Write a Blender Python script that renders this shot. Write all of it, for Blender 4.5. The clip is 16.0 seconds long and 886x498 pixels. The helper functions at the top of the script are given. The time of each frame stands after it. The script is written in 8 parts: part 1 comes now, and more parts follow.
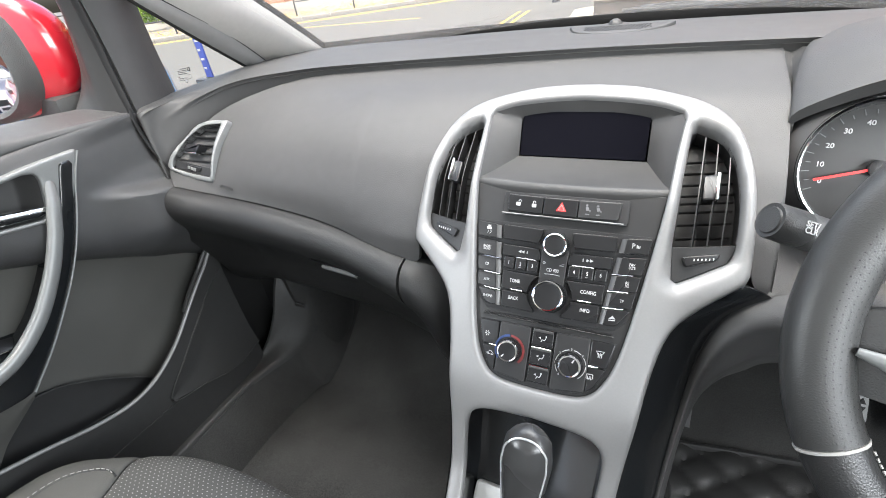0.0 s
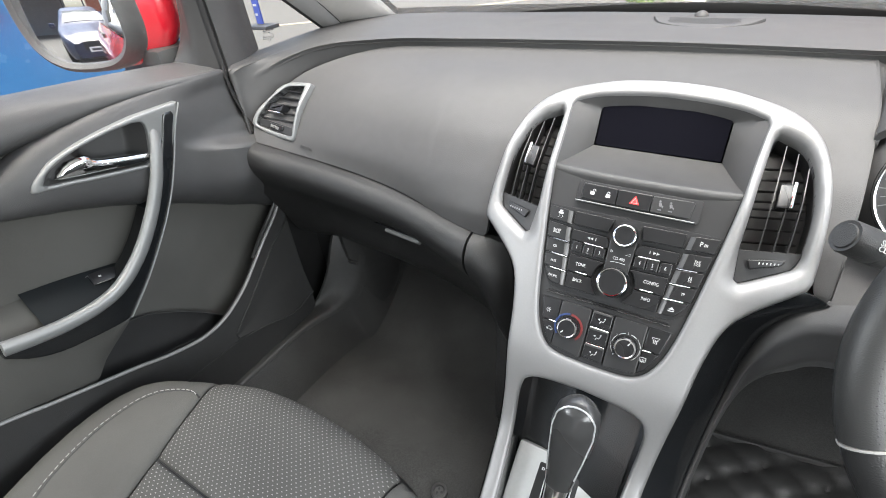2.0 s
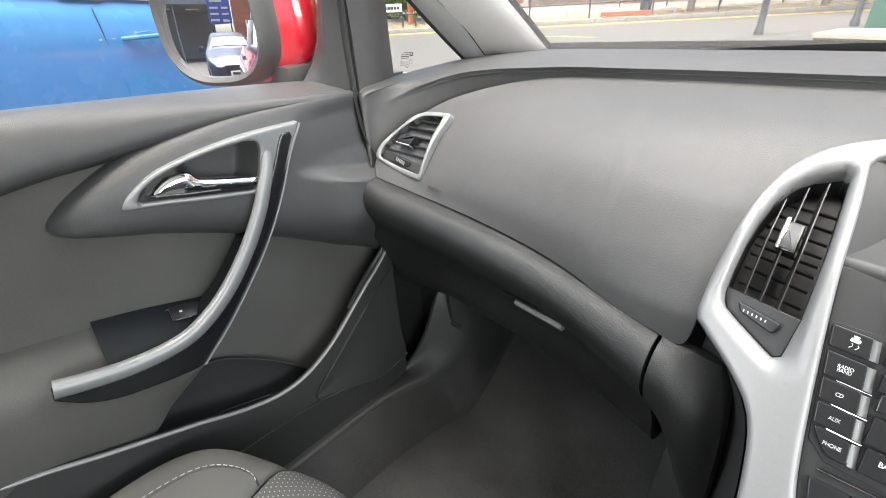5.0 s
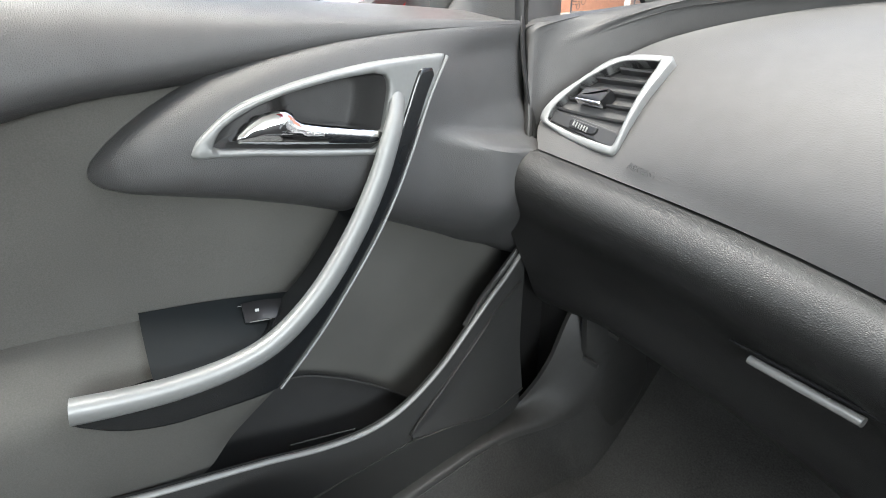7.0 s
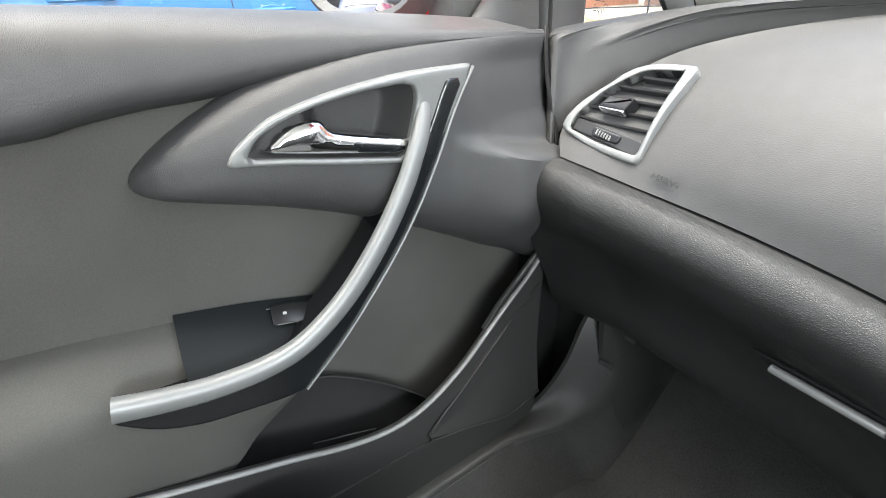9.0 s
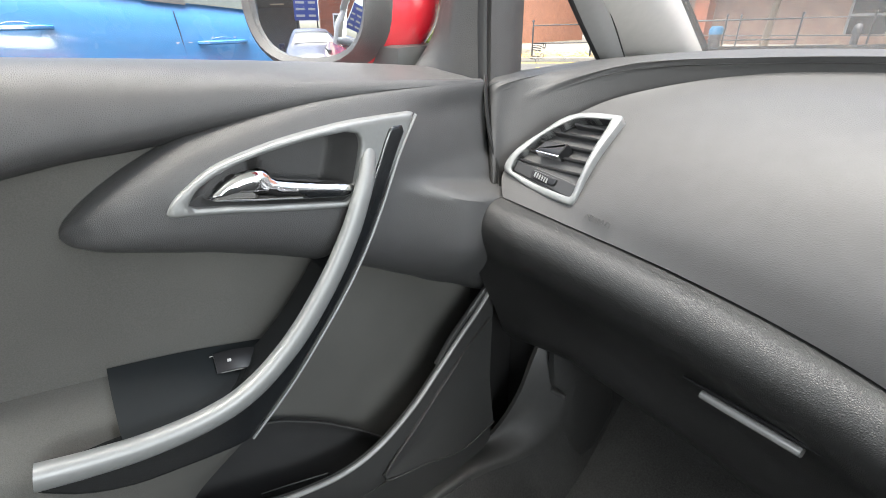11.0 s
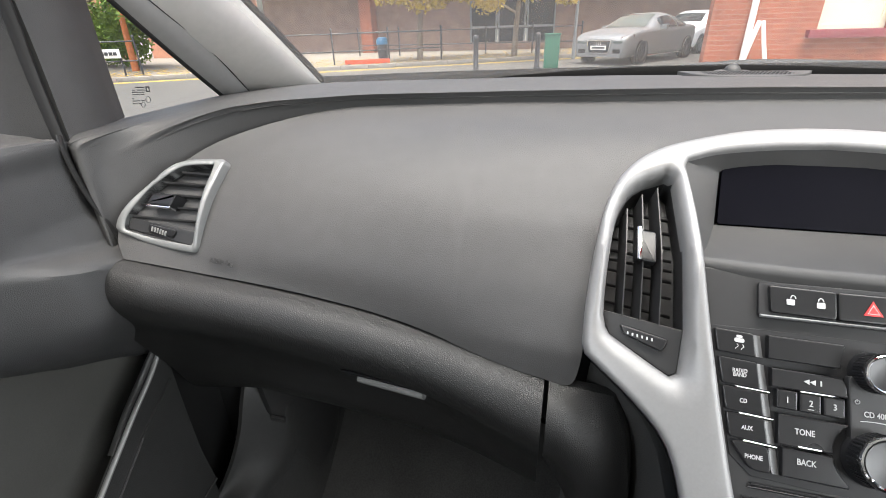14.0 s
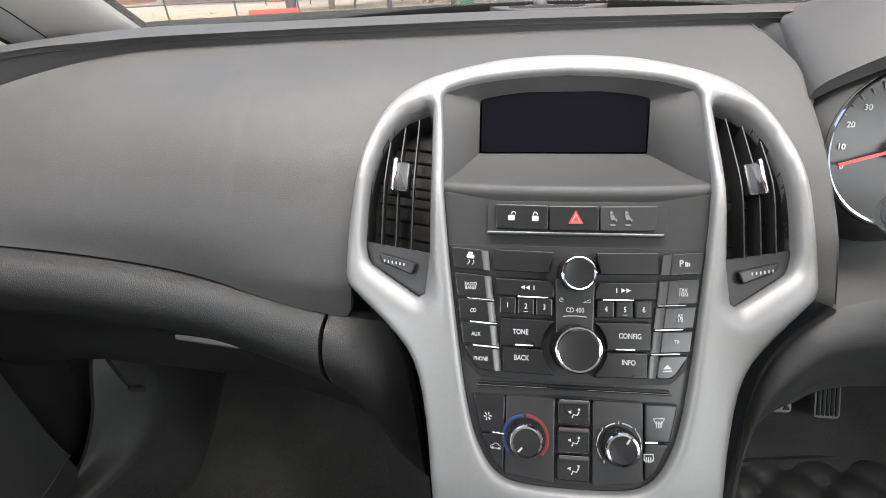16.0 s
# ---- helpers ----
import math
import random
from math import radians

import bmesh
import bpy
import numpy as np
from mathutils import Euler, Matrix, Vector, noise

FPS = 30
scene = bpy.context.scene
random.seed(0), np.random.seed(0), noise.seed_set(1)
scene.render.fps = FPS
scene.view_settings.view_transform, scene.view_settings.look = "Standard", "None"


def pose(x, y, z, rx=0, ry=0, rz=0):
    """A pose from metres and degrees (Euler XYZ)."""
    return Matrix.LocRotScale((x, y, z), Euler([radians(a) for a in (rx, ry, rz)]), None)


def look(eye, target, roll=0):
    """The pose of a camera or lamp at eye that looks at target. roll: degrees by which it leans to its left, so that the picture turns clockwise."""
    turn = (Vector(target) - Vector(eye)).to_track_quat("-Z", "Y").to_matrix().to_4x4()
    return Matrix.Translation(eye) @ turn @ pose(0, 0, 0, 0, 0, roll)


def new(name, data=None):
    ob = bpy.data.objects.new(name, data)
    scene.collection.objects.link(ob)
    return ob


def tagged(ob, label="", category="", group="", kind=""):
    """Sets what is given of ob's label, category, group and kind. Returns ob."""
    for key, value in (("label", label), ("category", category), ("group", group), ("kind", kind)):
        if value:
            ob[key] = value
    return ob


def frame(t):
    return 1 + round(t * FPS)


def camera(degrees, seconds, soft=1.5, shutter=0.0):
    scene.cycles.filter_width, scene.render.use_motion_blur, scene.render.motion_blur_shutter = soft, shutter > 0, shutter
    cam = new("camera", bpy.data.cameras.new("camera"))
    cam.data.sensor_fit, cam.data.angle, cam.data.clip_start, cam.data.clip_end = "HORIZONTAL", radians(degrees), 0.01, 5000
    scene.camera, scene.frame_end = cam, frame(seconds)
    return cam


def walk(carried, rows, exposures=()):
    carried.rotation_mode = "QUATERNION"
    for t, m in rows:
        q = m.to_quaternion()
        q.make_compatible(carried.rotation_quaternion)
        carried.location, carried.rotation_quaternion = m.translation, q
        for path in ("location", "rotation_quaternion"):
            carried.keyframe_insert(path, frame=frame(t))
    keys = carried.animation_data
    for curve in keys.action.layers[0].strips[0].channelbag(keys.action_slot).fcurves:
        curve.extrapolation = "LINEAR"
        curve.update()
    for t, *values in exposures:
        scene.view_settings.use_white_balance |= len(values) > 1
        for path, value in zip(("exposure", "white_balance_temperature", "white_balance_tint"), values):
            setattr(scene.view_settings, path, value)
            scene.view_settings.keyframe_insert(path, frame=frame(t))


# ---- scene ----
cam = camera(88.7, 16.0, soft=0.9)
PATH = [
    (0, (0.0840, 0.0120, 1.2150), (-0.6415, 1.3325, 0.2301), -8.52),
    (0.5, (0.0580, -0.0190, 1.2369), (-0.6914, 1.2508, 0.2043), -7.41),
    (1, (0.0613, -0.0320, 1.2540), (-0.6956, 1.2060, 0.1889), -6.50),
    (1.5, (0.0572, -0.0340, 1.2548), (-0.7163, 1.1809, 0.1752), -6.01),
    (2, (0.0503, -0.0370, 1.2525), (-0.7449, 1.1620, 0.1709), -5.64),
    (2.5, (0.0451, -0.0420, 1.2573), (-0.7657, 1.1516, 0.1812), -4.87),
    (3, (0.0464, -0.0380, 1.2514), (-0.7813, 1.1461, 0.1777), -4.19),
    (3.5, (0.0505, -0.0400, 1.2495), (-0.8320, 1.1190, 0.1923), -4.19),
    (4, (0.0336, -0.0360, 1.2458), (-0.9399, 1.0982, 0.2428), -4.56),
    (4.2, (0.0110, -0.0210, 1.2358), (-0.9967, 1.1066, 0.2595), -4.72),
    (6.3, (-0.3024, 0.1140, 1.1000), (-1.5570, 1.0868, 0.2517), -3.19),
    (6.5, (-0.3159, 0.1110, 1.0894), (-1.5909, 1.0522, 0.2358), -3.34),
    (7, (-0.3278, 0.0940, 1.0859), (-1.6216, 0.9858, 0.2079), -3.31),
    (7.5, (-0.3319, 0.0900, 1.0877), (-1.6400, 0.9505, 0.1999), -3.55),
    (8, (-0.3330, 0.0840, 1.0917), (-1.6464, 0.9354, 0.2028), -3.57),
    (10.5, (-0.3319, 0.0810, 1.1107), (-1.6259, 1.0064, 0.2686), -2.98),
    (11, (-0.3231, 0.0910, 1.1161), (-1.5740, 1.1065, 0.3136), -2.07),
    (11.5, (-0.3102, 0.1050, 1.1187), (-1.5096, 1.2190, 0.3701), -1.76),
    (12, (-0.3073, 0.1120, 1.1208), (-1.4137, 1.3327, 0.3958), -1.70),
    (12.5, (-0.2845, 0.1190, 1.1268), (-1.2494, 1.4548, 0.4026), -2.01),
    (13, (-0.2567, 0.1270, 1.1320), (-1.0599, 1.5594, 0.3950), -2.33),
    (13.5, (-0.2274, 0.1250, 1.1473), (-0.8443, 1.6317, 0.3798), -2.16),
    (14, (-0.2125, 0.1280, 1.1510), (-0.6495, 1.6781, 0.3471), -2.03),
    (14.5, (-0.1956, 0.1190, 1.1537), (-0.4686, 1.6951, 0.3282), -1.94),
    (15, (-0.1736, 0.1210, 1.1547), (-0.3388, 1.7045, 0.3149), -2.10),
    (15.5, (-0.1496, 0.1170, 1.1537), (-0.3396, 1.6726, 0.2683), -2.86),
    (16, (-0.0666, 0.1380, 1.1343), (-0.2527, 1.6501, 0.1757), -2.38),
]
walk(cam, [(t, look(eye, target, roll)) for t, eye, target, roll in PATH], exposures=[(0.0, 1.81, 6350, 8), (4.2, 1.73, 6550, 8), (6.5, 2.22, 6400, 6), (8.0, 2.22, 6400, 6), (10.5, 2.12, 6450, 7), (11.5, 1.92, 6450, 7), (13.0, 1.62, 6500, 8), (15.0, 1.35, 6550, 9), (16.0, 1.40, 6550, 9)])

# ---- world and light ----
SKY = bpy.data.worlds.new("sky")
scene.world = SKY
SKY.use_nodes = True
_nt = SKY.node_tree
_sky = _nt.nodes.new("ShaderNodeTexSky")
_sky.sky_type, _sky.sun_disc = "NISHITA", False
_sky.sun_elevation, _sky.sun_rotation = radians(76), radians(165)
_sky.air_density, _sky.dust_density, _sky.ozone_density = 1.0, 6.0, 0.6
_nt.links.new(_sky.outputs[0], _nt.nodes["Background"].inputs[0])
_nt.nodes["Background"].inputs[1].default_value = 0.15

sun_data = bpy.data.lights.new("sun", "SUN")
sun_data.energy, sun_data.angle, sun_data.color = 3.0, radians(60), (1.0, 0.97, 0.93)
sun = new("sun", sun_data)
sun.rotation_euler = (radians(14), 0, radians(15))


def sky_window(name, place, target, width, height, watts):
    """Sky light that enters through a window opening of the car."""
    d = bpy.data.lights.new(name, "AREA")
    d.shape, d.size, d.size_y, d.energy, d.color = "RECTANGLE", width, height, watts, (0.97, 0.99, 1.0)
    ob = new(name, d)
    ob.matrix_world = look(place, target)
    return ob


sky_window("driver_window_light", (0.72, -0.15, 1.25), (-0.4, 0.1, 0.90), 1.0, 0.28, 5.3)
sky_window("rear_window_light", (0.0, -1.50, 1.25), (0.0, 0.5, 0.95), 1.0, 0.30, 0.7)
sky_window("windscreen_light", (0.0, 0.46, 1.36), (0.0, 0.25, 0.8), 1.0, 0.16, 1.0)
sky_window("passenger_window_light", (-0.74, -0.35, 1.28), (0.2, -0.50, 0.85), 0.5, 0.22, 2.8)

# ---- materials ----


def material(name, colour, rough=0.5, metal=0.0, vary=0.12, scale=40.0, bump=0.0, bump_scale=900.0, coat=0.0, spec=0.5, stain=6.0, kind="noise"):
    """Principled surface with fine grain, broad stains and relief at real size."""
    m = bpy.data.materials.new(name)
    m.use_nodes = True
    nt = m.node_tree
    b = nt.nodes["Principled BSDF"]
    b.inputs["Metallic"].default_value = metal
    b.inputs["Specular IOR Level"].default_value = spec
    b.inputs["Coat Weight"].default_value = coat
    b.inputs["Coat Roughness"].default_value = 0.06
    tc = nt.nodes.new("ShaderNodeTexCoord")
    n1 = nt.nodes.new("ShaderNodeTexNoise")
    n1.inputs["Scale"].default_value, n1.inputs["Detail"].default_value = scale, 6
    n2 = nt.nodes.new("ShaderNodeTexNoise")
    n2.inputs["Scale"].default_value, n2.inputs["Detail"].default_value = stain, 3
    add = nt.nodes.new("ShaderNodeMath")
    add.operation = "ADD"
    nt.links.new(tc.outputs["Object"], n1.inputs["Vector"])
    nt.links.new(tc.outputs["Object"], n2.inputs["Vector"])
    nt.links.new(n1.outputs[0], add.inputs[0])
    nt.links.new(n2.outputs[0], add.inputs[1])
    ramp = nt.nodes.new("ShaderNodeMapRange")
    ramp.inputs[1].default_value, ramp.inputs[2].default_value = 0.6, 1.4
    ramp.inputs[3].default_value, ramp.inputs[4].default_value = 1 - vary, 1 + vary
    nt.links.new(add.outputs[0], ramp.inputs[0])
    mul = nt.nodes.new("ShaderNodeVectorMath")
    mul.operation = "SCALE"
    mul.inputs[0].default_value = colour[:3]
    nt.links.new(ramp.outputs[0], mul.inputs["Scale"])
    nt.links.new(mul.outputs[0], b.inputs["Base Color"])
    rr = nt.nodes.new("ShaderNodeMapRange")
    rr.inputs[1].default_value, rr.inputs[2].default_value = 0.3, 0.7
    rr.inputs[3].default_value, rr.inputs[4].default_value = max(0.02, rough - 0.06), min(1, rough + 0.06)
    nt.links.new(n2.outputs[0], rr.inputs[0])
    nt.links.new(rr.outputs[0], b.inputs["Roughness"])
    if bump:
        if kind == "leather":
            tex = nt.nodes.new("ShaderNodeTexVoronoi")
            tex.feature = "DISTANCE_TO_EDGE"
            tex.inputs["Scale"].default_value = bump_scale
        else:
            tex = nt.nodes.new("ShaderNodeTexNoise")
            tex.inputs["Scale"].default_value, tex.inputs["Detail"].default_value = bump_scale, 3
        nt.links.new(tc.outputs["Object"], tex.inputs["Vector"])
        bn = nt.nodes.new("ShaderNodeBump")
        bn.inputs["Strength"].default_value, bn.inputs["Distance"].default_value = bump, 0.0006
        nt.links.new(tex.outputs[0], bn.inputs["Height"])
        nt.links.new(bn.outputs[0], b.inputs["Normal"])
    return m


def glass(name, ior=1.35, tint=(0.96, 0.98, 0.97), veil=0.0):
    m = bpy.data.materials.new(name)
    m.use_nodes = True
    nt = m.node_tree
    nt.nodes.remove(nt.nodes["Principled BSDF"])
    tr = nt.nodes.new("ShaderNodeBsdfTransparent")
    tr.inputs[0].default_value = (*tint, 1)
    gl = nt.nodes.new("ShaderNodeBsdfGlossy")
    gl.inputs["Roughness"].default_value = 0.02
    fr = nt.nodes.new("ShaderNodeFresnel")
    fr.inputs[0].default_value = ior
    mix = nt.nodes.new("ShaderNodeMixShader")
    nt.links.new(fr.outputs[0], mix.inputs[0])
    nt.links.new(tr.outputs[0], mix.inputs[1])
    nt.links.new(gl.outputs[0], mix.inputs[2])
    last = mix
    # pale translucent share imitates the veiling glare seen through the glass
    if veil:
        haze, last = nt.nodes.new("ShaderNodeBsdfTranslucent"), nt.nodes.new("ShaderNodeMixShader")
        haze.inputs[0].default_value = (0.80, 0.79, 0.77, 1)
        last.inputs[0].default_value = veil
        nt.links.new(mix.outputs[0], last.inputs[1])
        nt.links.new(haze.outputs[0], last.inputs[2])
    nt.links.new(last.outputs[0], nt.nodes["Material Output"].inputs[0])
    return m


def fabric(name, colour, dots=None, pitch=0.0075):
    """Woven cloth; dots: colour of the small pale stitches in rows."""
    m = material(name, colour, 0.92, vary=0.22, scale=900, bump=0.5, bump_scale=1400, spec=0.2, stain=9)
    if dots:
        nt = m.node_tree
        b = nt.nodes["Principled BSDF"]
        src = b.inputs["Base Color"].links[0].from_socket
        tc = nt.nodes.new("ShaderNodeTexCoord")
        mp = nt.nodes.new("ShaderNodeMapping")
        mp.inputs["Rotation"].default_value = (0, 0, radians(0))
        sep = nt.nodes.new("ShaderNodeSeparateXYZ")
        nt.links.new(tc.outputs["Object"], mp.inputs[0])
        nt.links.new(mp.outputs[0], sep.inputs[0])

        def calc(op, a, v=None):
            n = nt.nodes.new("ShaderNodeMath")
            n.operation = op
            nt.links.new(a, n.inputs[0])
            if v is not None:
                if isinstance(v, (int, float)):
                    n.inputs[1].default_value = v
                else:
                    nt.links.new(v, n.inputs[1])
            return n.outputs[0]
        row = calc("DIVIDE", sep.outputs[1], pitch * 0.5)
        odd = calc("MULTIPLY", calc("MODULO", calc("FLOOR", row), 2.0), 0.5)
        col = calc("ADD", calc("DIVIDE", sep.outputs[0], pitch), odd)
        fx = calc("ABSOLUTE", calc("SUBTRACT", calc("FRACT", col), 0.5))
        fy = calc("ABSOLUTE", calc("SUBTRACT", calc("FRACT", row), 0.5))
        hit = calc("MULTIPLY", calc("LESS_THAN", fx, 0.125), calc("LESS_THAN", fy, 0.15))
        mix = nt.nodes.new("ShaderNodeMix")
        mix.data_type = "RGBA"
        nt.links.new(hit, mix.inputs[0])
        nt.links.new(src, mix.inputs[6])
        mix.inputs[7].default_value = (*dots, 1)
        nt.links.new(mix.outputs[2], b.inputs["Base Color"])
    return m


def brickwork(name, c1, c2, mortar, scale=1.0):
    m = material(name, c1, 0.9, vary=0.2, scale=12, bump=0.3, bump_scale=120)
    nt = m.node_tree
    b = nt.nodes["Principled BSDF"]
    tc = nt.nodes.new("ShaderNodeTexCoord")
    mp = nt.nodes.new("ShaderNodeMapping")
    mp.inputs["Rotation"].default_value = (radians(90), 0, 0)
    br = nt.nodes.new("ShaderNodeTexBrick")
    br.inputs["Scale"].default_value = 1.0
    br.inputs["Brick Width"].default_value, br.inputs["Row Height"].default_value = 0.225 * scale, 0.075 * scale
    br.inputs["Mortar Size"].default_value = 0.006 * scale
    br.inputs["Color1"].default_value, br.inputs["Color2"].default_value, br.inputs["Mortar"].default_value = (*c1, 1), (*c2, 1), (*mortar, 1)
    mul = nt.nodes.new("ShaderNodeMix")
    mul.data_type, mul.blend_type = "RGBA", "MULTIPLY"
    mul.inputs[0].default_value = 0.5
    nz = nt.nodes.new("ShaderNodeTexNoise")
    nz.inputs["Scale"].default_value = 2.0
    nt.links.new(tc.outputs["Object"], mp.inputs[0])
    nt.links.new(mp.outputs[0], br.inputs[0])
    nt.links.new(tc.outputs["Object"], nz.inputs[0])
    nt.links.new(br.outputs[0], mul.inputs[6])
    nt.links.new(nz.outputs[0], mul.inputs[7])
    nt.links.new(mul.outputs[2], b.inputs["Base Color"])
    return m


PLASTIC = material("soft_plastic", (0.054, 0.0535, 0.0535), 0.58, vary=0.10, scale=60, bump=0.40, bump_scale=620, spec=0.36, kind="leather")
PLASTIC_TOP = material("soft_plastic_top", (0.048, 0.0475, 0.047), 0.6, vary=0.10, scale=60, bump=0.45, bump_scale=560, kind="leather")
DOOR_PLASTIC = material("door_plastic", (0.050, 0.0500, 0.0505), 0.47, vary=0.10, scale=60, bump=0.62, bump_scale=680, spec=0.5, kind="leather")
PLASTIC_LOW = material("hard_plastic", (0.036, 0.036, 0.0355), 0.46, vary=0.12, scale=70, bump=0.60, bump_scale=480, kind="leather")
# dark lower plastic, with the shade under the dash put into the colour
GLOVE_SHADED = material("shaded_glovebox_plastic", (0.015, 0.015, 0.0148), 0.46, vary=0.12, scale=70, bump=0.9, bump_scale=640, kind="leather")
FACE = material("console_face", (0.024, 0.024, 0.0245), 0.40, vary=0.08, scale=80, bump=0.08, bump_scale=1500, spec=0.38)
BUTTON = material("button_black", (0.013, 0.013, 0.0138), 0.30, vary=0.08, scale=120, spec=0.38)
GLOSS = material("piano_black", (0.008, 0.009, 0.010), 0.22, vary=0.05, coat=0.2)
DARK = material("recess_black", (0.008, 0.008, 0.009), 0.6, vary=0.1)
SCREEN = material("screen_glass", (0.003, 0.003, 0.005), 0.30, vary=0.05, spec=0.06)
# paler than the console face
HOOD = material("hood_plastic", (0.046, 0.0455, 0.045), 0.55, vary=0.14, scale=50, bump=0.10, bump_scale=1200, spec=0.4)
# paler than the buttons: the sheen of sloping edges is in the colour
BUTTON_SHEEN = material("button_bevel_sheen", (0.055, 0.0545, 0.054), 0.34, vary=0.08, scale=120)
SILVER = material("silver_paint", (0.215, 0.213, 0.212), 0.47, metal=0.35, vary=0.05, scale=500, stain=4)
SATIN = material("satin_silver", (0.20, 0.205, 0.203), 0.45, metal=0.4, vary=0.05, scale=260)
PEDAL = material("worn_pedal_metal", (0.26, 0.26, 0.26), 0.45, metal=0.6, vary=0.15, scale=160)
SILL_GREY = material("scuffed_sill_plastic", (0.036, 0.036, 0.035), 0.55, vary=0.18, scale=90, bump=0.3, bump_scale=480, kind="leather")
BRIGHT_TRIM = material("bright_trim", (0.62, 0.63, 0.63), 0.25, metal=0.5, vary=0.03)
KNOB_BLACK = material("knob_black", (0.034, 0.034, 0.034), 0.24, vary=0.08, scale=80)
RIM_GREY = material("worn_rim_plastic", (0.20, 0.20, 0.195), 0.34, vary=0.12, scale=120)
SWITCH_BLACK = material("switch_panel_black", (0.010, 0.012, 0.013), 0.55, vary=0.05, spec=0.15)
SLAT = material("vent_slat", (0.036, 0.036, 0.037), 0.46, vary=0.06, scale=90)
CHROME = material("chrome", (0.86, 0.86, 0.87), 0.08, metal=1.0, vary=0.02)
PRINT = material("white_print", (0.42, 0.42, 0.42), 0.6, vary=0.04)
PRINT_DIM = material("grey_print", (0.13, 0.13, 0.135), 0.6, vary=0.04)
RED_DIM = material("dull_red_print", (0.15, 0.020, 0.020), 0.5, vary=0.04)
BLUE_DIM = material("dull_blue_print", (0.018, 0.04, 0.13), 0.5, vary=0.04)
GATE_METAL = material("brushed_gate", (0.52, 0.53, 0.53), 0.34, metal=0.6, vary=0.05, scale=260)
RED_MARK = material("red_print", (0.62, 0.03, 0.03), 0.5, vary=0.04)
CLOTH_SEAT = fabric("seat_cloth_dotted", (0.072, 0.070, 0.065), dots=(0.24, 0.235, 0.22), pitch=0.0086)
CLOTH_PLAIN = fabric("seat_cloth_plain", (0.078, 0.076, 0.070))
CLOTH_DOOR = fabric("door_cloth", (0.078, 0.077, 0.071))
# colour raised to imitate the pale lens haze over the dark footwell
CARPET = material("carpet", (0.052, 0.052, 0.051), 0.97, vary=0.5, scale=420, bump=1.0, bump_scale=700, spec=0.1)
RUBBER = material("rubber", (0.018, 0.018, 0.018), 0.7, vary=0.2, bump=0.3)
LEATHER = material("wheel_leather", (0.022, 0.022, 0.022), 0.36, vary=0.12, bump=0.4, bump_scale=520, kind="leather")
QUILT = material("quilted_mat", (0.034, 0.034, 0.034), 0.40, vary=0.15, bump=0.3, bump_scale=300, kind="leather")
STITCH = material("stitch_thread", (0.33, 0.32, 0.30), 0.8, vary=0.1)
PILLAR = material("pillar_trim_grey", (0.44, 0.425, 0.40), 0.75, vary=0.06, scale=90, bump=0.15, bump_scale=600)
# darker copy of the pillar grey for the side turned from the windscreen
PILLAR_SHADED = material("shaded_pillar_grey", (0.25, 0.245, 0.238), 0.7, vary=0.06, scale=90, bump=0.15, bump_scale=600)
HEADLINER = material("headliner", (0.45, 0.44, 0.41), 0.95, vary=0.06, scale=300, bump=0.3)
SEAL = material("rubber_seal", (0.012, 0.012, 0.012), 0.6, vary=0.1)
GLASS = glass("window_glass", veil=0.02)
WINDSCREEN = glass("windscreen_glass", 1.6, veil=0.045)
BORDER = material("printed_glass_border", (0.006, 0.006, 0.006), 0.85, vary=0.1, spec=0.1)
RED_PAINT = material("red_paint", (0.42, 0.008, 0.018), 0.25, vary=0.03, coat=1.0)
BLUE_PAINT = material("blue_paint", (0.035, 0.185, 0.42), 0.25, vary=0.04, coat=1.0)
SILVER_PAINT = material("silver_car_paint", (0.205, 0.21, 0.215), 0.42, metal=0.35, vary=0.02, coat=0.25)
WHITE_PAINT = material("white_car_paint", (0.75, 0.76, 0.77), 0.3, vary=0.03, coat=1.0)
NAVY_PAINT = material("dark_blue_paint", (0.012, 0.018, 0.05), 0.35, vary=0.04, coat=0.3)
GREY_PAINT = material("grey_green_paint", (0.09, 0.11, 0.115), 0.28, metal=0.2, vary=0.03, coat=1.0)
TYRE = material("tyre_rubber", (0.015, 0.015, 0.015), 0.85, vary=0.2, bump=0.3)
CAR_GLASS = material("car_window_dark", (0.02, 0.025, 0.028), 0.16, vary=0.05, spec=0.25)
CAR_GLASS_PALE = material("car_window_pale", (0.105, 0.120, 0.110), 0.14, vary=0.08, spec=0.3)
ASPHALT = material("asphalt", (0.078, 0.075, 0.069), 0.9, vary=0.22, scale=30, bump=0.5, bump_scale=160, stain=0.6)
PAVING = material("pavement_slabs", (0.20, 0.18, 0.15), 0.9, vary=0.2, scale=18, bump=0.4, bump_scale=90, stain=0.8)
KERB = material("kerb_stone", (0.27, 0.25, 0.22), 0.9, vary=0.2, scale=20, bump=0.4, bump_scale=90)
BRICK = brickwork("red_brick", (0.42, 0.12, 0.06), (0.34, 0.09, 0.045), (0.40, 0.20, 0.13))
BRICK_DARK = brickwork("brown_brick", (0.34, 0.22, 0.17), (0.29, 0.18, 0.14), (0.30, 0.23, 0.19))
RENDERED = material("white_render", (0.66, 0.64, 0.60), 0.85, vary=0.08, scale=6)
SLATE = material("grey_cladding", (0.20, 0.21, 0.22), 0.8, vary=0.1, scale=4)
WOOD_WHITE = material("white_painted_wood", (0.78, 0.77, 0.74), 0.6, vary=0.08)
MAROON = material("maroon_paint", (0.20, 0.03, 0.04), 0.6, vary=0.1)
CREAM = material("cream_blind", (0.70, 0.66, 0.50), 0.8, vary=0.06)
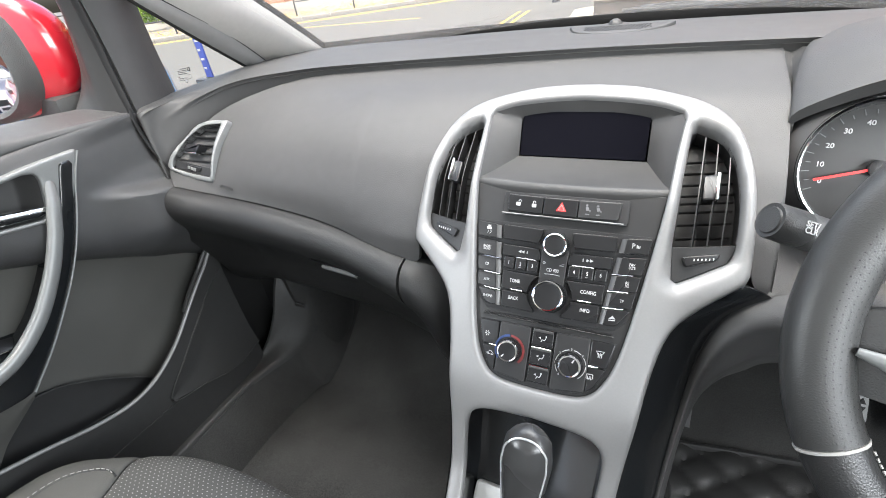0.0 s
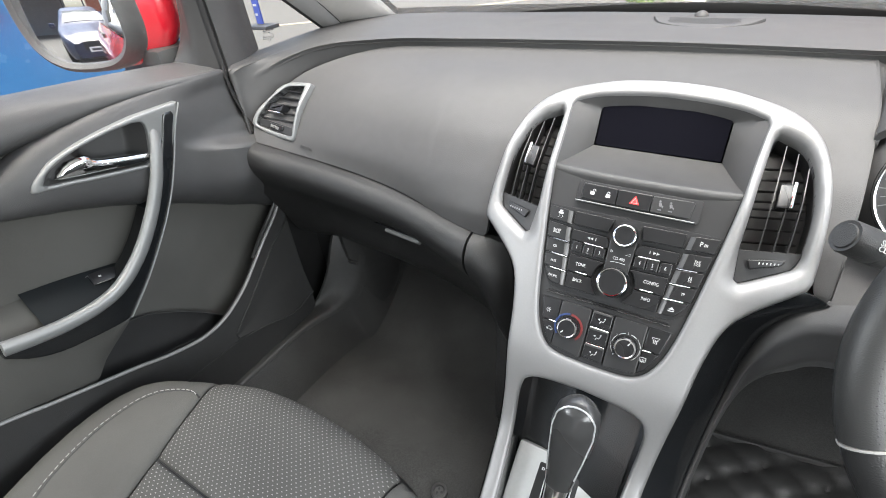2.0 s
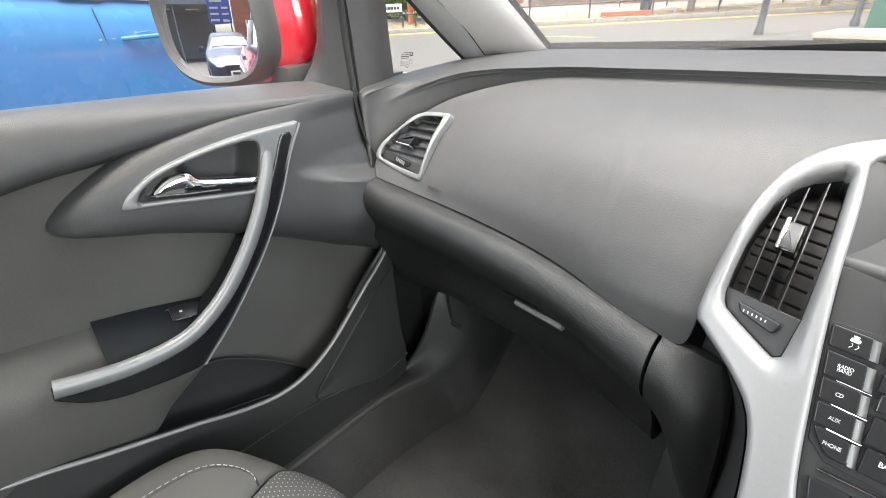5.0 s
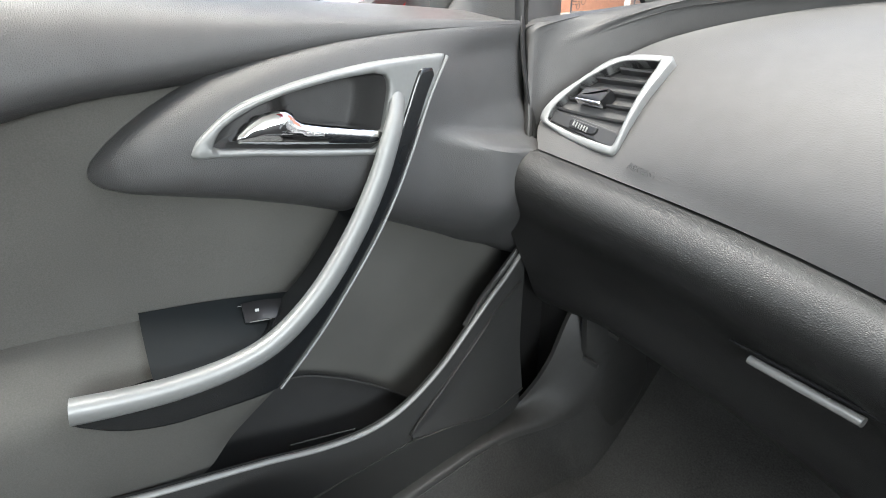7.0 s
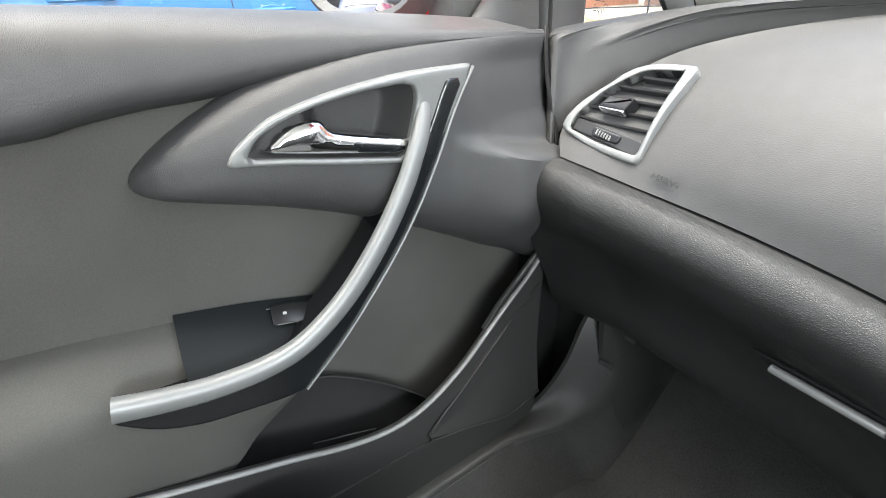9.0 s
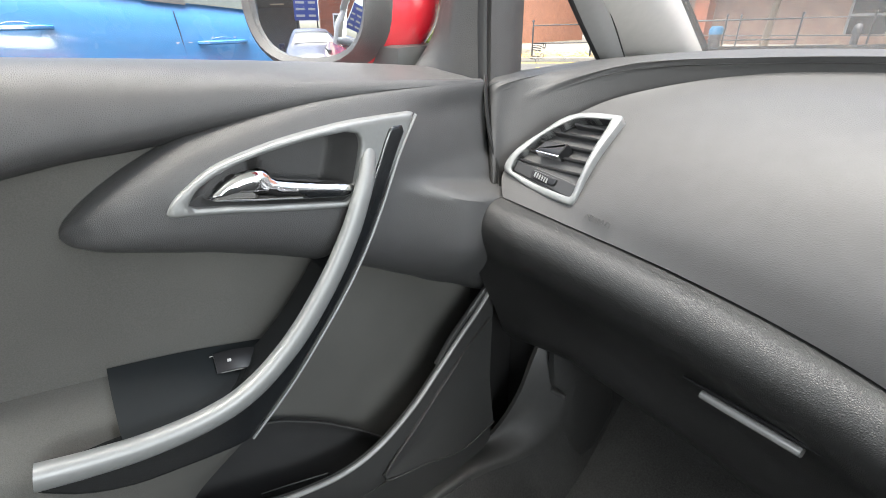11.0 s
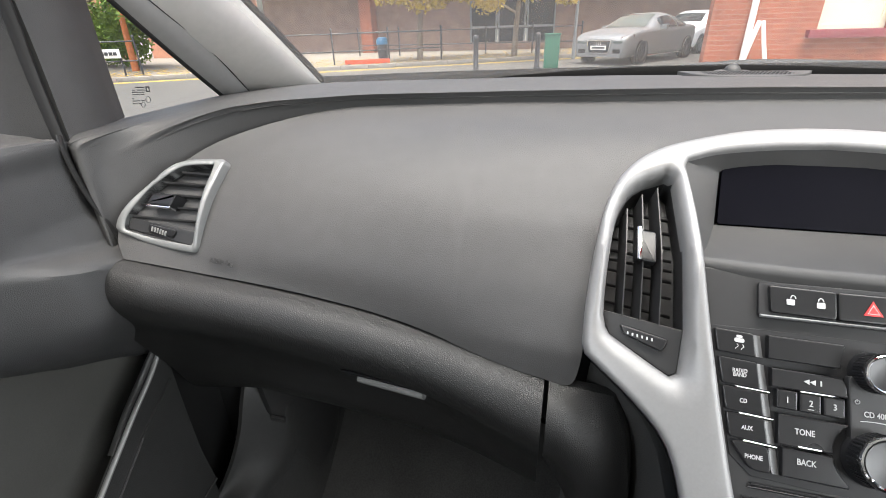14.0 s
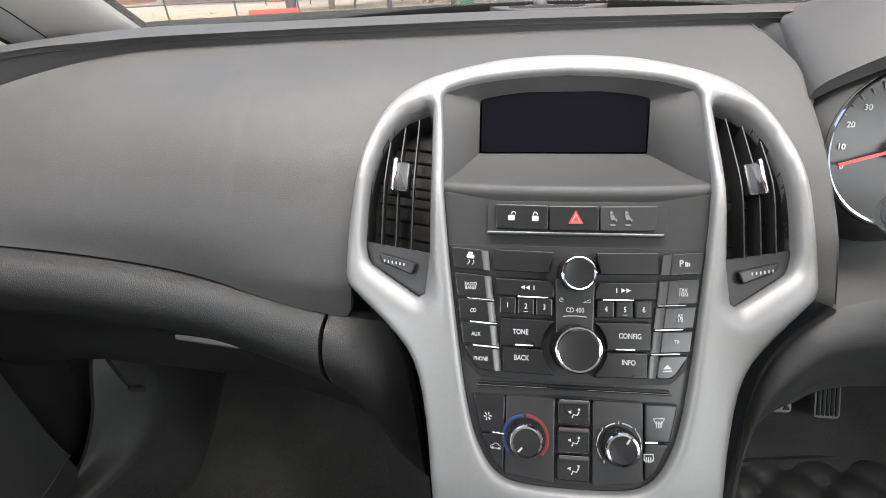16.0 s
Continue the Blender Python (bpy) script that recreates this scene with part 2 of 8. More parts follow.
IRON = material("painted_iron", (0.035, 0.037, 0.042), 0.55, vary=0.2, bump=0.2)
GREEN_BOX = material("green_painted_steel", (0.015, 0.12, 0.07), 0.5, vary=0.12)
BLUE_BIN = material("blue_plastic", (0.02, 0.13, 0.26), 0.5, vary=0.1)
SIGN_BLUE = material("sign_blue", (0.035, 0.06, 0.28), 0.5, vary=0.06)
BARK = material("bark", (0.20, 0.16, 0.12), 0.95, vary=0.3, scale=40, bump=0.8, bump_scale=60)
RUST_BARK = material("rust_bark", (0.42, 0.14, 0.05), 0.9, vary=0.25, scale=30)
LEAF_YELLOW = material("yellow_leaves", (0.42, 0.30, 0.035), 0.7, vary=0.45, scale=3, stain=1.5)
LEAF_GREEN = material("green_leaves", (0.12, 0.20, 0.02), 0.7, vary=0.4, scale=3, stain=1.0)
LEAF_FALLEN = material("fallen_leaves", (0.45, 0.30, 0.06), 0.8, vary=0.4, scale=20)

# ---- helpers ----


def cr(pts, n, closed=False):
    """n points on a smooth curve through the given ones."""
    p = np.array(pts, float)
    if closed:
        p = np.vstack([p[-1], p, p[0], p[1]])
    else:
        p = np.vstack([2 * p[0] - p[1], p, 2 * p[-1] - p[-2]])
    k = len(p) - 3
    seg = np.linalg.norm(np.diff(p[1:-1], axis=0), axis=1) ** 0.5
    knots = np.concatenate([[0], np.cumsum(seg)])
    u = np.linspace(0, knots[-1], n + 1)[:-1] if closed else np.linspace(0, knots[-1], n)
    i = np.clip(np.searchsorted(knots, u, side="right") - 1, 0, k - 1)
    t = ((u - knots[i]) / seg[i])[:, None]
    a, b, c, d = p[i], p[i + 1], p[i + 2], p[i + 3]
    return 0.5 * (2 * b + (c - a) * t + (2 * a - 5 * b + 4 * c - d) * t ** 2 + (3 * b - a - 3 * c + d) * t ** 3)


def patch(cols, nu, nv):
    """A smooth grid through columns of control points."""
    rows = np.array([cr(c, nv) for c in cols])
    return np.array([cr(rows[:, j], nu) for j in range(nv)]).transpose(1, 0, 2)


def grid_mesh(g, thick=0.0, away=(0, 0, -1)):
    """A bmesh from a grid of places, given thickness on the side 'away'."""
    g = np.asarray(g, float)
    nu, nv = g.shape[:2]
    bm = bmesh.new()
    top = [[bm.verts.new(g[i, j]) for j in range(nv)] for i in range(nu)]
    for i in range(nu - 1):
        for j in range(nv - 1):
            bm.faces.new((top[i][j], top[i + 1][j], top[i + 1][j + 1], top[i][j + 1]))
    if thick:
        a = Vector(away).normalized() * thick
        low = [[bm.verts.new(Vector(g[i, j]) + a) for j in range(nv)] for i in range(nu)]
        for i in range(nu - 1):
            for j in range(nv - 1):
                bm.faces.new((low[i][j], low[i][j + 1], low[i + 1][j + 1], low[i + 1][j]))
        rim = [(i, 0) for i in range(nu)] + [(nu - 1, j) for j in range(1, nv)] + [(i, nv - 1) for i in range(nu - 2, -1, -1)] + [(0, j) for j in range(nv - 2, 0, -1)]
        for (i, j), (k, l) in zip(rim, rim[1:] + rim[:1]):
            bm.faces.new((top[i][j], low[i][j], low[k][l], top[k][l]))
        bmesh.ops.recalc_face_normals(bm, faces=bm.faces)
    return bm


def soft_step(a, b, v):
    f = min(1.0, max(0.0, (v - a) / (b - a)))
    return f * f * (3 - 2 * f)


def dense(loop, step):
    out = []
    for a, b in zip(loop, list(loop[1:]) + [loop[0]]):
        a, b = np.array(a, float), np.array(b, float)
        n = max(1, int(np.linalg.norm(b - a) / step + 0.5))
        out += [a + (b - a) * i / n for i in range(n)]
    return np.array(out)


def inside(p, loop):
    x, y = p[:, 0], p[:, 1]
    a, b = loop, np.roll(loop, -1, axis=0)
    hit = np.zeros(len(p), bool)
    for (x0, y0), (x1, y1) in zip(a, b):
        if y0 != y1:
            hit ^= ((y0 > y) != (y1 > y)) & (x < (x1 - x0) * (y - y0) / (y1 - y0) + x0)
    return hit


def gap_to(p, loops):
    best = np.full(len(p), 1e9)
    for loop in loops:
        for a, b in zip(loop, np.roll(loop, -1, axis=0)):
            d = b - a
            t = np.clip(((p - a) @ d) / max(d @ d, 1e-12), 0, 1)
            best = np.minimum(best, np.linalg.norm(p - a - t[:, None] * d, axis=1))
    return best


def pillow(outer, holes, mapf, height=0.004, round_=0.004, step=0.006, skirt=0.008):
    """A moulded sheet with rounded edges over an outline with holes; mapf(u, v, h) puts it into the world."""
    edge = min(step, 0.004) if round_ < 0.01 else step
    loops = [dense(l, edge) for l in [outer, *holes]]
    lo, hi = loops[0].min(0), loops[0].max(0)
    gx, gy = np.meshgrid(np.arange(lo[0], hi[0], step), np.arange(lo[1], hi[1], step))
    cand = [np.c_[gx.ravel(), gy.ravel()]]
    for l in loops:
        t = np.roll(l, -1, axis=0) - np.roll(l, 1, axis=0)
        nrm = np.c_[-t[:, 1], t[:, 0]] / np.maximum(np.linalg.norm(t, axis=1), 1e-9)[:, None]
        for f in (0.15, 0.45, 1.0):
            for s in (1, -1):
                q = l + s * f * round_ * nrm
                cand.append(q[gap_to(q, loops) > f * round_ * 0.93])
    ok = []
    for i, q in enumerate(cand):
        keep = inside(q, loops[0])
        for h in loops[1:]:
            keep &= ~inside(q, h)
        q = q[keep]
        if i == 0 and len(q):
            q = q[gap_to(q, loops) > round_ * 1.15]
        ok.append(q)
    pts = np.vstack(loops + ok)
    edges, base = [], 0
    for l in loops:
        edges += [(base + i, base + (i + 1) % len(l)) for i in range(len(l))]
        base += len(l)
    from mathutils import geometry
    vs, _, fs, _, _, _ = geometry.delaunay_2d_cdt([Vector(p) for p in pts], edges, [], 0, 1e-6)
    v2 = np.array([v[:] for v in vs])
    cen = np.array([v2[list(f)].mean(0) for f in fs])
    keep = inside(cen, loops[0])
    for h in loops[1:]:
        keep &= ~inside(cen, h)
    d = gap_to(v2, loops)
    hh = height * np.sqrt(np.maximum(0, 1 - (1 - np.minimum(d / round_, 1)) ** 2))
    bm = bmesh.new()
    bv = [bm.verts.new(mapf(u, v, h)) for (u, v), h in zip(v2, hh)]
    for f, k in zip(fs, keep):
        if k:
            bm.faces.new([bv[i] for i in f])
    for l in loops:
        a = [bm.verts.new(mapf(u, v, 0)) for u, v in l]
        b = [bm.verts.new(mapf(u, v, -skirt)) for u, v in l]
        for i in range(len(l)):
            j = (i + 1) % len(l)
            bm.faces.new((a[i], a[j], b[j], b[i]))
    for v in [v for v in bm.verts if not v.link_faces]:
        bm.verts.remove(v)
    bmesh.ops.remove_doubles(bm, verts=bm.verts, dist=1e-5)
    bmesh.ops.recalc_face_normals(bm, faces=bm.faces)
    return bm


def plate(loop, mapf, h0, h1, bevel=0.001):
    """A button or panel: an outline raised from h0 to h1 with a bevelled rim."""
    l = np.array(loop, float)
    cen = l.mean(0)
    t = np.roll(l, -1, axis=0) - np.roll(l, 1, axis=0)
    nrm = np.c_[-t[:, 1], t[:, 0]] / np.maximum(np.linalg.norm(t, axis=1), 1e-9)[:, None]
    if ((cen - l) * nrm).sum() < 0:
        nrm = -nrm
    bm = bmesh.new()
    rings = []
    for off, h in ((0, h0), (0, h1 - bevel), (bevel * 0.3, h1 - bevel * 0.3), (bevel, h1), (bevel * 1.5, h1)):
        rings.append([bm.verts.new(mapf(*(p + n * off), h)) for p, n in zip(l, nrm)])
    for a, b in zip(rings, rings[1:]):
        for i in range(len(a)):
            j = (i + 1) % len(a)
            bm.faces.new((a[i], a[j], b[j], b[i]))
    bm.faces.new(rings[-1])
    bm.faces.new(rings[0][::-1])
    bmesh.ops.recalc_face_normals(bm, faces=bm.faces)
    return bm


def rrect(x0, x1, y0, y1, r=0.002, n=3):
    out = []
    for cx, cy, a in ((x1 - r, y1 - r, 0), (x0 + r, y1 - r, 90), (x0 + r, y0 + r, 180), (x1 - r, y0 + r, 270)):
        out += [(cx + r * math.cos(radians(a + 90 * i / n)), cy + r * math.sin(radians(a + 90 * i / n))) for i in range(n + 1)]
    return out


def quad(a, b, c, d, r=0.002):
    """A four-cornered outline with rounded corners."""
    p = [Vector(q) for q in (a, b, c, d)]
    out = []
    for i in range(4):
        q, u, v = p[i], (p[i - 1] - p[i]).normalized(), (p[(i + 1) % 4] - p[i]).normalized()
        s, e = q + u * r, q + v * r
        out += [tuple(s), tuple((s + e) / 4 + q / 2), tuple(e)]
    return out


def circle(cx, cy, r, n=28):
    return [(cx + r * math.cos(2 * math.pi * i / n), cy + r * math.sin(2 * math.pi * i / n)) for i in range(n)]


def sweep(path, width, height, up=(0, 0, 1), n=10, cap=True, power=1.0):
    """A bar along a path; width and height may change along it (lists)."""
    p = [Vector(q) for q in path]
    k = len(p)
    w = np.interp(np.linspace(0, 1, k), np.linspace(0, 1, len(width)), width) if isinstance(width, (list, tuple)) else [width] * k
    h = np.interp(np.linspace(0, 1, k), np.linspace(0, 1, len(height)), height) if isinstance(height, (list, tuple)) else [height] * k
    bm = bmesh.new()
    rings = []
    for i, q in enumerate(p):
        t = (p[min(i + 1, k - 1)] - p[max(i - 1, 0)]).normalized()
        s = t.cross(Vector(up)).normalized()
        u = s.cross(t).normalized()
        ring = []
        for j in range(n):
            a = 2 * math.pi * (j + 0.5) / n
            ca, sa = math.cos(a), math.sin(a)
            ca, sa = math.copysign(abs(ca) ** power, ca), math.copysign(abs(sa) ** power, sa)
            ring.append(bm.verts.new(q + s * (w[i] / 2 * ca) + u * (h[i] / 2 * sa)))
        rings.append(ring)
    for a, b in zip(rings, rings[1:]):
        for j in range(n):
            bm.faces.new((a[j], a[(j + 1) % n], b[(j + 1) % n], b[j]))
    if cap:
        bm.faces.new(rings[0][::-1])
        bm.faces.new(rings[-1])
    bmesh.ops.recalc_face_normals(bm, faces=bm.faces)
    return bm


def lathe(profile, m, n=32):
    """A turned body: (radius, height) pairs round the z axis of m."""
    bm = bmesh.new()
    rings = []
    for r, z in profile:
        if r < 1e-6:
            rings.append([bm.verts.new(m @ Vector((0, 0, z)))])
        else:
            rings.append([bm.verts.new(m @ Vector((r * math.cos(2 * math.pi * i / n), r * math.sin(2 * math.pi * i / n), z))) for i in range(n)])
    for a, b in zip(rings, rings[1:]):
        if len(a) == 1 and len(b) == 1:
            continue
        for i in range(n):
            j = (i + 1) % n
            if len(a) == 1:
                bm.faces.new((a[0], b[i], b[j]))
            elif len(b) == 1:
                bm.faces.new((a[i], a[j], b[0]))
            else:
                bm.faces.new((a[i], a[j], b[j], b[i]))
    bmesh.ops.recalc_face_normals(bm, faces=bm.faces)
    return bm


def box(x0, x1, y0, y1, z0, z1, bevel=0.0, m=None):
    bm = bmesh.new()
    bmesh.ops.create_cube(bm, size=1)
    bmesh.ops.transform(bm, verts=bm.verts, matrix=Matrix.Translation(((x0 + x1) / 2, (y0 + y1) / 2, (z0 + z1) / 2)) @ Matrix.Diagonal((x1 - x0, y1 - y0, z1 - z0, 1)))
    if bevel:
        bmesh.ops.bevel(bm, geom=bm.edges[:], offset=bevel, segments=2, affect="EDGES", profile=0.7)
    if m is not None:
        bmesh.ops.transform(bm, verts=bm.verts, matrix=m)
    return bm


def prism(loop, m, depth):
    """A flat outline in the x-y plane of m, given depth along its z."""
    bm = bmesh.new()
    a = [bm.verts.new(m @ Vector((x, y, 0))) for x, y in loop]
    b = [bm.verts.new(m @ Vector((x, y, depth))) for x, y in loop]
    bm.faces.new(a[::-1])
    bm.faces.new(b)
    for i in range(len(a)):
        j = (i + 1) % len(a)
        bm.faces.new((a[i], a[j], b[j], b[i]))
    bmesh.ops.recalc_face_normals(bm, faces=bm.faces)
    return bm


def join(*bms):
    out = bmesh.new()
    for b in bms:
        me = bpy.data.meshes.new("joined")
        b.to_mesh(me)
        out.from_mesh(me)
        b.free()
        bpy.data.meshes.remove(me)
    return out


def part(name, bm, mat, parent=None, label="", sharp=40):
    """Links a bmesh as one mesh object, under a thing or a part."""
    me = bpy.data.meshes.new(name)
    bm.to_mesh(me)
    bm.free()
    me.materials.append(mat)
    me.shade_smooth()
    me.set_sharp_from_angle(angle=radians(sharp))
    ob = new(name, me)
    if parent is not None:
        ob.parent = parent
        ob.matrix_parent_inverse = Matrix.Translation(-Vector(parent.location))
    return tagged(ob, label)


def thing(name, loc, label, category, group="", kind=""):
    ob = new(name)
    ob.location = loc
    ob.empty_display_size = 0.02
    return tagged(ob, label, category, group, kind)


def structure(name, bm, mat, label, category, kind="structure", sharp=40):
    return tagged(part(name, bm, mat, None, label, sharp), label, category, "", kind)


def lettering(name, body, size, m, mat, parent, depth=0.0002, label=""):
    """Letters in the built-in font, as a mesh, centred at m."""
    cu = bpy.data.curves.new("letters", "FONT")
    cu.body, cu.size, cu.align_x, cu.align_y, cu.extrude, cu.resolution_u = body, size, "CENTER", "CENTER", depth, 3
    cu.space_line = 0.75
    cu.offset = size * 0.014
    tmp = bpy.data.objects.new("letters", cu)
    scene.collection.objects.link(tmp)
    me = bpy.data.meshes.new_from_object(tmp.evaluated_get(bpy.context.evaluated_depsgraph_get()))
    bpy.data.objects.remove(tmp)
    bpy.data.curves.remove(cu)
    bm = bmesh.new()
    bm.from_mesh(me)
    bpy.data.meshes.remove(me)
    bmesh.ops.transform(bm, verts=bm.verts, matrix=m)
    return part(name, bm, mat, parent, label)


def axes(o, x, y):
    """A frame with its origin at o and the directions x and y."""
    x = Vector(x).normalized()
    z = x.cross(Vector(y)).normalized()
    y = z.cross(x)
    return Matrix.Translation(o) @ Matrix((x, y, z)).transposed().to_4x4()

# ---- car shell ----
CX = -0.003  # middle of the centre console

structure("floor", grid_mesh(patch([
    [(-0.68, -0.9, 0.33), (-0.68, 0.3, 0.33), (-0.68, 0.62, 0.33), (-0.68, 0.88, 0.50), (-0.68, 0.98, 0.72)],
    [(-0.30, -0.9, 0.33), (-0.30, 0.3, 0.33), (-0.30, 0.62, 0.33), (-0.30, 0.88, 0.50), (-0.30, 0.98, 0.72)],
    [(0.30, -0.9, 0.33), (0.30, 0.3, 0.33), (0.30, 0.62, 0.33), (0.30, 0.88, 0.50), (0.30, 0.98, 0.72)],
    [(0.70, -0.9, 0.33), (0.70, 0.3, 0.33), (0.70, 0.62, 0.33), (0.70, 0.88, 0.50), (0.70, 0.98, 0.72)]], 30, 40), 0.02), CARPET,
    "black carpet on the footwell floor, colour lifted for haze", "car floor")
structure("wall_front", box(-0.80, 0.80, 0.99, 1.03, 0.20, 1.03), CARPET, "black carpeted bulkhead behind the dashboard", "bulkhead")
structure("wall_rear", box(-0.80, 0.80, -1.64, -1.60, 0.20, 1.02), PLASTIC_LOW, "dark trim panel closing the rear of the cabin", "rear panel")
structure("wall_side", box(0.74, 0.80, -1.60, 1.0, 0.20, 1.05), PLASTIC, "dark inner panel of the driver's side", "side panel")
structure("wall_side", box(-0.86, -0.80, -1.60, -0.62, 0.20, 1.07), PLASTIC, "dark inner panel of the rear passenger side", "side panel")
structure("ceiling", grid_mesh(patch([
    [(-0.60, -1.5, 1.38), (-0.60, -0.9, 1.44), (-0.60, -0.3, 1.46), (-0.58, 0.22, 1.42)],
    [(0.0, -1.5, 1.42), (0.0, -0.9, 1.48), (0.0, -0.3, 1.50), (0.0, 0.30, 1.45)],
    [(0.60, -1.5, 1.38), (0.60, -0.9, 1.44), (0.60, -0.3, 1.46), (0.58, 0.22, 1.42)]], 16, 24), 0.03, (0, 0, 1)), HEADLINER,
    "pale grey fabric roof lining of the car", "roof lining")
for sx in (-1, 1):
    structure("trim", sweep(cr([(sx * 0.64, -1.5, 1.36), (sx * 0.655, -0.6, 1.42), (sx * 0.64, 0.0, 1.42), (sx * 0.60, 0.30, 1.40)], 16), 0.10, 0.05), HEADLINER, "pale roof rail trim", "roof rail")
    structure("trim", sweep([(sx * 0.78, -0.62, 1.0), (sx * 0.73, -0.66, 1.2), (sx * 0.64, -0.70, 1.42)], 0.05, 0.14, up=(0, 1, 0)), PILLAR, "pale grey door pillar trim", "pillar trim")
    structure("trim", sweep([(sx * 0.76, -1.60, 1.0), (sx * 0.70, -1.52, 1.25), (sx * 0.60, -1.45, 1.40)], 0.08, 0.20, up=(0, 1, 0)), PILLAR, "pale grey rear pillar trim", "pillar trim")

# A-pillars with their dark outer frame, and the upright of the quarter window
ap = thing("pillar_trim", (-0.70, 0.90, 1.06), "pale grey moulded windscreen pillar trim rising from dashboard", "pillar trim")
part("cover", grid_mesh(patch([
    [(-0.671, 0.967, 1.045), (-0.676, 0.868, 1.12), (-0.681, 0.735, 1.215), (-0.672, 0.50, 1.37)],
    [(-0.690, 0.925, 1.05), (-0.690, 0.820, 1.125), (-0.685, 0.680, 1.22), (-0.665, 0.44, 1.38)],
    [(-0.730, 0.870, 1.055), (-0.715, 0.755, 1.13), (-0.692, 0.605, 1.225), (-0.655, 0.37, 1.385)],
    [(-0.778, 0.825, 1.055), (-0.750, 0.700, 1.13), (-0.708, 0.548, 1.225), (-0.650, 0.31, 1.385)]], 16, 24), 0.012, (-1, 0.6, 0)), PILLAR, ap)
seam = cr([(-0.752, 0.843, 1.052), (-0.729, 0.735, 1.13), (-0.700, 0.572, 1.225), (-0.650, 0.315, 1.385)], 24)
rim = cr([(-0.772, 0.800, 1.052), (-0.745, 0.681, 1.13), (-0.704, 0.535, 1.225), (-0.648, 0.305, 1.385)], 24)
part("quarter_trim", grid_mesh([[tuple(Vector(a).lerp(Vector(b), f) + Vector((0.004, -0.004, 0)) * math.sin(math.pi * f)) for f in np.linspace(0, 1, 8)] for a, b in zip(seam, rim)], 0.004, (-1, 0.6, 0)), PILLAR_SHADED, ap, "pillar trim beside the quarter window, coloured as shaded")
part("trim_seam", sweep(seam[:16], 0.0020, 0.0022, n=6), SEAL, ap)
part("edge_strip", sweep([Vector(q) - Vector((0.002, 0, 0)) for q in rim], 0.007, 0.007), SEAL, ap, "dark rubber edge")
structure("windscreen_frame", sweep(cr([(-0.674, 0.975, 1.045), (-0.679, 0.876, 1.12), (-0.684, 0.743, 1.215), (-0.675, 0.508, 1.37)], 20), 0.010, 0.016), BORDER, "black printed border of the windscreen", "windscreen border")
structure("windscreen_frame", sweep(cr([(0.662, 0.962, 1.045), (0.657, 0.808, 1.12), (0.652, 0.628, 1.215), (0.632, 0.308, 1.39)], 20), 0.06, 0.06), PILLAR, "pale windscreen pillar of the driver's side", "pillar trim")
structure("window_1", grid_mesh(patch([
    [(-0.665, 0.96, 1.035), (-0.655, 0.66, 1.215), (-0.63, 0.31, 1.40)],
    [(0.0, 1.06, 1.04), (0.0, 0.72, 1.24), (0.0, 0.34, 1.45)],
    [(0.665, 0.96, 1.035), (0.655, 0.66, 1.215), (0.63, 0.31, 1.40)]], 16, 12)), WINDSCREEN, "clear laminated windscreen with slight reflections", "windscreen").visible_shadow = False
up = thing("window_post", (-0.72, 0.53, 1.06), "dark grey upright post between door glass and quarter window", "window post")
part("cover", grid_mesh(patch([
    [(-0.708, 0.482, 1.050), (-0.710, 0.484, 1.15), (-0.698, 0.472, 1.25), (-0.652, 0.432, 1.40)],
    [(-0.712, 0.520, 1.052), (-0.708, 0.518, 1.15), (-0.695, 0.505, 1.25), (-0.650, 0.455, 1.40)],
    [(-0.735, 0.562, 1.054), (-0.728, 0.556, 1.15), (-0.712, 0.545, 1.25), (-0.660, 0.500, 1.40)],
    [(-0.775, 0.609, 1.054), (-0.765, 0.600, 1.15), (-0.748, 0.589, 1.25), (-0.690, 0.545, 1.40)]], 20, 20), 0.02, (-1, 0, 0)), PLASTIC, up)
part("seal", sweep(cr([(-0.716, 0.477, 1.045), (-0.718, 0.478, 1.12), (-0.713, 0.476, 1.18), (-0.701, 0.466, 1.25), (-0.655, 0.428, 1.40)], 20), 0.010, 0.014, up=(1, 0, 0)), SEAL, up, "black rubber door seal")
qw = structure("window_2", grid_mesh(patch([
    [(-0.778, 0.600, 1.045), (-0.768, 0.592, 1.15), (-0.750, 0.582, 1.25)],
    [(-0.785, 0.830, 1.045), (-0.755, 0.700, 1.15), (-0.735, 0.60, 1.25)]], 6, 8)), GLASS, "small fixed quarter window with etched marks", "quarter window")
qw.visible_shadow = False
etch = axes((-0.773, 0.640, 1.073), (-0.03, 0.98, -0.12), (0.10, 0.30, 0.95))
for v, runs in ((0.0130, ((-0.008, 0.006),)), (0.0098, ((-0.014, -0.009), (-0.006, 0.006))), (0.0070, ((-0.014, 0.005),)), (0.0040, ((-0.014, -0.003), (-0.001, 0.005))), (-0.0010, ((-0.015, -0.012),)), (-0.0040, ((-0.015, -0.004), (-0.001, 0.004))), (-0.0075, ((-0.015, -0.008), (-0.006, -0.003)))):
    for u0, u1 in runs:
        part("etched_bar", box(u0, u1, v, v + 0.0012, 0.0015, 0.0018, m=etch), PLASTIC_TOP, qw, "fine dark etched glass mark")
part("etched_square", join(box(0.008, 0.0145, 0.008, 0.0095, 0.0015, 0.0018, m=etch), box(0.008, 0.0145, 0.0135, 0.015, 0.0015, 0.0018, m=etch), box(0.008, 0.0095, 0.0095, 0.0135, 0.0015, 0.0018, m=etch), box(0.013, 0.0145, 0.0095, 0.0135, 0.0015, 0.0018, m=etch)), PLASTIC_LOW, qw, "dark etched square")
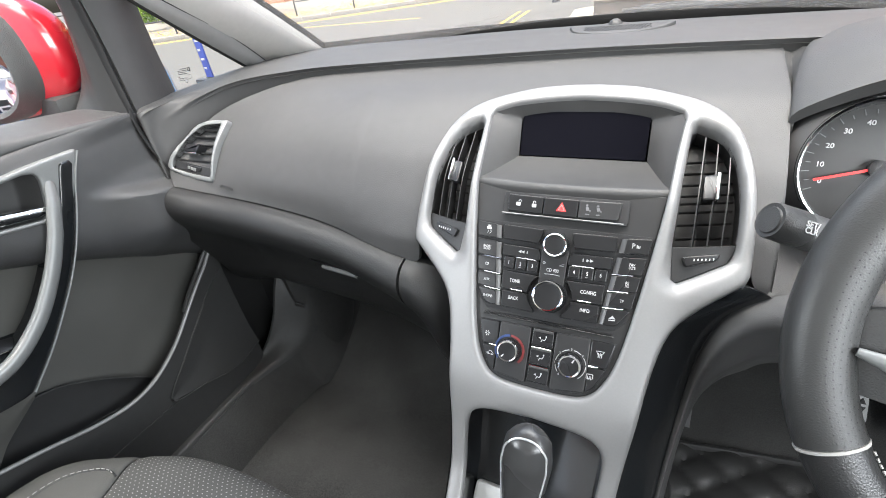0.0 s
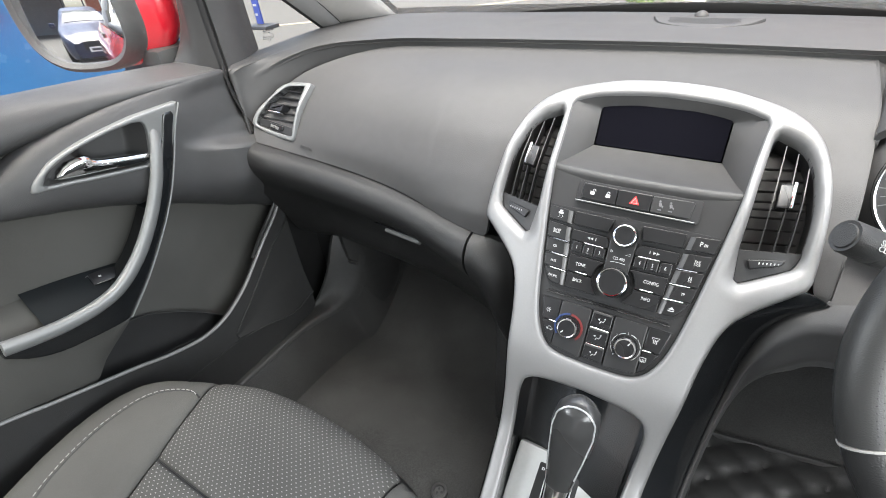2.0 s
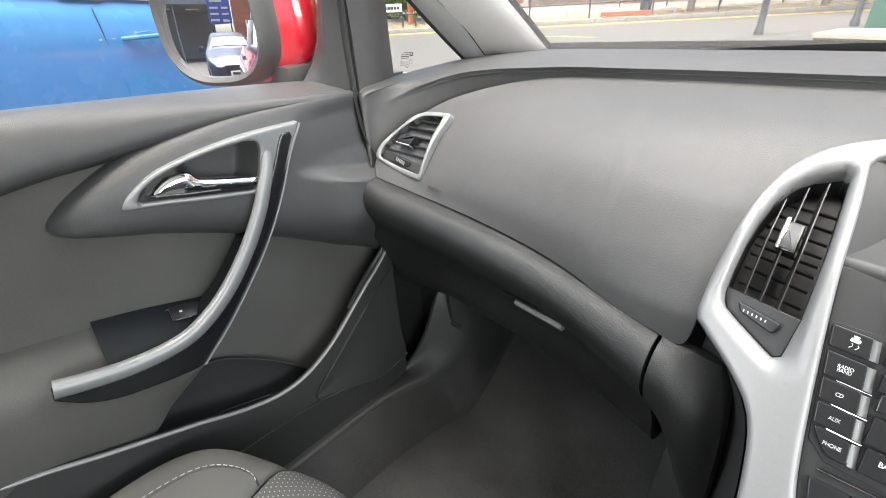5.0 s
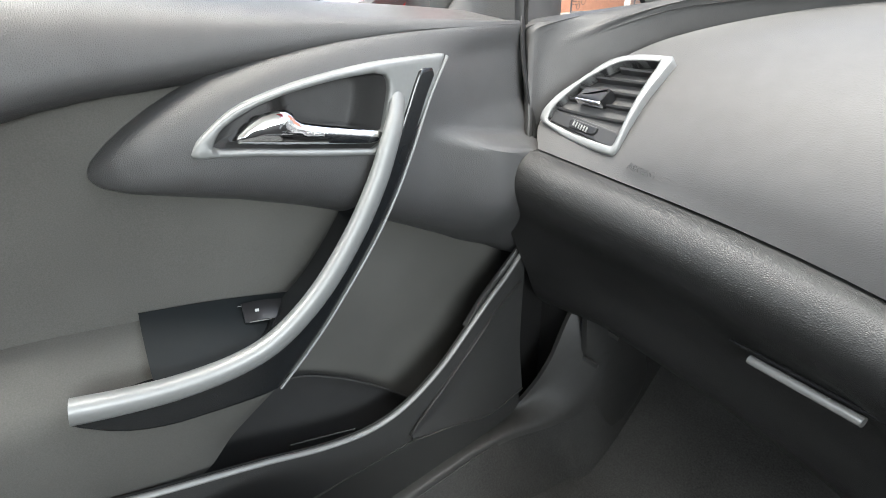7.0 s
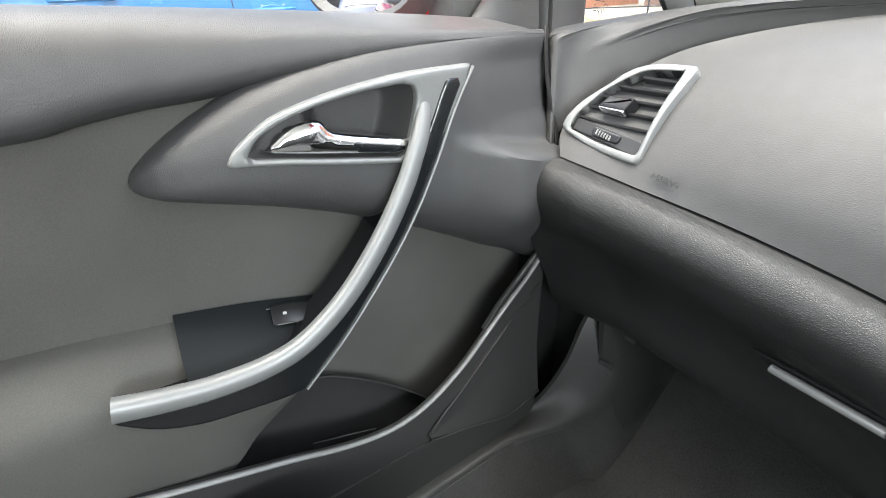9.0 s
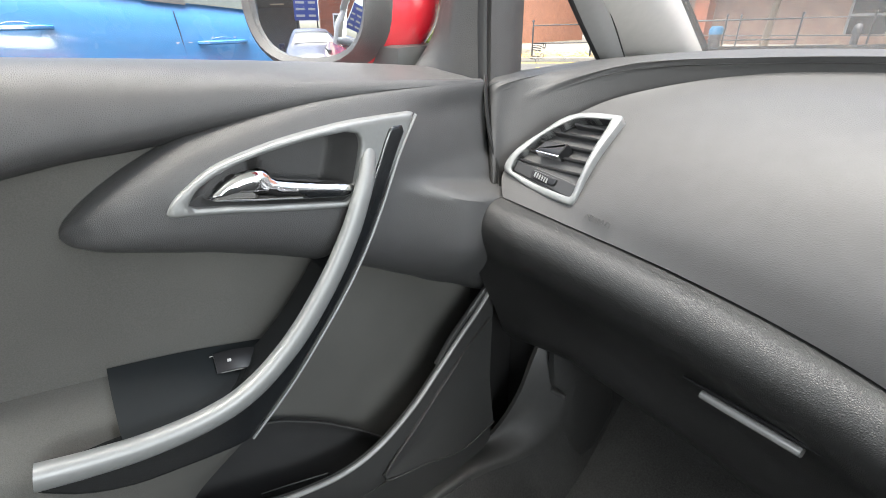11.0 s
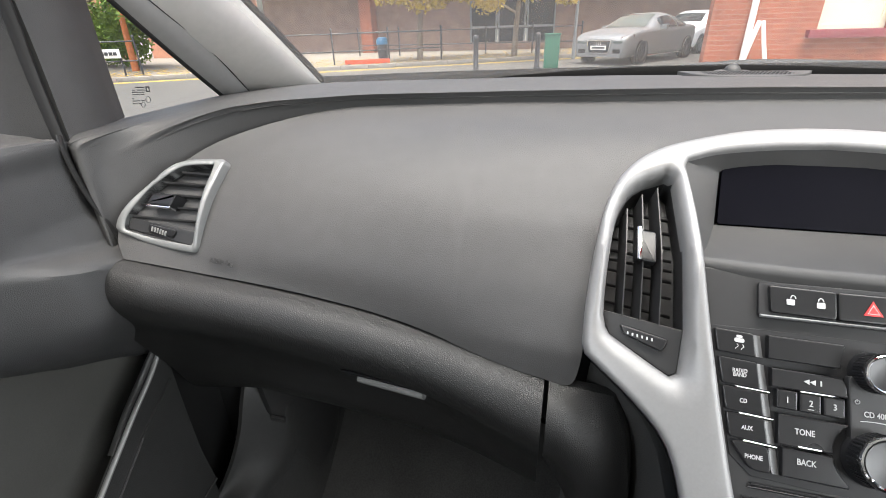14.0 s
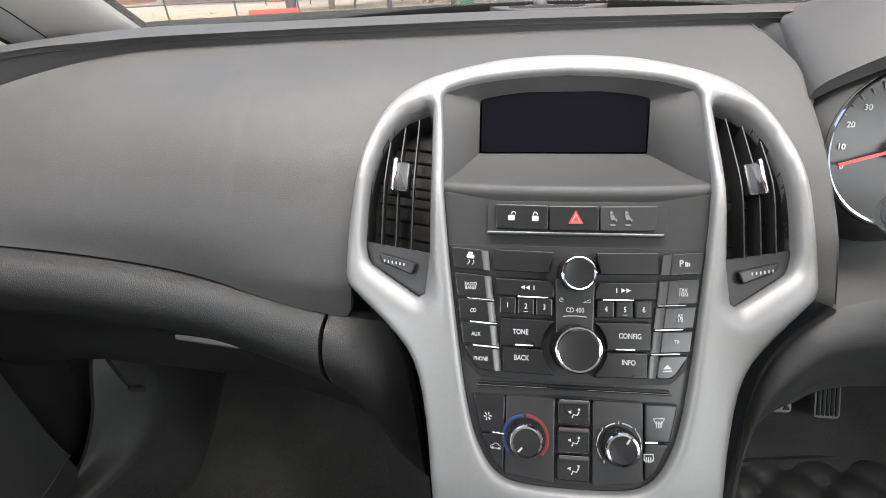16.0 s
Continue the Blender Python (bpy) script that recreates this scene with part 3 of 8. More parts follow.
for cu, cv, r in ((0.010, -0.002, 0.0042), (0.001, -0.0085, 0.0036)):
    part("etched_ring", lathe([(r, 0.0015), (r, 0.0019), (r - 0.0006, 0.0019), (r - 0.0006, 0.0015)], etch @ Matrix.Translation((cu, cv, 0)), 20), PLASTIC_TOP, qw, "etched ring")

# ---- dashboard ----
dash = thing("dashboard", (-0.10, 0.75, 1.0), "dark grey soft-touch dashboard across the car, slightly dusty", "dashboard")
LIP = [
    [(-0.700, 0.474, 0.925), (-0.712, 0.482, 0.995), (-0.718, 0.486, 1.040), (-0.726, 0.492, 1.052), (-0.752, 0.500, 1.054)],
    [(-0.682, 0.462, 0.930), (-0.691, 0.467, 1.005), (-0.698, 0.474, 1.052), (-0.713, 0.491, 1.059), (-0.752, 0.510, 1.056)],
    [(-0.680, 0.490, 0.972), (-0.680, 0.490, 1.030), (-0.682, 0.506, 1.056), (-0.705, 0.545, 1.061), (-0.756, 0.590, 1.056)],
    [(-0.612, 0.594, 1.036), (-0.612, 0.572, 1.052), (-0.610, 0.588, 1.067), (-0.660, 0.680, 1.069), (-0.762, 0.800, 1.056)],
    [(-0.492, 0.652, 1.056), (-0.492, 0.639, 1.067), (-0.492, 0.646, 1.075), (-0.540, 0.760, 1.076), (-0.670, 0.945, 1.056)],
    [(-0.34, 0.669, 1.060), (-0.34, 0.663, 1.0745), (-0.34, 0.664, 1.078), (-0.34, 0.770, 1.078), (-0.36, 0.960, 1.062)],
    [(-0.18, 0.680, 1.062), (-0.18, 0.674, 1.0765), (-0.18, 0.675, 1.080), (-0.18, 0.780, 1.080), (-0.18, 0.970, 1.064)],
    [(0.0, 0.692, 1.063), (0.0, 0.686, 1.0775), (0.0, 0.687, 1.081), (0.0, 0.790, 1.081), (0.0, 0.975, 1.064)],
    [(0.20, 0.696, 1.062), (0.20, 0.690, 1.0765), (0.20, 0.691, 1.080), (0.20, 0.790, 1.080), (0.20, 0.970, 1.064)],
    [(0.70, 0.685, 1.062), (0.70, 0.678, 1.0765), (0.70, 0.68, 1.080), (0.70, 0.78, 1.080), (0.68, 0.945, 1.060)]]
LIP = [[c[0], tuple(Vector(c[0]).lerp(Vector(c[2]), 0.35)), tuple(Vector(c[0]).lerp(Vector(c[2]), 0.84)), c[2], tuple(Vector(c[2]).lerp(Vector(c[3]), 0.06) + Vector((0, 0, 0.0010))), c[3], c[4]] for c in LIP]
part("top_pad", grid_mesh(patch(LIP, 90, 56), 0.006, (0, 0.3, -1)), PLASTIC_TOP, dash, "grey padded top of the dashboard")
part("under_panel", grid_mesh(patch([
    [(-0.70, 0.62, 0.66), (-0.70, 0.75, 0.66), (-0.70, 0.98, 0.72)],
    [(-0.15, 0.60, 0.66), (-0.15, 0.75, 0.66), (-0.15, 0.98, 0.72)],
    [(0.20, 0.60, 0.74), (0.20, 0.75, 0.74), (0.20, 0.98, 0.75)],
    [(0.72, 0.60, 0.74), (0.72, 0.75, 0.74), (0.72, 0.98, 0.75)]], 20, 10), 0.01), DARK, dash, "black underside of the dashboard")
part("driver_panel", grid_mesh(patch([
    [(0.205, 0.470, 0.86), (0.210, 0.575, 0.93), (0.212, 0.605, 1.00)],
    [(0.26, 0.455, 0.84), (0.28, 0.600, 0.93), (0.28, 0.62, 1.06)],
    [(0.45, 0.450, 0.83), (0.45, 0.600, 0.93), (0.45, 0.62, 1.06)],
    [(0.74, 0.450, 0.83), (0.74, 0.520, 0.93), (0.74, 0.60, 1.06)]], 30, 16), 0.01, (0, 1, 0)), PLASTIC, dash)
KNEE_TOP = [(0.122, 0.25, 0.610), (0.132, 0.335, 0.695), (0.142, 0.388, 0.770), (0.151, 0.412, 0.828), (0.169, 0.425, 0.872), (0.203, 0.436, 0.893), (0.32, 0.446, 0.906), (0.74, 0.446, 0.906)]
KNEE_OUT = [(0.127, 0.25, 0.580), (0.137, 0.335, 0.670), (0.149, 0.388, 0.744), (0.160, 0.406, 0.804), (0.181, 0.412, 0.848), (0.212, 0.414, 0.872), (0.32, 0.412, 0.881), (0.74, 0.412, 0.881)]
KNEE_LOW = [(0.138, 0.33, 0.520), (0.146, 0.41, 0.632), (0.154, 0.450, 0.714), (0.173, 0.456, 0.762), (0.198, 0.458, 0.788), (0.228, 0.460, 0.807), (0.32, 0.462, 0.811), (0.74, 0.462, 0.811)]
KNEE_BACK = [(0.150, 0.55, 0.45), (0.158, 0.62, 0.55), (0.168, 0.68, 0.64), (0.182, 0.70, 0.69), (0.205, 0.70, 0.735), (0.235, 0.70, 0.755), (0.32, 0.70, 0.76), (0.74, 0.70, 0.76)]
part("knee_panel", grid_mesh(patch([[a, tuple(Vector(a).lerp(Vector(b), 0.5) + Vector((0.0, -0.008, 0.004))), b, tuple(Vector(b).lerp(Vector(c), 0.5) + Vector((0.003, -0.012, -0.004))), c, d] for a, b, c, d in zip(KNEE_TOP, KNEE_OUT, KNEE_LOW, KNEE_BACK)], 70, 40), 0.006, (0, 1, 0.3)), PLASTIC, dash, "grained dark grey knee panel")

glove = thing("glovebox", (-0.43, 0.48, 0.85), "closed dark grained glovebox, shade in its colour, rolled upper edge", "glovebox")
def lid_column(x, y, z, push=0.0):
    """Rolled upper edge, then the face that slopes away to the footwell."""
    return [(x, y, z), (x, y - 0.022, z - 0.004), (x, y - 0.034, z - 0.018), (x, y - 0.034, z - 0.038), (x, y - 0.018, z - 0.066), (x, y + 0.032, z - 0.115), (x, y + 0.062, z - 0.170), (x, y + 0.085, z - 0.25), (x, y + 0.16, z - 0.30)]


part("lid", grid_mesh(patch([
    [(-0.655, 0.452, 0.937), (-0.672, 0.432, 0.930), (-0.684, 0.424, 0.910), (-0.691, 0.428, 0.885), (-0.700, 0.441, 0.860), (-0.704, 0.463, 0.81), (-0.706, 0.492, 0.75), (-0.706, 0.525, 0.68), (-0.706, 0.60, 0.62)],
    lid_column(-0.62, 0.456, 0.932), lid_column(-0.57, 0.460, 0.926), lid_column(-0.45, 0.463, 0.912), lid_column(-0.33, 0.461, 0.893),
    [(-0.213, 0.440, 0.872), (-0.213, 0.420, 0.866), (-0.213, 0.408, 0.850), (-0.213, 0.407, 0.830), (-0.213, 0.422, 0.800), (-0.213, 0.46, 0.755), (-0.213, 0.49, 0.70), (-0.213, 0.52, 0.63), (-0.213, 0.60, 0.58)]], 60, 56), 0.012, (0, 1, 0)), GLOVE_SHADED, glove)
part("release_slot", sweep([(-0.424, 0.496, 0.779), (-0.338, 0.478, 0.788)], 0.009, 0.010, up=(0, -0.8, 0.6)), RIM_GREY, glove, "worn pale grained finger grip of the lid")
part("grip_recess", sweep([(-0.440, 0.487, 0.796), (-0.322, 0.466, 0.806)], 0.004, 0.008, up=(0, -0.8, 0.6)), DARK, glove, "black recess above the finger grip")
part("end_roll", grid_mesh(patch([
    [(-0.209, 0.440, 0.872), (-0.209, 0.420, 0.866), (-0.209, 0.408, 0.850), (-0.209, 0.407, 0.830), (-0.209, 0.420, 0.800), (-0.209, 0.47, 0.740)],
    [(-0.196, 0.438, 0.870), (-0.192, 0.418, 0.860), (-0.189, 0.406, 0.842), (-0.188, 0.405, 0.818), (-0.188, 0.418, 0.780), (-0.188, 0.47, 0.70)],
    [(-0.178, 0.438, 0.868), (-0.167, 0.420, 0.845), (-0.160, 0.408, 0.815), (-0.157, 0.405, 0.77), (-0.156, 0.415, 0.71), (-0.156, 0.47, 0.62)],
    [(-0.155, 0.442, 0.862), (-0.142, 0.428, 0.833), (-0.136, 0.418, 0.795), (-0.133, 0.414, 0.745), (-0.131, 0.42, 0.67), (-0.130, 0.47, 0.56)]], 24, 30), 0.01, (0.3, 1, 0)), GLOVE_SHADED, glove, "dark grained roll beside the console, shade in its colour")

# ---- centre console ----
ZP = (0.56, 0.60, 0.66, 0.70, 0.745, 0.80, 0.838, 0.987, 1.02, 1.04, 1.055, 1.10)
YP = (0.00, 0.10, 0.22, 0.275, 0.300, 0.321, 0.349, 0.46, 0.515, 0.55, 0.578, 0.66)
SP = np.concatenate([[0], np.cumsum(np.hypot(np.diff(ZP), np.diff(YP)))])
SP = SP - np.interp(0.838, ZP, SP)
_S = np.linspace(SP[0], SP[-1], 400)
_Y, _Z = np.interp(_S, SP, YP), np.interp(_S, SP, ZP)
_k = np.hanning(31) / np.hanning(31).sum()
_Y, _Z = np.convolve(np.pad(_Y, 15, "edge"), _k, "valid"), np.convolve(np.pad(_Z, 15, "edge"), _k, "valid")


def con(x, s, h=0.0):
    """A place on the raked console face: across, up along the face, out of it."""
    y, z = np.interp(s, _S, _Y), np.interp(s, _S, _Z)
    dy, dz = np.interp(s + 0.004, _S, _Y) - np.interp(s - 0.004, _S, _Y), np.interp(s + 0.004, _S, _Z) - np.interp(s - 0.004, _S, _Z)
    q = math.hypot(dy, dz)
    y += 0.032 * (min(abs(x - CX), 0.2) / 0.185) ** 2.5
    return Vector((x, y - h * dz / q, z + h * dy / q))


def con_axes(x, s, h=0.0):
    return axes(con(x, s, h), (1, 0, 0), con(x, s + 0.004) - con(x, s - 0.004))


def mirrored(half):
    """A closed outline from its left half, given bottom to top."""
    return [(CX - u, v) for u, v in half] + [(CX + u, v) for u, v in reversed(half) if u > 1e-6]


PAD = [
    [(-0.655, 0.450, 0.938), (-0.668, 0.462, 0.955), (-0.672, 0.478, 0.972), (-0.668, 0.497, 0.988), (-0.655, 0.515, 1.002)],
    [(-0.575, 0.456, 0.928), (-0.590, 0.475, 0.955), (-0.598, 0.505, 0.990), (-0.602, 0.540, 1.016), (-0.597, 0.577, 1.038)],
    [(-0.455, 0.460, 0.915), (-0.460, 0.475, 0.955), (-0.472, 0.520, 1.005), (-0.486, 0.580, 1.040), (-0.492, 0.648, 1.060)],
    [(-0.33, 0.458, 0.895), (-0.33, 0.470, 0.945), (-0.335, 0.515, 1.005), (-0.34, 0.580, 1.044), (-0.34, 0.670, 1.066)]]
PAD += [[(x, 0.438, 0.872), (x, 0.449, 0.925), (x, 0.490, 0.995), (x, 0.565, 1.044), (x, 0.682 + 0.02 * max(0, x + 0.215), 1.069)] for x in (-0.215, -0.10, 0.02, 0.14, 0.24)]
base = np.array(patch(PAD, 150, 40))
base_x = base[:, 0, 0]


def smooth_curve(pts):
    """A smooth y over z through a few given places."""
    z = np.linspace(pts[0][0], pts[-1][0], 240)
    y = np.interp(z, [p[0] for p in pts], [p[1] for p in pts])
    k = np.hanning(23) / np.hanning(23).sum()
    return z, np.convolve(np.pad(y, 11, mode="reflect", reflect_type="odd"), k, "valid")


MID_CURVE = smooth_curve([(0.860, 0.436), (0.9034, 0.440), (0.9435, 0.465), (0.992, 0.510), (1.019, 0.548), (1.036, 0.570), (1.048, 0.590), (1.056, 0.620), (1.063, 0.655), (1.071, 0.702)])


def pad_at(x, f, low):
    """The soft pad beside and above the console frame; f from its lower edge to the crease."""
    z = low + (np.interp(x, base_x, base[:, -1, 2]) + 0.001 - low) * f
    return (x, pad_y(x, z), z)


def pad_y(x, z):
    """The pad's depth at a place across and up, evened out across."""
    total, weight = 0.0, 0.0
    for i in range(-6, 7):
        g = math.exp(-(i / 3.0) ** 2)
        q = min(max(x + i * 0.016, -0.62), 0.22)
        k = int(np.clip(np.searchsorted(base_x, q) - 1, 0, len(base_x) - 2))
        t = (q - base_x[k]) / (base_x[k + 1] - base_x[k])
        side = np.interp(z, base[k, :, 2], base[k, :, 1]) * (1 - t) + np.interp(z, base[k + 1, :, 2], base[k + 1, :, 1]) * t
        w = min(1.0, max(0.0, (q + 0.36) / 0.20))
        w = w * w * (3 - 2 * w)
        total += g * (side * (1 - w) + np.interp(z, *MID_CURVE) * w)
        weight += g
    return total / weight


EDGE_X = [(-0.297, 0.8875), (-0.27, 0.882), (-0.24, 0.8765), (-0.215, 0.873), (-0.200, 0.870), (-0.190, 0.874), (-0.1858, 0.893), (-0.1823, 0.9395), (-0.1744, 0.9885), (-0.1586, 1.015), (-0.1261, 1.0325), (-0.068, 1.044), (0.0, 1.0475), (0.062, 1.044), (0.1201, 1.0325), (0.1526, 1.015), (0.1684, 0.9885), (0.1763, 0.9395), (0.184, 0.907), (0.191, 0.900), (0.1985, 0.898)]
left_pad = []
for col in base:
    if col[0][0] < -0.30:
        w = min(1.0, max(0.0, (-col[0][0] - 0.34) / 0.14))
        w = w * w * (3 - 2 * w)
        left_pad.append([(x, y * w + pad_y(col[0][0], z) * (1 - w), z) for x, y, z in col])
right_pad = [[pad_at(x, f, z) for f in np.linspace(0, 1, 40)] for x, z in cr([(x, z, 0) for x, z in EDGE_X], 170)[:, :2]]
part("fascia_pad", grid_mesh(left_pad + right_pad, 0.008, (0, 1, -0.3)), PLASTIC, dash)

console = thing("centre_console", (CX, 0.35, 0.60), "silver-framed centre console with black radio and heater panels", "centre console")
OUT = [tuple(p) for p in cr([(0.083, -0.262), (0.094, -0.13), (0.103, -0.05), (0.109, 0.0), (0.120, 0.042), (0.142, 0.066), (0.180, 0.090)], 24)] + \
      [tuple(p) for p in cr([(0.183, 0.098), (0.182, 0.14), (0.174, 0.21), (0.158, 0.262), (0.125, 0.298), (0.068, 0.3225), (0.024, 0.3295), (0.0, 0.3303)], 30)]
FACE_HOLE = [tuple(p) for p in cr([(0.0, -0.0360), (0.034, -0.0348), (0.050, -0.0312), (0.0610, -0.0225), (0.0705, -0.0060), (0.0765, 0.0125), (0.0815, 0.036), (0.0868, 0.068), (0.0915, 0.100), (0.0962, 0.134), (0.1012, 0.178), (0.1045, 0.23), (0.109, 0.278)], 44)] + \
            [tuple(p) for p in cr([(0.106, 0.287), (0.080, 0.299), (0.040, 0.307), (0.0, 0.310)], 12)]
VENT_HOLE = [tuple(p) for p in cr([(0.122, 0.272), (0.147, 0.254), (0.161, 0.222), (0.167, 0.178), (0.1685, 0.125), (0.163, 0.112)], 16)] + [(0.120, 0.093), (0.1145, 0.097), (0.1115, 0.13), (0.1130, 0.2), (0.117, 0.266)]
GEAR_HOLE = [(0.0, -0.250), (0.064, -0.250)] + [tuple(p) for p in cr([(0.070, -0.18), (0.075, -0.12), (0.074, -0.094), (0.066, -0.080), (0.045, -0.072), (0.0, -0.068)], 18)]
left_vent = [(CX - u, v) for u, v in VENT_HOLE]
right_vent = [(CX + u, v) for u, v in VENT_HOLE]
vent_loops = [np.array(left_vent), np.array(right_vent)]


def bezel_map(x, s, h):
    """The frame, sloping down into the vents, most of all below them."""
    if abs(x - CX) > 0.095 and s > 0.055:
        wide = 0.0045 + 0.0115 * (1 - soft_step(0.095, 0.135, s))
        d = float(gap_to(np.array([[x, s]]), vent_loops)[0])
        if d < wide:
            h -= 0.0060 * soft_step(0, 1, 1 - d / wide)
    return con(x, s, h)


part("bezel", pillow(mirrored(OUT), [mirrored(FACE_HOLE), left_vent, right_vent, mirrored(GEAR_HOLE)], bezel_map, 0.0048, 0.0055, 0.006, 0.012), SILVER, console, "satin silver moulded frame", sharp=85)
# glossy strip along the lower flanks, wider on the driver's side
part("side_strip", grid_mesh([[con(CX - u, q, h) for h in (0.0, -0.012, -0.03, -0.06)] for u, q in [(p[0] + 0.0015, p[1]) for p in OUT[:24]]]), GLOSS, console, "glossy black edge strip")
part("side_panel", grid_mesh([[(CX - (u + 0.004 + f * 0.03 * max(0, min(1, (q + 0.2) / 0.25))), con(0, q).y + 0.055 + f * 0.04, con(0, q).z - f * (con(0, q).z - 0.33)) for f in np.linspace(0, 1, 8)] for u, q in OUT[:23]], 0.006, (1, 0, 0)), PLASTIC_LOW, console, "black plastic flank of the tunnel")
strip_top = cr(KNEE_TOP[:6], 24)
rows = []
for (u, q), low in zip([(p[0] - 0.001, p[1]) for p in OUT[:24]], strip_top):
    a, b = con(CX + u, q, -0.002), Vector(low) + Vector((0, 0.004, 0))
    rows.append([a.lerp(b, f) + Vector((0.006, -0.002, 0)) * math.sin(math.pi * f) for f in np.linspace(0, 1, 9)])
part("side_strip", grid_mesh(rows, 0.003, (-0.5, 1, 0)), GLOSS, console, "glossy black edge strip")
part("strip_edge", sweep([r[8] for r in rows], 0.0025, 0.003, n=6), PLASTIC_LOW, console)
part("side_panel", grid_mesh(patch([[KNEE_LOW[k], tuple(Vector(KNEE_LOW[k]).lerp(Vector((0.160, KNEE_LOW[k][1] + 0.05, 0.33)), 0.5)), (0.160, KNEE_LOW[k][1] + 0.05, 0.33)] for k in (0, 1, 2)] + [[(0.158, 0.62, 0.72), (0.160, 0.64, 0.5), (0.162, 0.66, 0.33)], [(0.158, 0.98, 0.72), (0.160, 0.98, 0.5), (0.162, 0.98, 0.33)]], 30, 16), 0.006, (-1, 0, 0)), CARPET, console, "black carpeted flank of the tunnel")
part("side_panel", grid_mesh(patch([[(CX + 0.085, 0.0, 0.55), (0.12, 0.0, 0.45), (0.14, 0.0, 0.33)], [KNEE_LOW[0], (0.15, 0.36, 0.43), (0.160, 0.38, 0.33)]], 8, 8), 0.006, (-1, 0, 0)), CARPET, console)

LOWER = [p for p in mirrored(FACE_HOLE) if p[1] <= 0.186]
part("face_panel", plate(LOWER, con, -0.030, -0.004, 0.001), FACE, console, "dark grey radio and heater fascia")

# screen hood
SCR = dict(x0=CX - 0.075, x1=CX + 0.075, y0=0.548, z0=0.982, y1=0.572, z1=1.030)
def hood_back(x, s):
    f = (s - 0.184) / (0.31 - 0.184)
    fx = max(-1, min(1, (x - CX) / 0.098))
    return Vector((CX + 0.076 * fx, SCR["y0"] + f * 0.024, SCR["z0"] + f * 0.050))
rim = [p for p in mirrored(FACE_HOLE) if p[1] > 0.172]
g = [[con(x, s, -0.003).lerp(hood_back(x, s), f) for f in np.linspace(0, 1, 6)] for x, s in rim]
part("screen_hood", grid_mesh(g), HOOD, console, "dark hood round the screen")
shelf = []
for x in np.linspace(CX - 0.1025, CX + 0.1025, 16):
    back = Vector((CX + 0.0775 * (x - CX) / 0.1025, SCR["y0"], SCR["z0"]))
    lip = con(x, 0.1930, -0.0060)
    shelf.append([tuple(q) for q in cr([con(x, 0.1800, -0.0062), con(x, 0.1835, -0.0034), con(x, 0.1885, -0.0032), lip, lip.lerp(back, 0.35) - Vector((0, 0, 0.001)), back], 22)])
part("hood_shelf", grid_mesh(shelf, 0.004), HOOD, console, "grey shelf below the screen")
scr_m = axes((CX, SCR["y0"] - 0.002, SCR["z0"]), (1, 0, 0), (0, 0.024, 0.048))
part("screen", prism(rrect(-0.074, 0.074, 0.002, 0.056, 0.002), scr_m, -0.004), SCREEN, console, "blank black display screen")


def console_vent(sign, name_label):
    loop = [(CX + sign * u, v) for u, v in VENT_HOLE]
    v = part("air_vent", plate(loop, con, -0.042, -0.038, 0.0005), DARK, console, name_label)
    for u, top in ((0.1285, 0.258), (0.1420, 0.248), (0.1548, 0.230)):
        part("slat", grid_mesh([[con(CX + sign * (u + 0.016 * max(0.0, q - 0.18) * (0.142 - u) / 0.0135 + 0.003 * f), q, -0.009 - 0.022 * f) for f in np.linspace(0, 1, 4)] for q in np.linspace(0.130, top, 10)], 0.0010, (1, 0, 0)), FACE, v)
    for q in np.linspace(0.140, 0.245, 8):
        part("blade", sweep([con(CX + sign * 0.115, q, -0.0365), con(CX + sign * (0.165 - max(0, q - 0.2) * 0.15), q, -0.0365)], 0.0009, 0.003, n=6), DARK, v)
    part("vent_wall", grid_mesh([[con(x, q, h) for h in (-0.0115, -0.024, -0.040)] for x, q in loop + loop[:1]]), FACE, v)
    low = [(0.1683, 0.130), (0.1683, 0.124), (0.1628, 0.1120), (0.120, 0.0935), (0.1145, 0.0975), (0.1120, 0.124), (0.1120, 0.130)]
    part("lower_panel", plate([(CX + sign * u, s) for u, s in low], con, -0.018, -0.0105, 0.0008), FACE, v)
    wheel = plate([(CX + sign * u, s) for u, s in quad((0.122, 0.120), (0.156, 0.1225), (0.153, 0.1155), (0.126, 0.110), 0.002)], con, -0.0105, -0.006, 0.0012)
    w = part("thumbwheel", wheel, BUTTON, v)
    for i in range(6):
        part("tick", plate(rrect(CX + sign * (0.1330 + i * 0.0034) - 0.0006, CX + sign * (0.1330 + i * 0.0034) + 0.0006, 0.1160, 0.1184, 0.0003, 1), con, -0.006, -0.0056, 0.0001), PRINT, v)
    kx, ks = CX + sign * 0.1400, 0.192
    part("knob", plate(rrect(kx - 0.0075, kx + 0.0075, ks - 0.014, ks + 0.016, 0.002), con, -0.018, -0.006, 0.0015), BUTTON, v)
    part("knob_tip", plate(rrect(kx + sign * 0.0052 - 0.0019, kx + sign * 0.0052 + 0.0019, ks - 0.015, ks + 0.017, 0.0014), con, -0.008, -0.0020, 0.0015), CHROME, v, "chrome knob edge")


console_vent(-1, "black centre air vent on the passenger side")
console_vent(1, "black centre air vent on the driver's side")


# ---- console controls ----
def button(loop, h0=-0.006, h1=-0.0005, label="", bevel=0.0009, mat=None, name="button"):
    return part(name, plate(loop, con, h0, h1, bevel), mat or BUTTON, console, label)


def word(body, x, s, size, mat=None, h=0.0, name="lettering"):
    return lettering(name, body, size * 1.28, con_axes(x, s, h) @ Matrix.Diagonal((0.80, 1, 1, 1)), mat or PRINT, console, 0.0001)


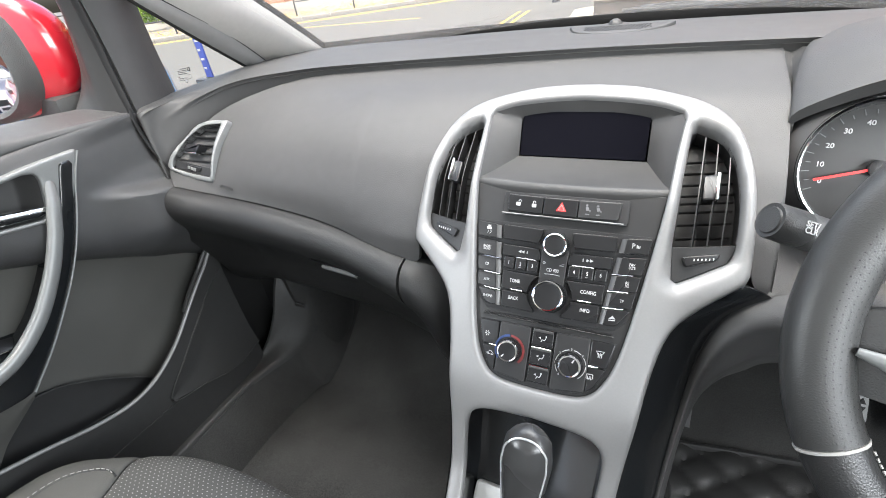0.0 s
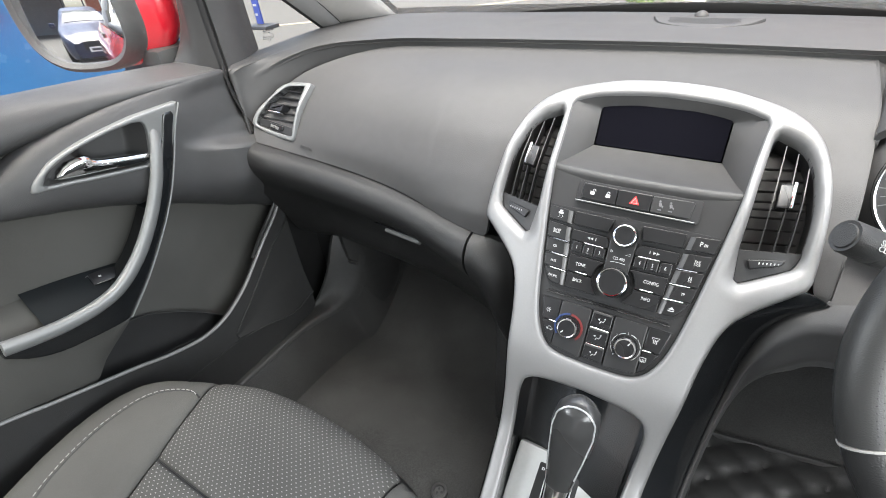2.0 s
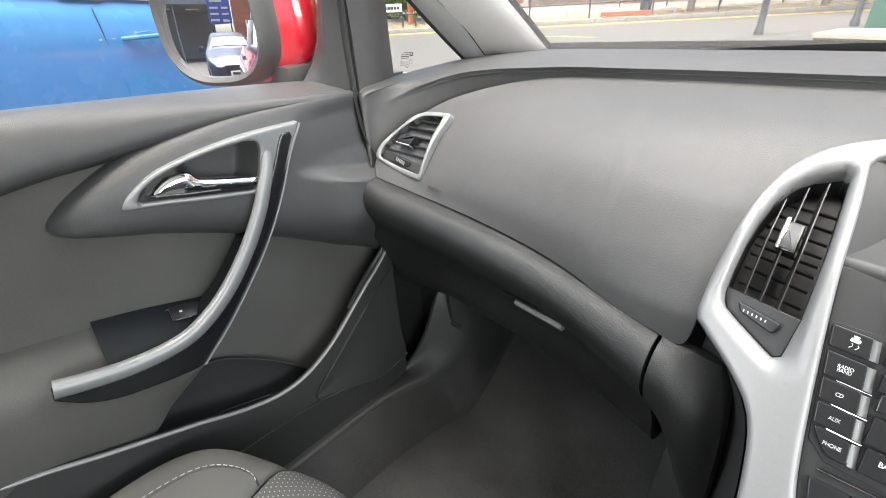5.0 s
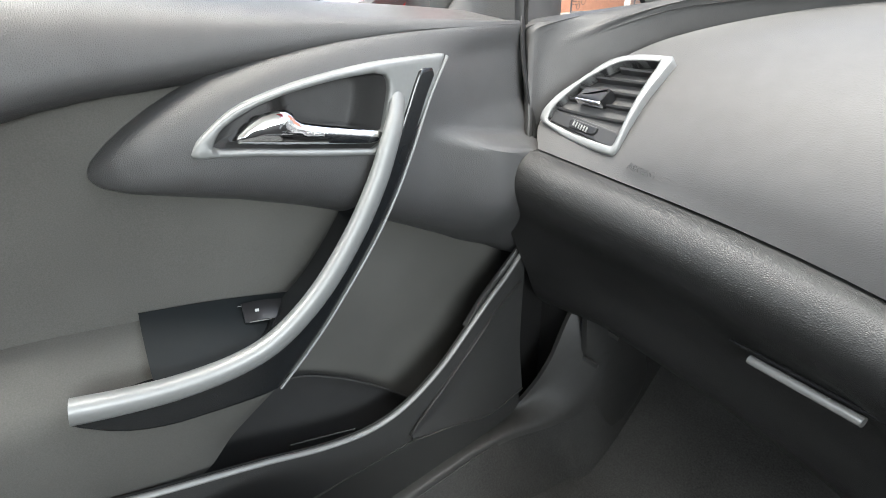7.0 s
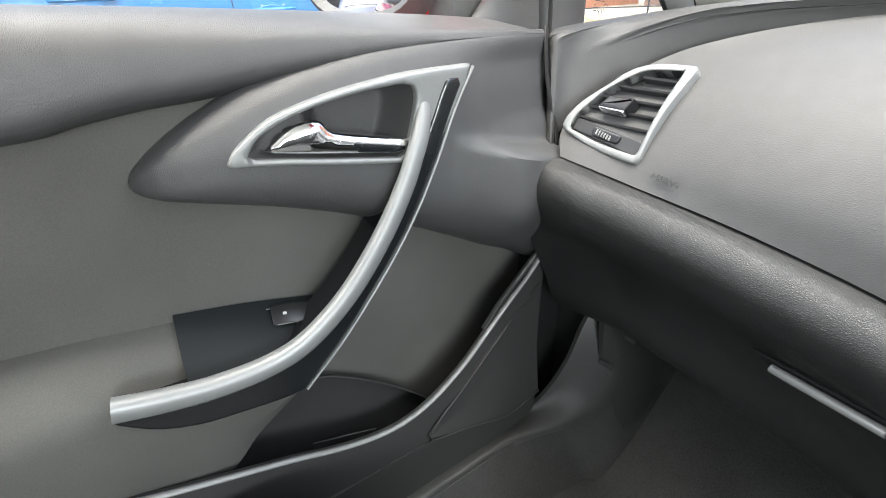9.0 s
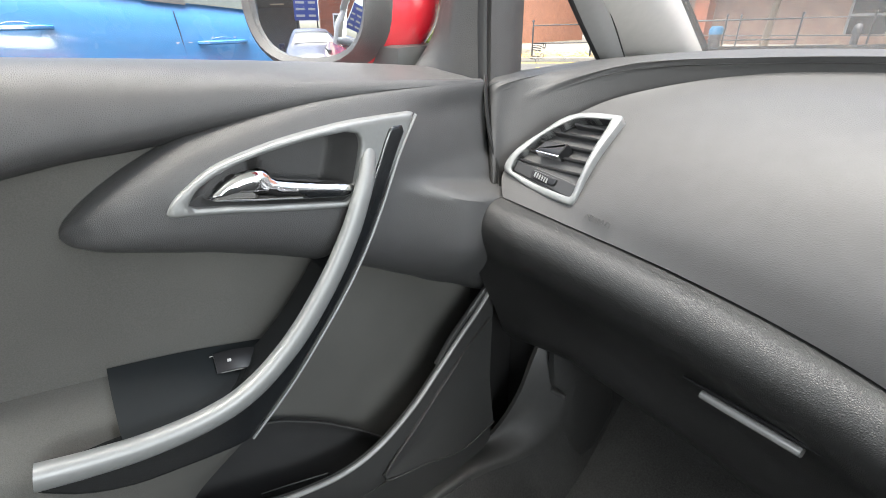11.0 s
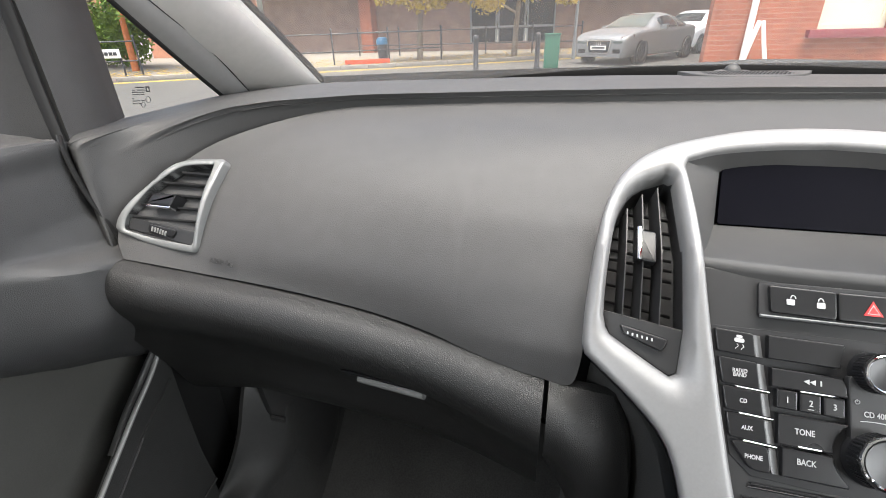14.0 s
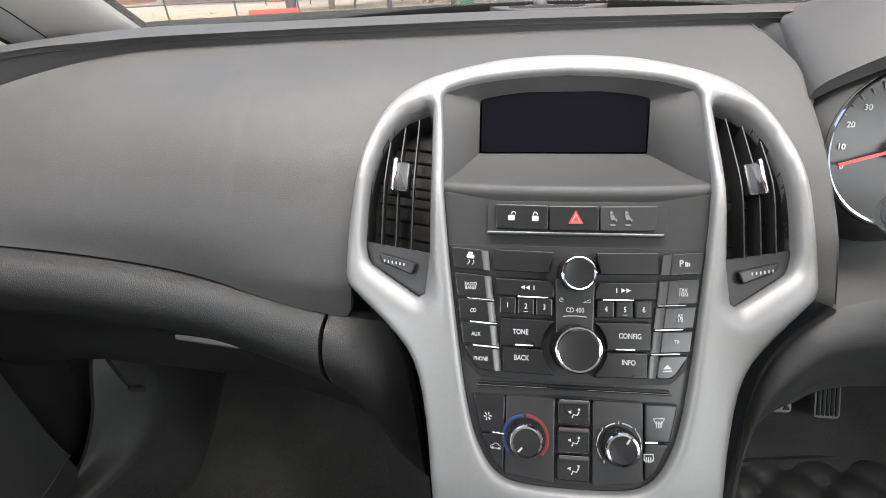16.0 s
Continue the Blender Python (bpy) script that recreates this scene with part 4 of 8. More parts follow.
def mark(loop, mat=None, h=-0.0001, name="symbol"):
    return part(name, plate(loop, con, -0.0006, h + 0.0002, 0.00005), mat or PRINT, console)


# hazard and lock strip
part("strip_recess", plate(rrect(CX - 0.066, CX + 0.068, 0.149, 0.176, 0.003), con, -0.006, -0.0036, 0.0004), DARK, console)
button(quad((CX - 0.0605, 0.173), (CX - 0.0205, 0.173), (CX - 0.0205, 0.154), (CX - 0.0595, 0.154)), label="lock and unlock button")
button(quad((CX - 0.0195, 0.173), (CX + 0.0170, 0.173), (CX + 0.0170, 0.154), (CX - 0.0195, 0.154)), label="hazard warning button")
button(quad((CX + 0.0180, 0.173), (CX + 0.0605, 0.173), (CX + 0.0585, 0.154), (CX + 0.0180, 0.154)), label="dark airbag indicator window", mat=FACE)
part("strip_lip", sweep([con(CX - 0.066, 0.1505, -0.0015), con(CX + 0.064, 0.1505, -0.0015)], 0.0022, 0.003, up=(0, -0.8, 0.6)), SATIN, console, "thin silver lip")
for dx, shift in ((-0.048, 0.0016), (-0.030, 0.0)):
    mark(rrect(CX + dx - 0.0024, CX + dx + 0.0024, 0.1605, 0.1645, 0.0004, 1))
    part("symbol", sweep([con(CX + dx + shift + 0.0015 * math.cos(a), 0.1652 + 0.0022 * math.sin(a), -0.0003) for a in np.linspace(math.pi, 0, 9)], 0.0007, 0.0004, up=(0, -0.8, 0.6), n=5), PRINT, console)
tri = [(CX - 0.0055, 0.1590), (CX + 0.0055, 0.1590), (CX, 0.1690)]
mark(tri, RED_MARK)
mark([(CX - 0.0036, 0.1602), (CX + 0.0036, 0.1602), (CX, 0.1666)], PRINT, -0.0001)
mark([(CX - 0.0029, 0.1606), (CX + 0.0029, 0.1606), (CX, 0.1656)], RED_MARK, 0.0001)
for dx in (0.027, 0.038):
    mark(circle(CX + dx - 0.001, 0.1678, 0.0012, 10), PRINT_DIM)
    mark(quad((CX + dx - 0.0022, 0.1662), (CX + dx + 0.0006, 0.1664), (CX + dx + 0.0018, 0.1628), (CX + dx - 0.001, 0.1618), 0.0005), PRINT_DIM)
    mark(quad((CX + dx + 0.0006, 0.1640), (CX + dx + 0.0032, 0.1630), (CX + dx + 0.0030, 0.1604), (CX + dx + 0.0014, 0.1622), 0.0004), PRINT_DIM)
    mark(rrect(CX + dx - 0.0020, CX + dx + 0.0020, 0.1578, 0.1590, 0.0003, 1), PRINT_DIM)

# radio buttons, tapering with the fascia
def edge_out(s):
    return 0.0940 - (0.137 - s) * 0.150
def edge_mid(s):
    return 0.0645 - (0.137 - s) * 0.137
ROWS_L = [("", 0.1205, 0.1365, 0), ("RADIO\nBAND", 0.0990, 0.1170, 0.0030), ("CD", 0.0815, 0.0975, 0.0032), ("AUX", 0.0640, 0.0800, 0.0032), ("PHONE", 0.0455, 0.0625, 0.0032)]
ROWS_R = [("", 0.1205, 0.1365, 0), ("FAV\n1/2/3", 0.0990, 0.1170, 0.0032), ("AS\n1/2", 0.0815, 0.0975, 0.0032), ("TP", 0.0640, 0.0800, 0.0032), ("", 0.0455, 0.0625, 0)]
part("radio_recess", plate(mirrored([(edge_mid(0.040) - 0.02, 0.0405), (edge_out(0.05) - 0.012, 0.0410), (edge_out(0.05) + 0.001, 0.052), (edge_out(0.137) + 0.002, 0.1385)]), con, -0.006, -0.0035, 0.0004), DARK, console, "black recess behind the radio buttons")
for sg, rows in ((-1, ROWS_L), (1, ROWS_R)):
    for i, (text, s0, s1, size) in enumerate(rows):
        lo = edge_out(s0) - (0.010 if i == 4 else 0)
        b = button([(CX + sg * u, s) for u, s in quad((edge_out(s1), s1), (edge_mid(s1) + 0.0055, s1), (edge_mid(s0) + 0.0055, s0), (lo, s0), 0.0016 if i < 4 else 0.004)])
        part("bevel", grid_mesh([[con(CX + sg * (edge_mid(q) + 0.0058 - 0.0052 * f), q, -0.0006 - 0.0030 * f ** 1.4) for f in np.linspace(0, 1, 5)] for q in np.linspace(s0 + 0.0006, s1 - 0.0006, 4)], 0.002, (0, 0.8, -0.6)), BUTTON_SHEEN, b)
        mid = (edge_out(s0) + edge_mid(s0)) / 2
        if text:
            word(text, CX + sg * (mid + (0.0040 if i < 4 else 0.0025)), (s0 + s1) / 2, size)
        if 0 < i < 4:
            part("chrome_line", sweep([con(CX + sg * (mid + 0.006), s0 - 0.0006, -0.0006), con(CX + sg * (edge_mid(s0) + 0.0005), s0 - 0.0006, -0.0008)], 0.0008, 0.0010, up=(0, -0.8, 0.6), n=6), CHROME, console)
# symbols of the corner buttons
mark(rrect(CX - 0.0815, CX - 0.0755, 0.1290, 0.1320, 0.001, 2))
mark(rrect(CX - 0.0803, CX - 0.0767, 0.1322, 0.1340, 0.0006, 2))
for dx in (-0.0800, -0.0765):
    part("symbol", sweep([con(CX + dx + 0.0008 * math.sin(a), 0.1278 - a * 0.0008, -0.0003) for a in np.linspace(0, 4.5, 8)], 0.0006, 0.0004, up=(0, -0.8, 0.6), n=5), PRINT, console)
word("P", CX + 0.0765, 0.1290, 0.0058)
for i in range(3):
    mark(rrect(CX + 0.0795 + i * 0.0013, CX + 0.0803 + i * 0.0013, 0.1268, 0.1290 + 0.0005 * (3 - i), 0.0002, 1))
mark([(CX + 0.0628, 0.0530), (CX + 0.0692, 0.0530), (CX + 0.0660, 0.0562)])
mark(rrect(CX + 0.0628, CX + 0.0692, 0.0510, 0.0520, 0.0003, 1))


def inner(u0, u1, s0, s1, sg, knob_s, knob_r, r=0.0016):
    """A button whose inner end follows the round knob."""
    def cut(s):
        d = knob_r ** 2 - (s - knob_s) ** 2
        return max(u1, math.sqrt(d)) if d > 0 else u1
    pts = [(u0, s1)] + [(cut(s), s) for s in np.linspace(s1, s0, 7)] + [(u0, s0)]
    return [(CX + sg * u, s) for u, s in pts]


for sg in (-1, 1):
    button(inner(0.0605, 0.0160, 0.1215, 0.1375, sg, 0.122, 0.0185), h1=-0.0012, mat=BUTTON, label="blank dark display window")
    button(inner(0.0585, 0.0150, 0.1030, 0.1155, sg, 0.122, 0.0190))
    for i in range(3):
        a = 0.0555 - i * 0.0135
        button([(CX + sg * u, s) for u, s in quad((a, 0.1020), (a - 0.0122, 0.1020), (a - 0.0122, 0.0895), (a, 0.0895), 0.0010)])
        digit = str(i + 1) if sg < 0 else str(6 - i)
        word(digit, CX + sg * (a - 0.0061), 0.0958, 0.0044)
        if digit in "25":
            mark(rrect(CX + sg * (a - 0.0061) - 0.0016, CX + sg * (a - 0.0061) + 0.0016, 0.0918, 0.0922, 0.0001, 1))
    button(inner(0.0545, 0.0150, 0.0660, 0.0860, sg, 0.067, 0.0235))
    button(inner(0.0520, 0.0150, 0.0460, 0.0645, sg, 0.067, 0.0235))
    word("TONE" if sg < 0 else "CONFIG", CX + sg * 0.0395, 0.0765, 0.0042)
    word("BACK" if sg < 0 else "INFO", CX + sg * 0.0385, 0.0575, 0.0042)
    for s, u0, u1 in ((0.1027, 0.0200, 0.0420), (0.0668, 0.0300, 0.0430)):
        part("chrome_line", sweep([con(CX + sg * u0, s, -0.0003), con(CX + sg * u1, s, -0.0003)], 0.0010, 0.0012, up=(0, -0.8, 0.6), n=6), CHROME, console)
    for k in (0, 1):
        x = CX + sg * (0.0385 - k * 0.0036)
        mark([(x + 0.0016, 0.1082), (x + 0.0016, 0.1116), (x - 0.0016, 0.1099)] if sg < 0 else [(x - 0.0016, 0.1082), (x - 0.0016, 0.1116), (x + 0.0016, 0.1099)])
    x = CX + sg * 0.0300
    mark(rrect(x - 0.0005, x + 0.0003, 0.1082, 0.1116, 0.0002, 1))
word("CD 400", CX, 0.0945, 0.0040)
part("symbol", sweep([con(CX - 0.0100 + 0.0013 * math.cos(a), 0.1018 + 0.0013 * math.sin(a), 0.0) for a in np.linspace(2.0, 7.4, 14)], 0.0005, 0.0004, up=(0, -0.8, 0.6), n=5), PRINT, console)
mark(rrect(CX - 0.0102, CX - 0.0098, 0.1020, 0.1036, 0.0001, 1))
part("symbol", sweep([con(CX + u, q, 0.0) for u, q in ((0.0060, 0.1005), (0.0110, 0.1005), (0.0110, 0.1028), (0.0060, 0.1005))], 0.0004, 0.0004, up=(0, -0.8, 0.6), n=5), PRINT, console)
part("symbol", sweep([con(CX + u, 0.0903 - 8 * u * u, 0.0) for u in np.linspace(-0.0085, 0.0085, 11)], 0.0006, 0.0004, up=(0, -0.8, 0.6), n=5), PRINT, console)
part("face_centre", plate([(CX + x, s) for x, s in quad((-0.0145, 0.118), (0.0145, 0.118), (0.0135, 0.075), (-0.0135, 0.075), 0.003)], con, -0.006, -0.0006, 0.0008), FACE, console, "dark panel between the two rotary knobs")


def knob(x, s, r, tall, label):
    m = con_axes(x, s, -0.004)
    k = part("knob", lathe([(r * 1.10, 0), (r * 1.06, 0.002), (r * 1.0, 0.004), (r * 0.97, tall - 0.003)], m, 36), BUTTON, console, label)
    part("chrome_ring", lathe([(r * 0.975, tall - 0.0032), (r * 1.0, tall - 0.0020), (r * 0.97, tall - 0.0004), (r * 0.91, tall), (r * 0.84, tall - 0.0006)], m, 36), CHROME, k, "chrome ring")
    part("cap", lathe([(r * 0.845, tall - 0.0007), (r * 0.5, tall - 0.0016), (0, tall - 0.0018)], m, 36), BUTTON, k, "satin dark cap")
    ribs = []
    for i in range(40):
        a = 2 * math.pi * i / 40
        ribs.append(box(-0.0004, 0.0004, r * 0.97, r * 1.015, 0.003, tall - 0.0035, m=m @ Matrix.Rotation(a, 4, "Z")))
    part("grip_ribs", join(*ribs), BUTTON, k)
    return k


knob(CX + 0.0005, 0.1215, 0.0127, 0.0170, "small black rotary knob with chrome rim")
knob(CX + 0.0005, 0.0670, 0.0168, 0.0180, "large black rotary knob with chrome rim")

# disc slot
part("disc_slot", sweep([con(CX - 0.069, 0.0365, -0.0035), con(CX + 0.068, 0.0365, -0.0035)], 0.0012, 0.004, up=(0, -0.8, 0.6)), DARK, console, "thin black disc slot")
part("slot_lip", sweep([con(CX - 0.071, 0.0340, -0.0030), con(CX + 0.070, 0.0340, -0.0030)], 0.0016, 0.002, up=(0, -0.8, 0.6)), BUTTON, console)

# heater panel
HV = mirrored([(0.0, -0.0335), (0.033, -0.0325), (0.048, -0.0290), (0.0590, -0.0205), (0.0675, -0.0050), (0.0740, 0.0275), (0.0, 0.0305)])
part("heater_recess", plate(HV, con, -0.006, -0.0034, 0.0004), DARK, console)
for sg in (-1, 1):
    button([(CX + sg * u, s) for u, s in quad((0.0735, 0.0270), (0.0500, 0.0285), (0.0500, 0.0020), (0.0675, 0.0005), 0.002)])
    button([(CX + sg * u, s) for u, s in quad((0.0670, -0.0005), (0.0500, 0.0010), (0.0500, -0.0265), (0.0575, -0.0200), 0.002)])
    button([(CX + sg * u, s) for u, s in quad((0.0490, 0.0290), (0.0135, 0.0295), (0.0135, -0.0315), (0.0490, -0.0275), 0.002)], h1=-0.0010, mat=FACE)
    part("chrome_line", sweep([con(CX + sg * 0.0500, 0.0012, -0.0004), con(CX + sg * 0.0590, 0.0012, -0.0004)], 0.0010, 0.0012, up=(0, -0.8, 0.6), n=6), CHROME, console)
for s0 in (0.0115, -0.0085, -0.0285):
    button([(CX + u, s) for u, s in quad((-0.0115, s0 + 0.0165), (0.0115, s0 + 0.0165), (0.0115, s0), (-0.0115, s0), 0.0012)])
    part("button_ridge", sweep([con(CX - 0.0105, s0 + 0.0165, -0.0002), con(CX + 0.0105, s0 + 0.0165, -0.0002)], 0.003, 0.0022, up=(0, -0.8, 0.6), n=8), BUTTON_SHEEN, console)
    if s0 < 0.01:
        part("chrome_line", sweep([con(CX - 0.0105, s0 + 0.0182, 0.0002), con(CX + 0.0105, s0 + 0.0182, 0.0002)], 0.0009, 0.0010, up=(0, -0.8, 0.6), n=6), CHROME, console)
    mark(circle(CX + 0.0036, s0 + 0.0112, 0.0009, 8))
    part("symbol", sweep([con(CX + u, s0 + q, 0.0) for u, q in ((0.0036, 0.0098), (0.0022, 0.0070), (-0.0004, 0.0076), (-0.0014, 0.0050))], 0.0010, 0.0004, up=(0, -0.8, 0.6), n=5), PRINT, console)
    mark([(CX - 0.0042, s0 + 0.0092), (CX - 0.0020, s0 + 0.0104), (CX - 0.0020, s0 + 0.0080)])


def heater_knob(x, s, label):
    m = con_axes(x, s, -0.001)
    k = part("knob", lathe([(0.0132, 0), (0.0126, 0.004), (0.0114, 0.0090)], m, 32), BUTTON, console, label)
    part("chrome_ring", lathe([(0.0114, 0.0088), (0.0118, 0.0098), (0.0110, 0.0110), (0.0097, 0.0112)], m, 32), CHROME, k, "chrome ring")
    part("cap", lathe([(0.0098, 0.0110), (0.005, 0.0105), (0, 0.0105)], m, 32), BUTTON, k)
    part("pointer", box(-0.0006, 0.0006, 0.0050, 0.0090, 0.0108, 0.0113, m=m @ Matrix.Rotation(radians(140 if x < 0 else -30), 4, "Z")), PRINT, k, "white pointer line")
    ribs = [box(-0.0004, 0.0004, 0.0114, 0.0129, 0.002, 0.0084, m=m @ Matrix.Rotation(2 * math.pi * i / 36, 4, "Z")) for i in range(36)]
    part("grip_ribs", join(*ribs), BUTTON, k)


heater_knob(CX - 0.0345, 0.000, "heater temperature knob with chrome rim")
heater_knob(CX + 0.0320, -0.001, "heater fan knob with chrome rim")


def arc_mark(x, s, r, a0, a1, mat, w=0.0016):
    part("dial_arc", sweep([con(x + r * math.cos(radians(a)), s + r * math.sin(radians(a)), -0.0004) for a in np.linspace(a0, a1, 14)], w, 0.0006, up=(0, -0.8, 0.6), n=6), mat, console)


arc_mark(CX - 0.0345, 0.000, 0.0160, 95, 225, BLUE_DIM, 0.0030)
arc_mark(CX - 0.0345, 0.000, 0.0160, 90, -45, RED_DIM, 0.0030)
for a in (204, 159, 115, 68, 24, -10, -40):
    arc_mark(CX + 0.0320, -0.001, 0.0155, a - 14, a + 14, PRINT, 0.0009)
for text, a in (("0", 228), ("1", 180), ("2", 138), ("3", 92), ("4", 45)):
    word(text, CX + 0.0320 + 0.0160 * math.cos(radians(a)), -0.001 + 0.0160 * math.sin(radians(a)), 0.0026)
for i in range(6):
    a = math.pi * i / 3
    mark(quad((CX - 0.0625 + 0.0030 * math.cos(a), 0.0125 + 0.0030 * math.sin(a)), (CX - 0.0625 + 0.0030 * math.cos(a + 0.35), 0.0125 + 0.0030 * math.sin(a + 0.35)), (CX - 0.0625 + 0.0008 * math.cos(a + 0.35), 0.0125 + 0.0008 * math.sin(a + 0.35)), (CX - 0.0625 + 0.0008 * math.cos(a), 0.0125 + 0.0008 * math.sin(a)), 0.0002))
mark(quad((CX + 0.0555, 0.0185), (CX + 0.0640, 0.0185), (CX + 0.0620, 0.0145), (CX + 0.0575, 0.0145), 0.0006))
mark(quad((CX + 0.0562, 0.0180), (CX + 0.0633, 0.0180), (CX + 0.0616, 0.0150), (CX + 0.0579, 0.0150), 0.0006), BUTTON, -0.0001)
for i in range(3):
    mark(rrect(CX + 0.0578 + i * 0.0016, CX + 0.0585 + i * 0.0016, 0.0115, 0.0165, 0.0002, 1), PRINT, 0.0)
mark(rrect(CX + 0.0490, CX + 0.0560, -0.0115, -0.0065, 0.0006, 2))
mark(rrect(CX + 0.0496, CX + 0.0554, -0.0110, -0.0070, 0.0006, 2), BUTTON, -0.0001)
for i in range(3):
    mark(rrect(CX + 0.0505 + i * 0.0016, CX + 0.0511 + i * 0.0016, -0.0125, -0.0085, 0.0002, 1), PRINT, 0.0)
part("symbol", sweep([con(CX + u, q, 0.0) for u, q in ((-0.0598, -0.0098), (-0.0598, -0.0082), (-0.0580, -0.0076), (-0.0570, -0.0062), (-0.0548, -0.0062), (-0.0536, -0.0076), (-0.0522, -0.0082), (-0.0522, -0.0098), (-0.0598, -0.0098))], 0.0005, 0.0004, up=(0, -0.8, 0.6), n=5), PRINT, console)
for dx in (-0.0582, -0.0537):
    mark(circle(CX + dx, -0.0098, 0.0009, 8))

# gear selector well
well = [(p[0], p[1]) for p in mirrored(GEAR_HOLE)]
part("gear_well", plate(well, con, -0.060, -0.045, 0.002), GLOSS, console, "glossy black gear selector well")
part("well_wall", grid_mesh([[con(x, s, -0.004).lerp(con(CX + (x - CX) * 0.95, s * 0.97 - 0.005, -0.046), f) for f in np.linspace(0, 1, 5)] for x, s in well + well[:1]]), GLOSS, console)
part("selector_plate", plate(quad((CX - 0.064, -0.172), (CX + 0.064, -0.172), (CX + 0.062, -0.262), (CX - 0.062, -0.262), 0.004), con, -0.045, -0.030, 0.003), GATE_METAL, console, "brushed silver selector plate")
part("letter_strip", plate(quad((CX - 0.030, -0.184), (CX - 0.018, -0.184), (CX - 0.018, -0.258), (CX - 0.030, -0.258), 0.003), con, -0.031, -0.0290, 0.0005), BUTTON, console, "black strip with selector letters")
for i, ch in enumerate("PRND"):
    word(ch, CX - 0.024, -0.193 - i * 0.016, 0.0075, PRINT, -0.0286)
part("selector_slot", plate(quad((CX - 0.010, -0.176), (CX + 0.022, -0.176), (CX + 0.022, -0.260), (CX - 0.010, -0.260), 0.003), con, -0.031, -0.0288, 0.0005), DARK, console, "black selector gate")

gear = thing("gear_selector", (0.0, 0.225, 0.69), "black leather gear knob with chrome trim in the console", "gear selector")
ga, gb = Vector((-0.001, 0.225, 0.675)), Vector((0.003, 0.287, 0.808))
def gear_body(f, k, n=28):
    w = np.interp(f, (0, 0.18, 0.3, 0.5, 0.72, 0.88, 0.96, 1.0), (0.0145, 0.0145, 0.017, 0.021, 0.0245, 0.0215, 0.013, 0.0))
    return w * k
def knob_mesh(k, fs):
    bm = bmesh.new()
    rings = []
    d = (gb - ga).normalized()
    side = Vector((1, 0, 0))
    fwd = side.cross(d)
    for f in fs:
        w = gear_body(f, k)
        c = ga + (gb - ga) * f
        rings.append([bm.verts.new(c + side * (w * math.cos(a)) + fwd * (w * 0.82 * math.sin(a))) for a in np.linspace(0, 2 * math.pi, 28, endpoint=False)])
    for a, b in zip(rings, rings[1:]):
        for i in range(28):
            bm.faces.new((a[i], a[(i + 1) % 28], b[(i + 1) % 28], b[i]))
    bm.faces.new(rings[-1])
    bmesh.ops.remove_doubles(bm, verts=bm.verts, dist=1e-5)
    bmesh.ops.recalc_face_normals(bm, faces=bm.faces)
    return bm
part("grip", knob_mesh(1.10, np.linspace(0.16, 0.999, 30)), KNOB_BLACK, gear, "black leather grip")
part("collar", knob_mesh(1.13, np.linspace(0.0, 0.17, 6)), CHROME, gear, "chrome collar")
gd = (gb - ga).normalized()
gf = Vector((1, 0, 0)).cross(gd)
trim_pts = []
ARCH = [(-0.86 * gear_body(f, 1.10), f) for f in np.linspace(0.30, 0.77, 16)]
ARCH += [(-0.86 * gear_body(0.78, 1.10) * math.cos(q), 0.78 + 0.155 * math.sin(q)) for q in np.linspace(0.05, math.pi - 0.05, 34)]
ARCH += [(0.86 * gear_body(f, 1.10), f) for f in np.linspace(0.77, 0.30, 16)]
for u, f in ARCH:
    w = gear_body(f, 1.10)
    xr = max(-0.97, min(0.97, u / w))
    trim_pts.append(ga + (gb - ga) * f + Vector((1, 0, 0)) * (w * xr) + gf * (w * 0.82 * math.sqrt(1 - xr * xr) + 0.0002))
part("trim_line", sweep(trim_pts, 0.0022, 0.0026, n=6), BRIGHT_TRIM, gear, "chrome inlay line")

# ---- passenger door ----
door = thing("passenger_door", (-0.77, 0.0, 0.40), "closed dark grey passenger door with cloth insert and silver pull", "car door")


part("door_card", grid_mesh(patch([
    [(-0.775, -0.62, 1.07), (-0.772, -0.62, 0.95), (-0.772, -0.62, 0.80), (-0.79, -0.62, 0.60), (-0.80, -0.62, 0.40)],
    [(-0.768, 0.0, 1.045), (-0.766, 0.0, 0.95), (-0.768, 0.0, 0.80), (-0.785, 0.0, 0.62), (-0.80, 0.0, 0.40)],
    [(-0.760, 0.25, 1.04), (-0.762, 0.25, 0.95), (-0.768, 0.25, 0.80), (-0.785, 0.25, 0.62), (-0.80, 0.25, 0.40)],
    [(-0.745, 0.47, 1.04), (-0.755, 0.48, 0.95), (-0.768, 0.49, 0.80), (-0.785, 0.50, 0.62), (-0.80, 0.50, 0.40)],
    [(-0.745, 0.485, 1.04), (-0.757, 0.49, 0.95), (-0.772, 0.498, 0.80), (-0.795, 0.51, 0.62), (-0.80, 0.51, 0.40)]], 40, 30), 0.012, (-1, 0, 0)), CLOTH_DOOR, door, "dark grey-brown woven cloth insert")
SILL = [(-0.62, 1.125, 1.06), (-0.2, 1.113, 1.04), (0.0, 1.106, 1.036), (0.05, 1.103, 1.041), (0.09, 1.100, 1.045), (0.13, 1.097, 1.046), (0.25, 1.087, 1.052), (0.37, 1.076, 1.054), (0.462, 1.066, 1.054)]
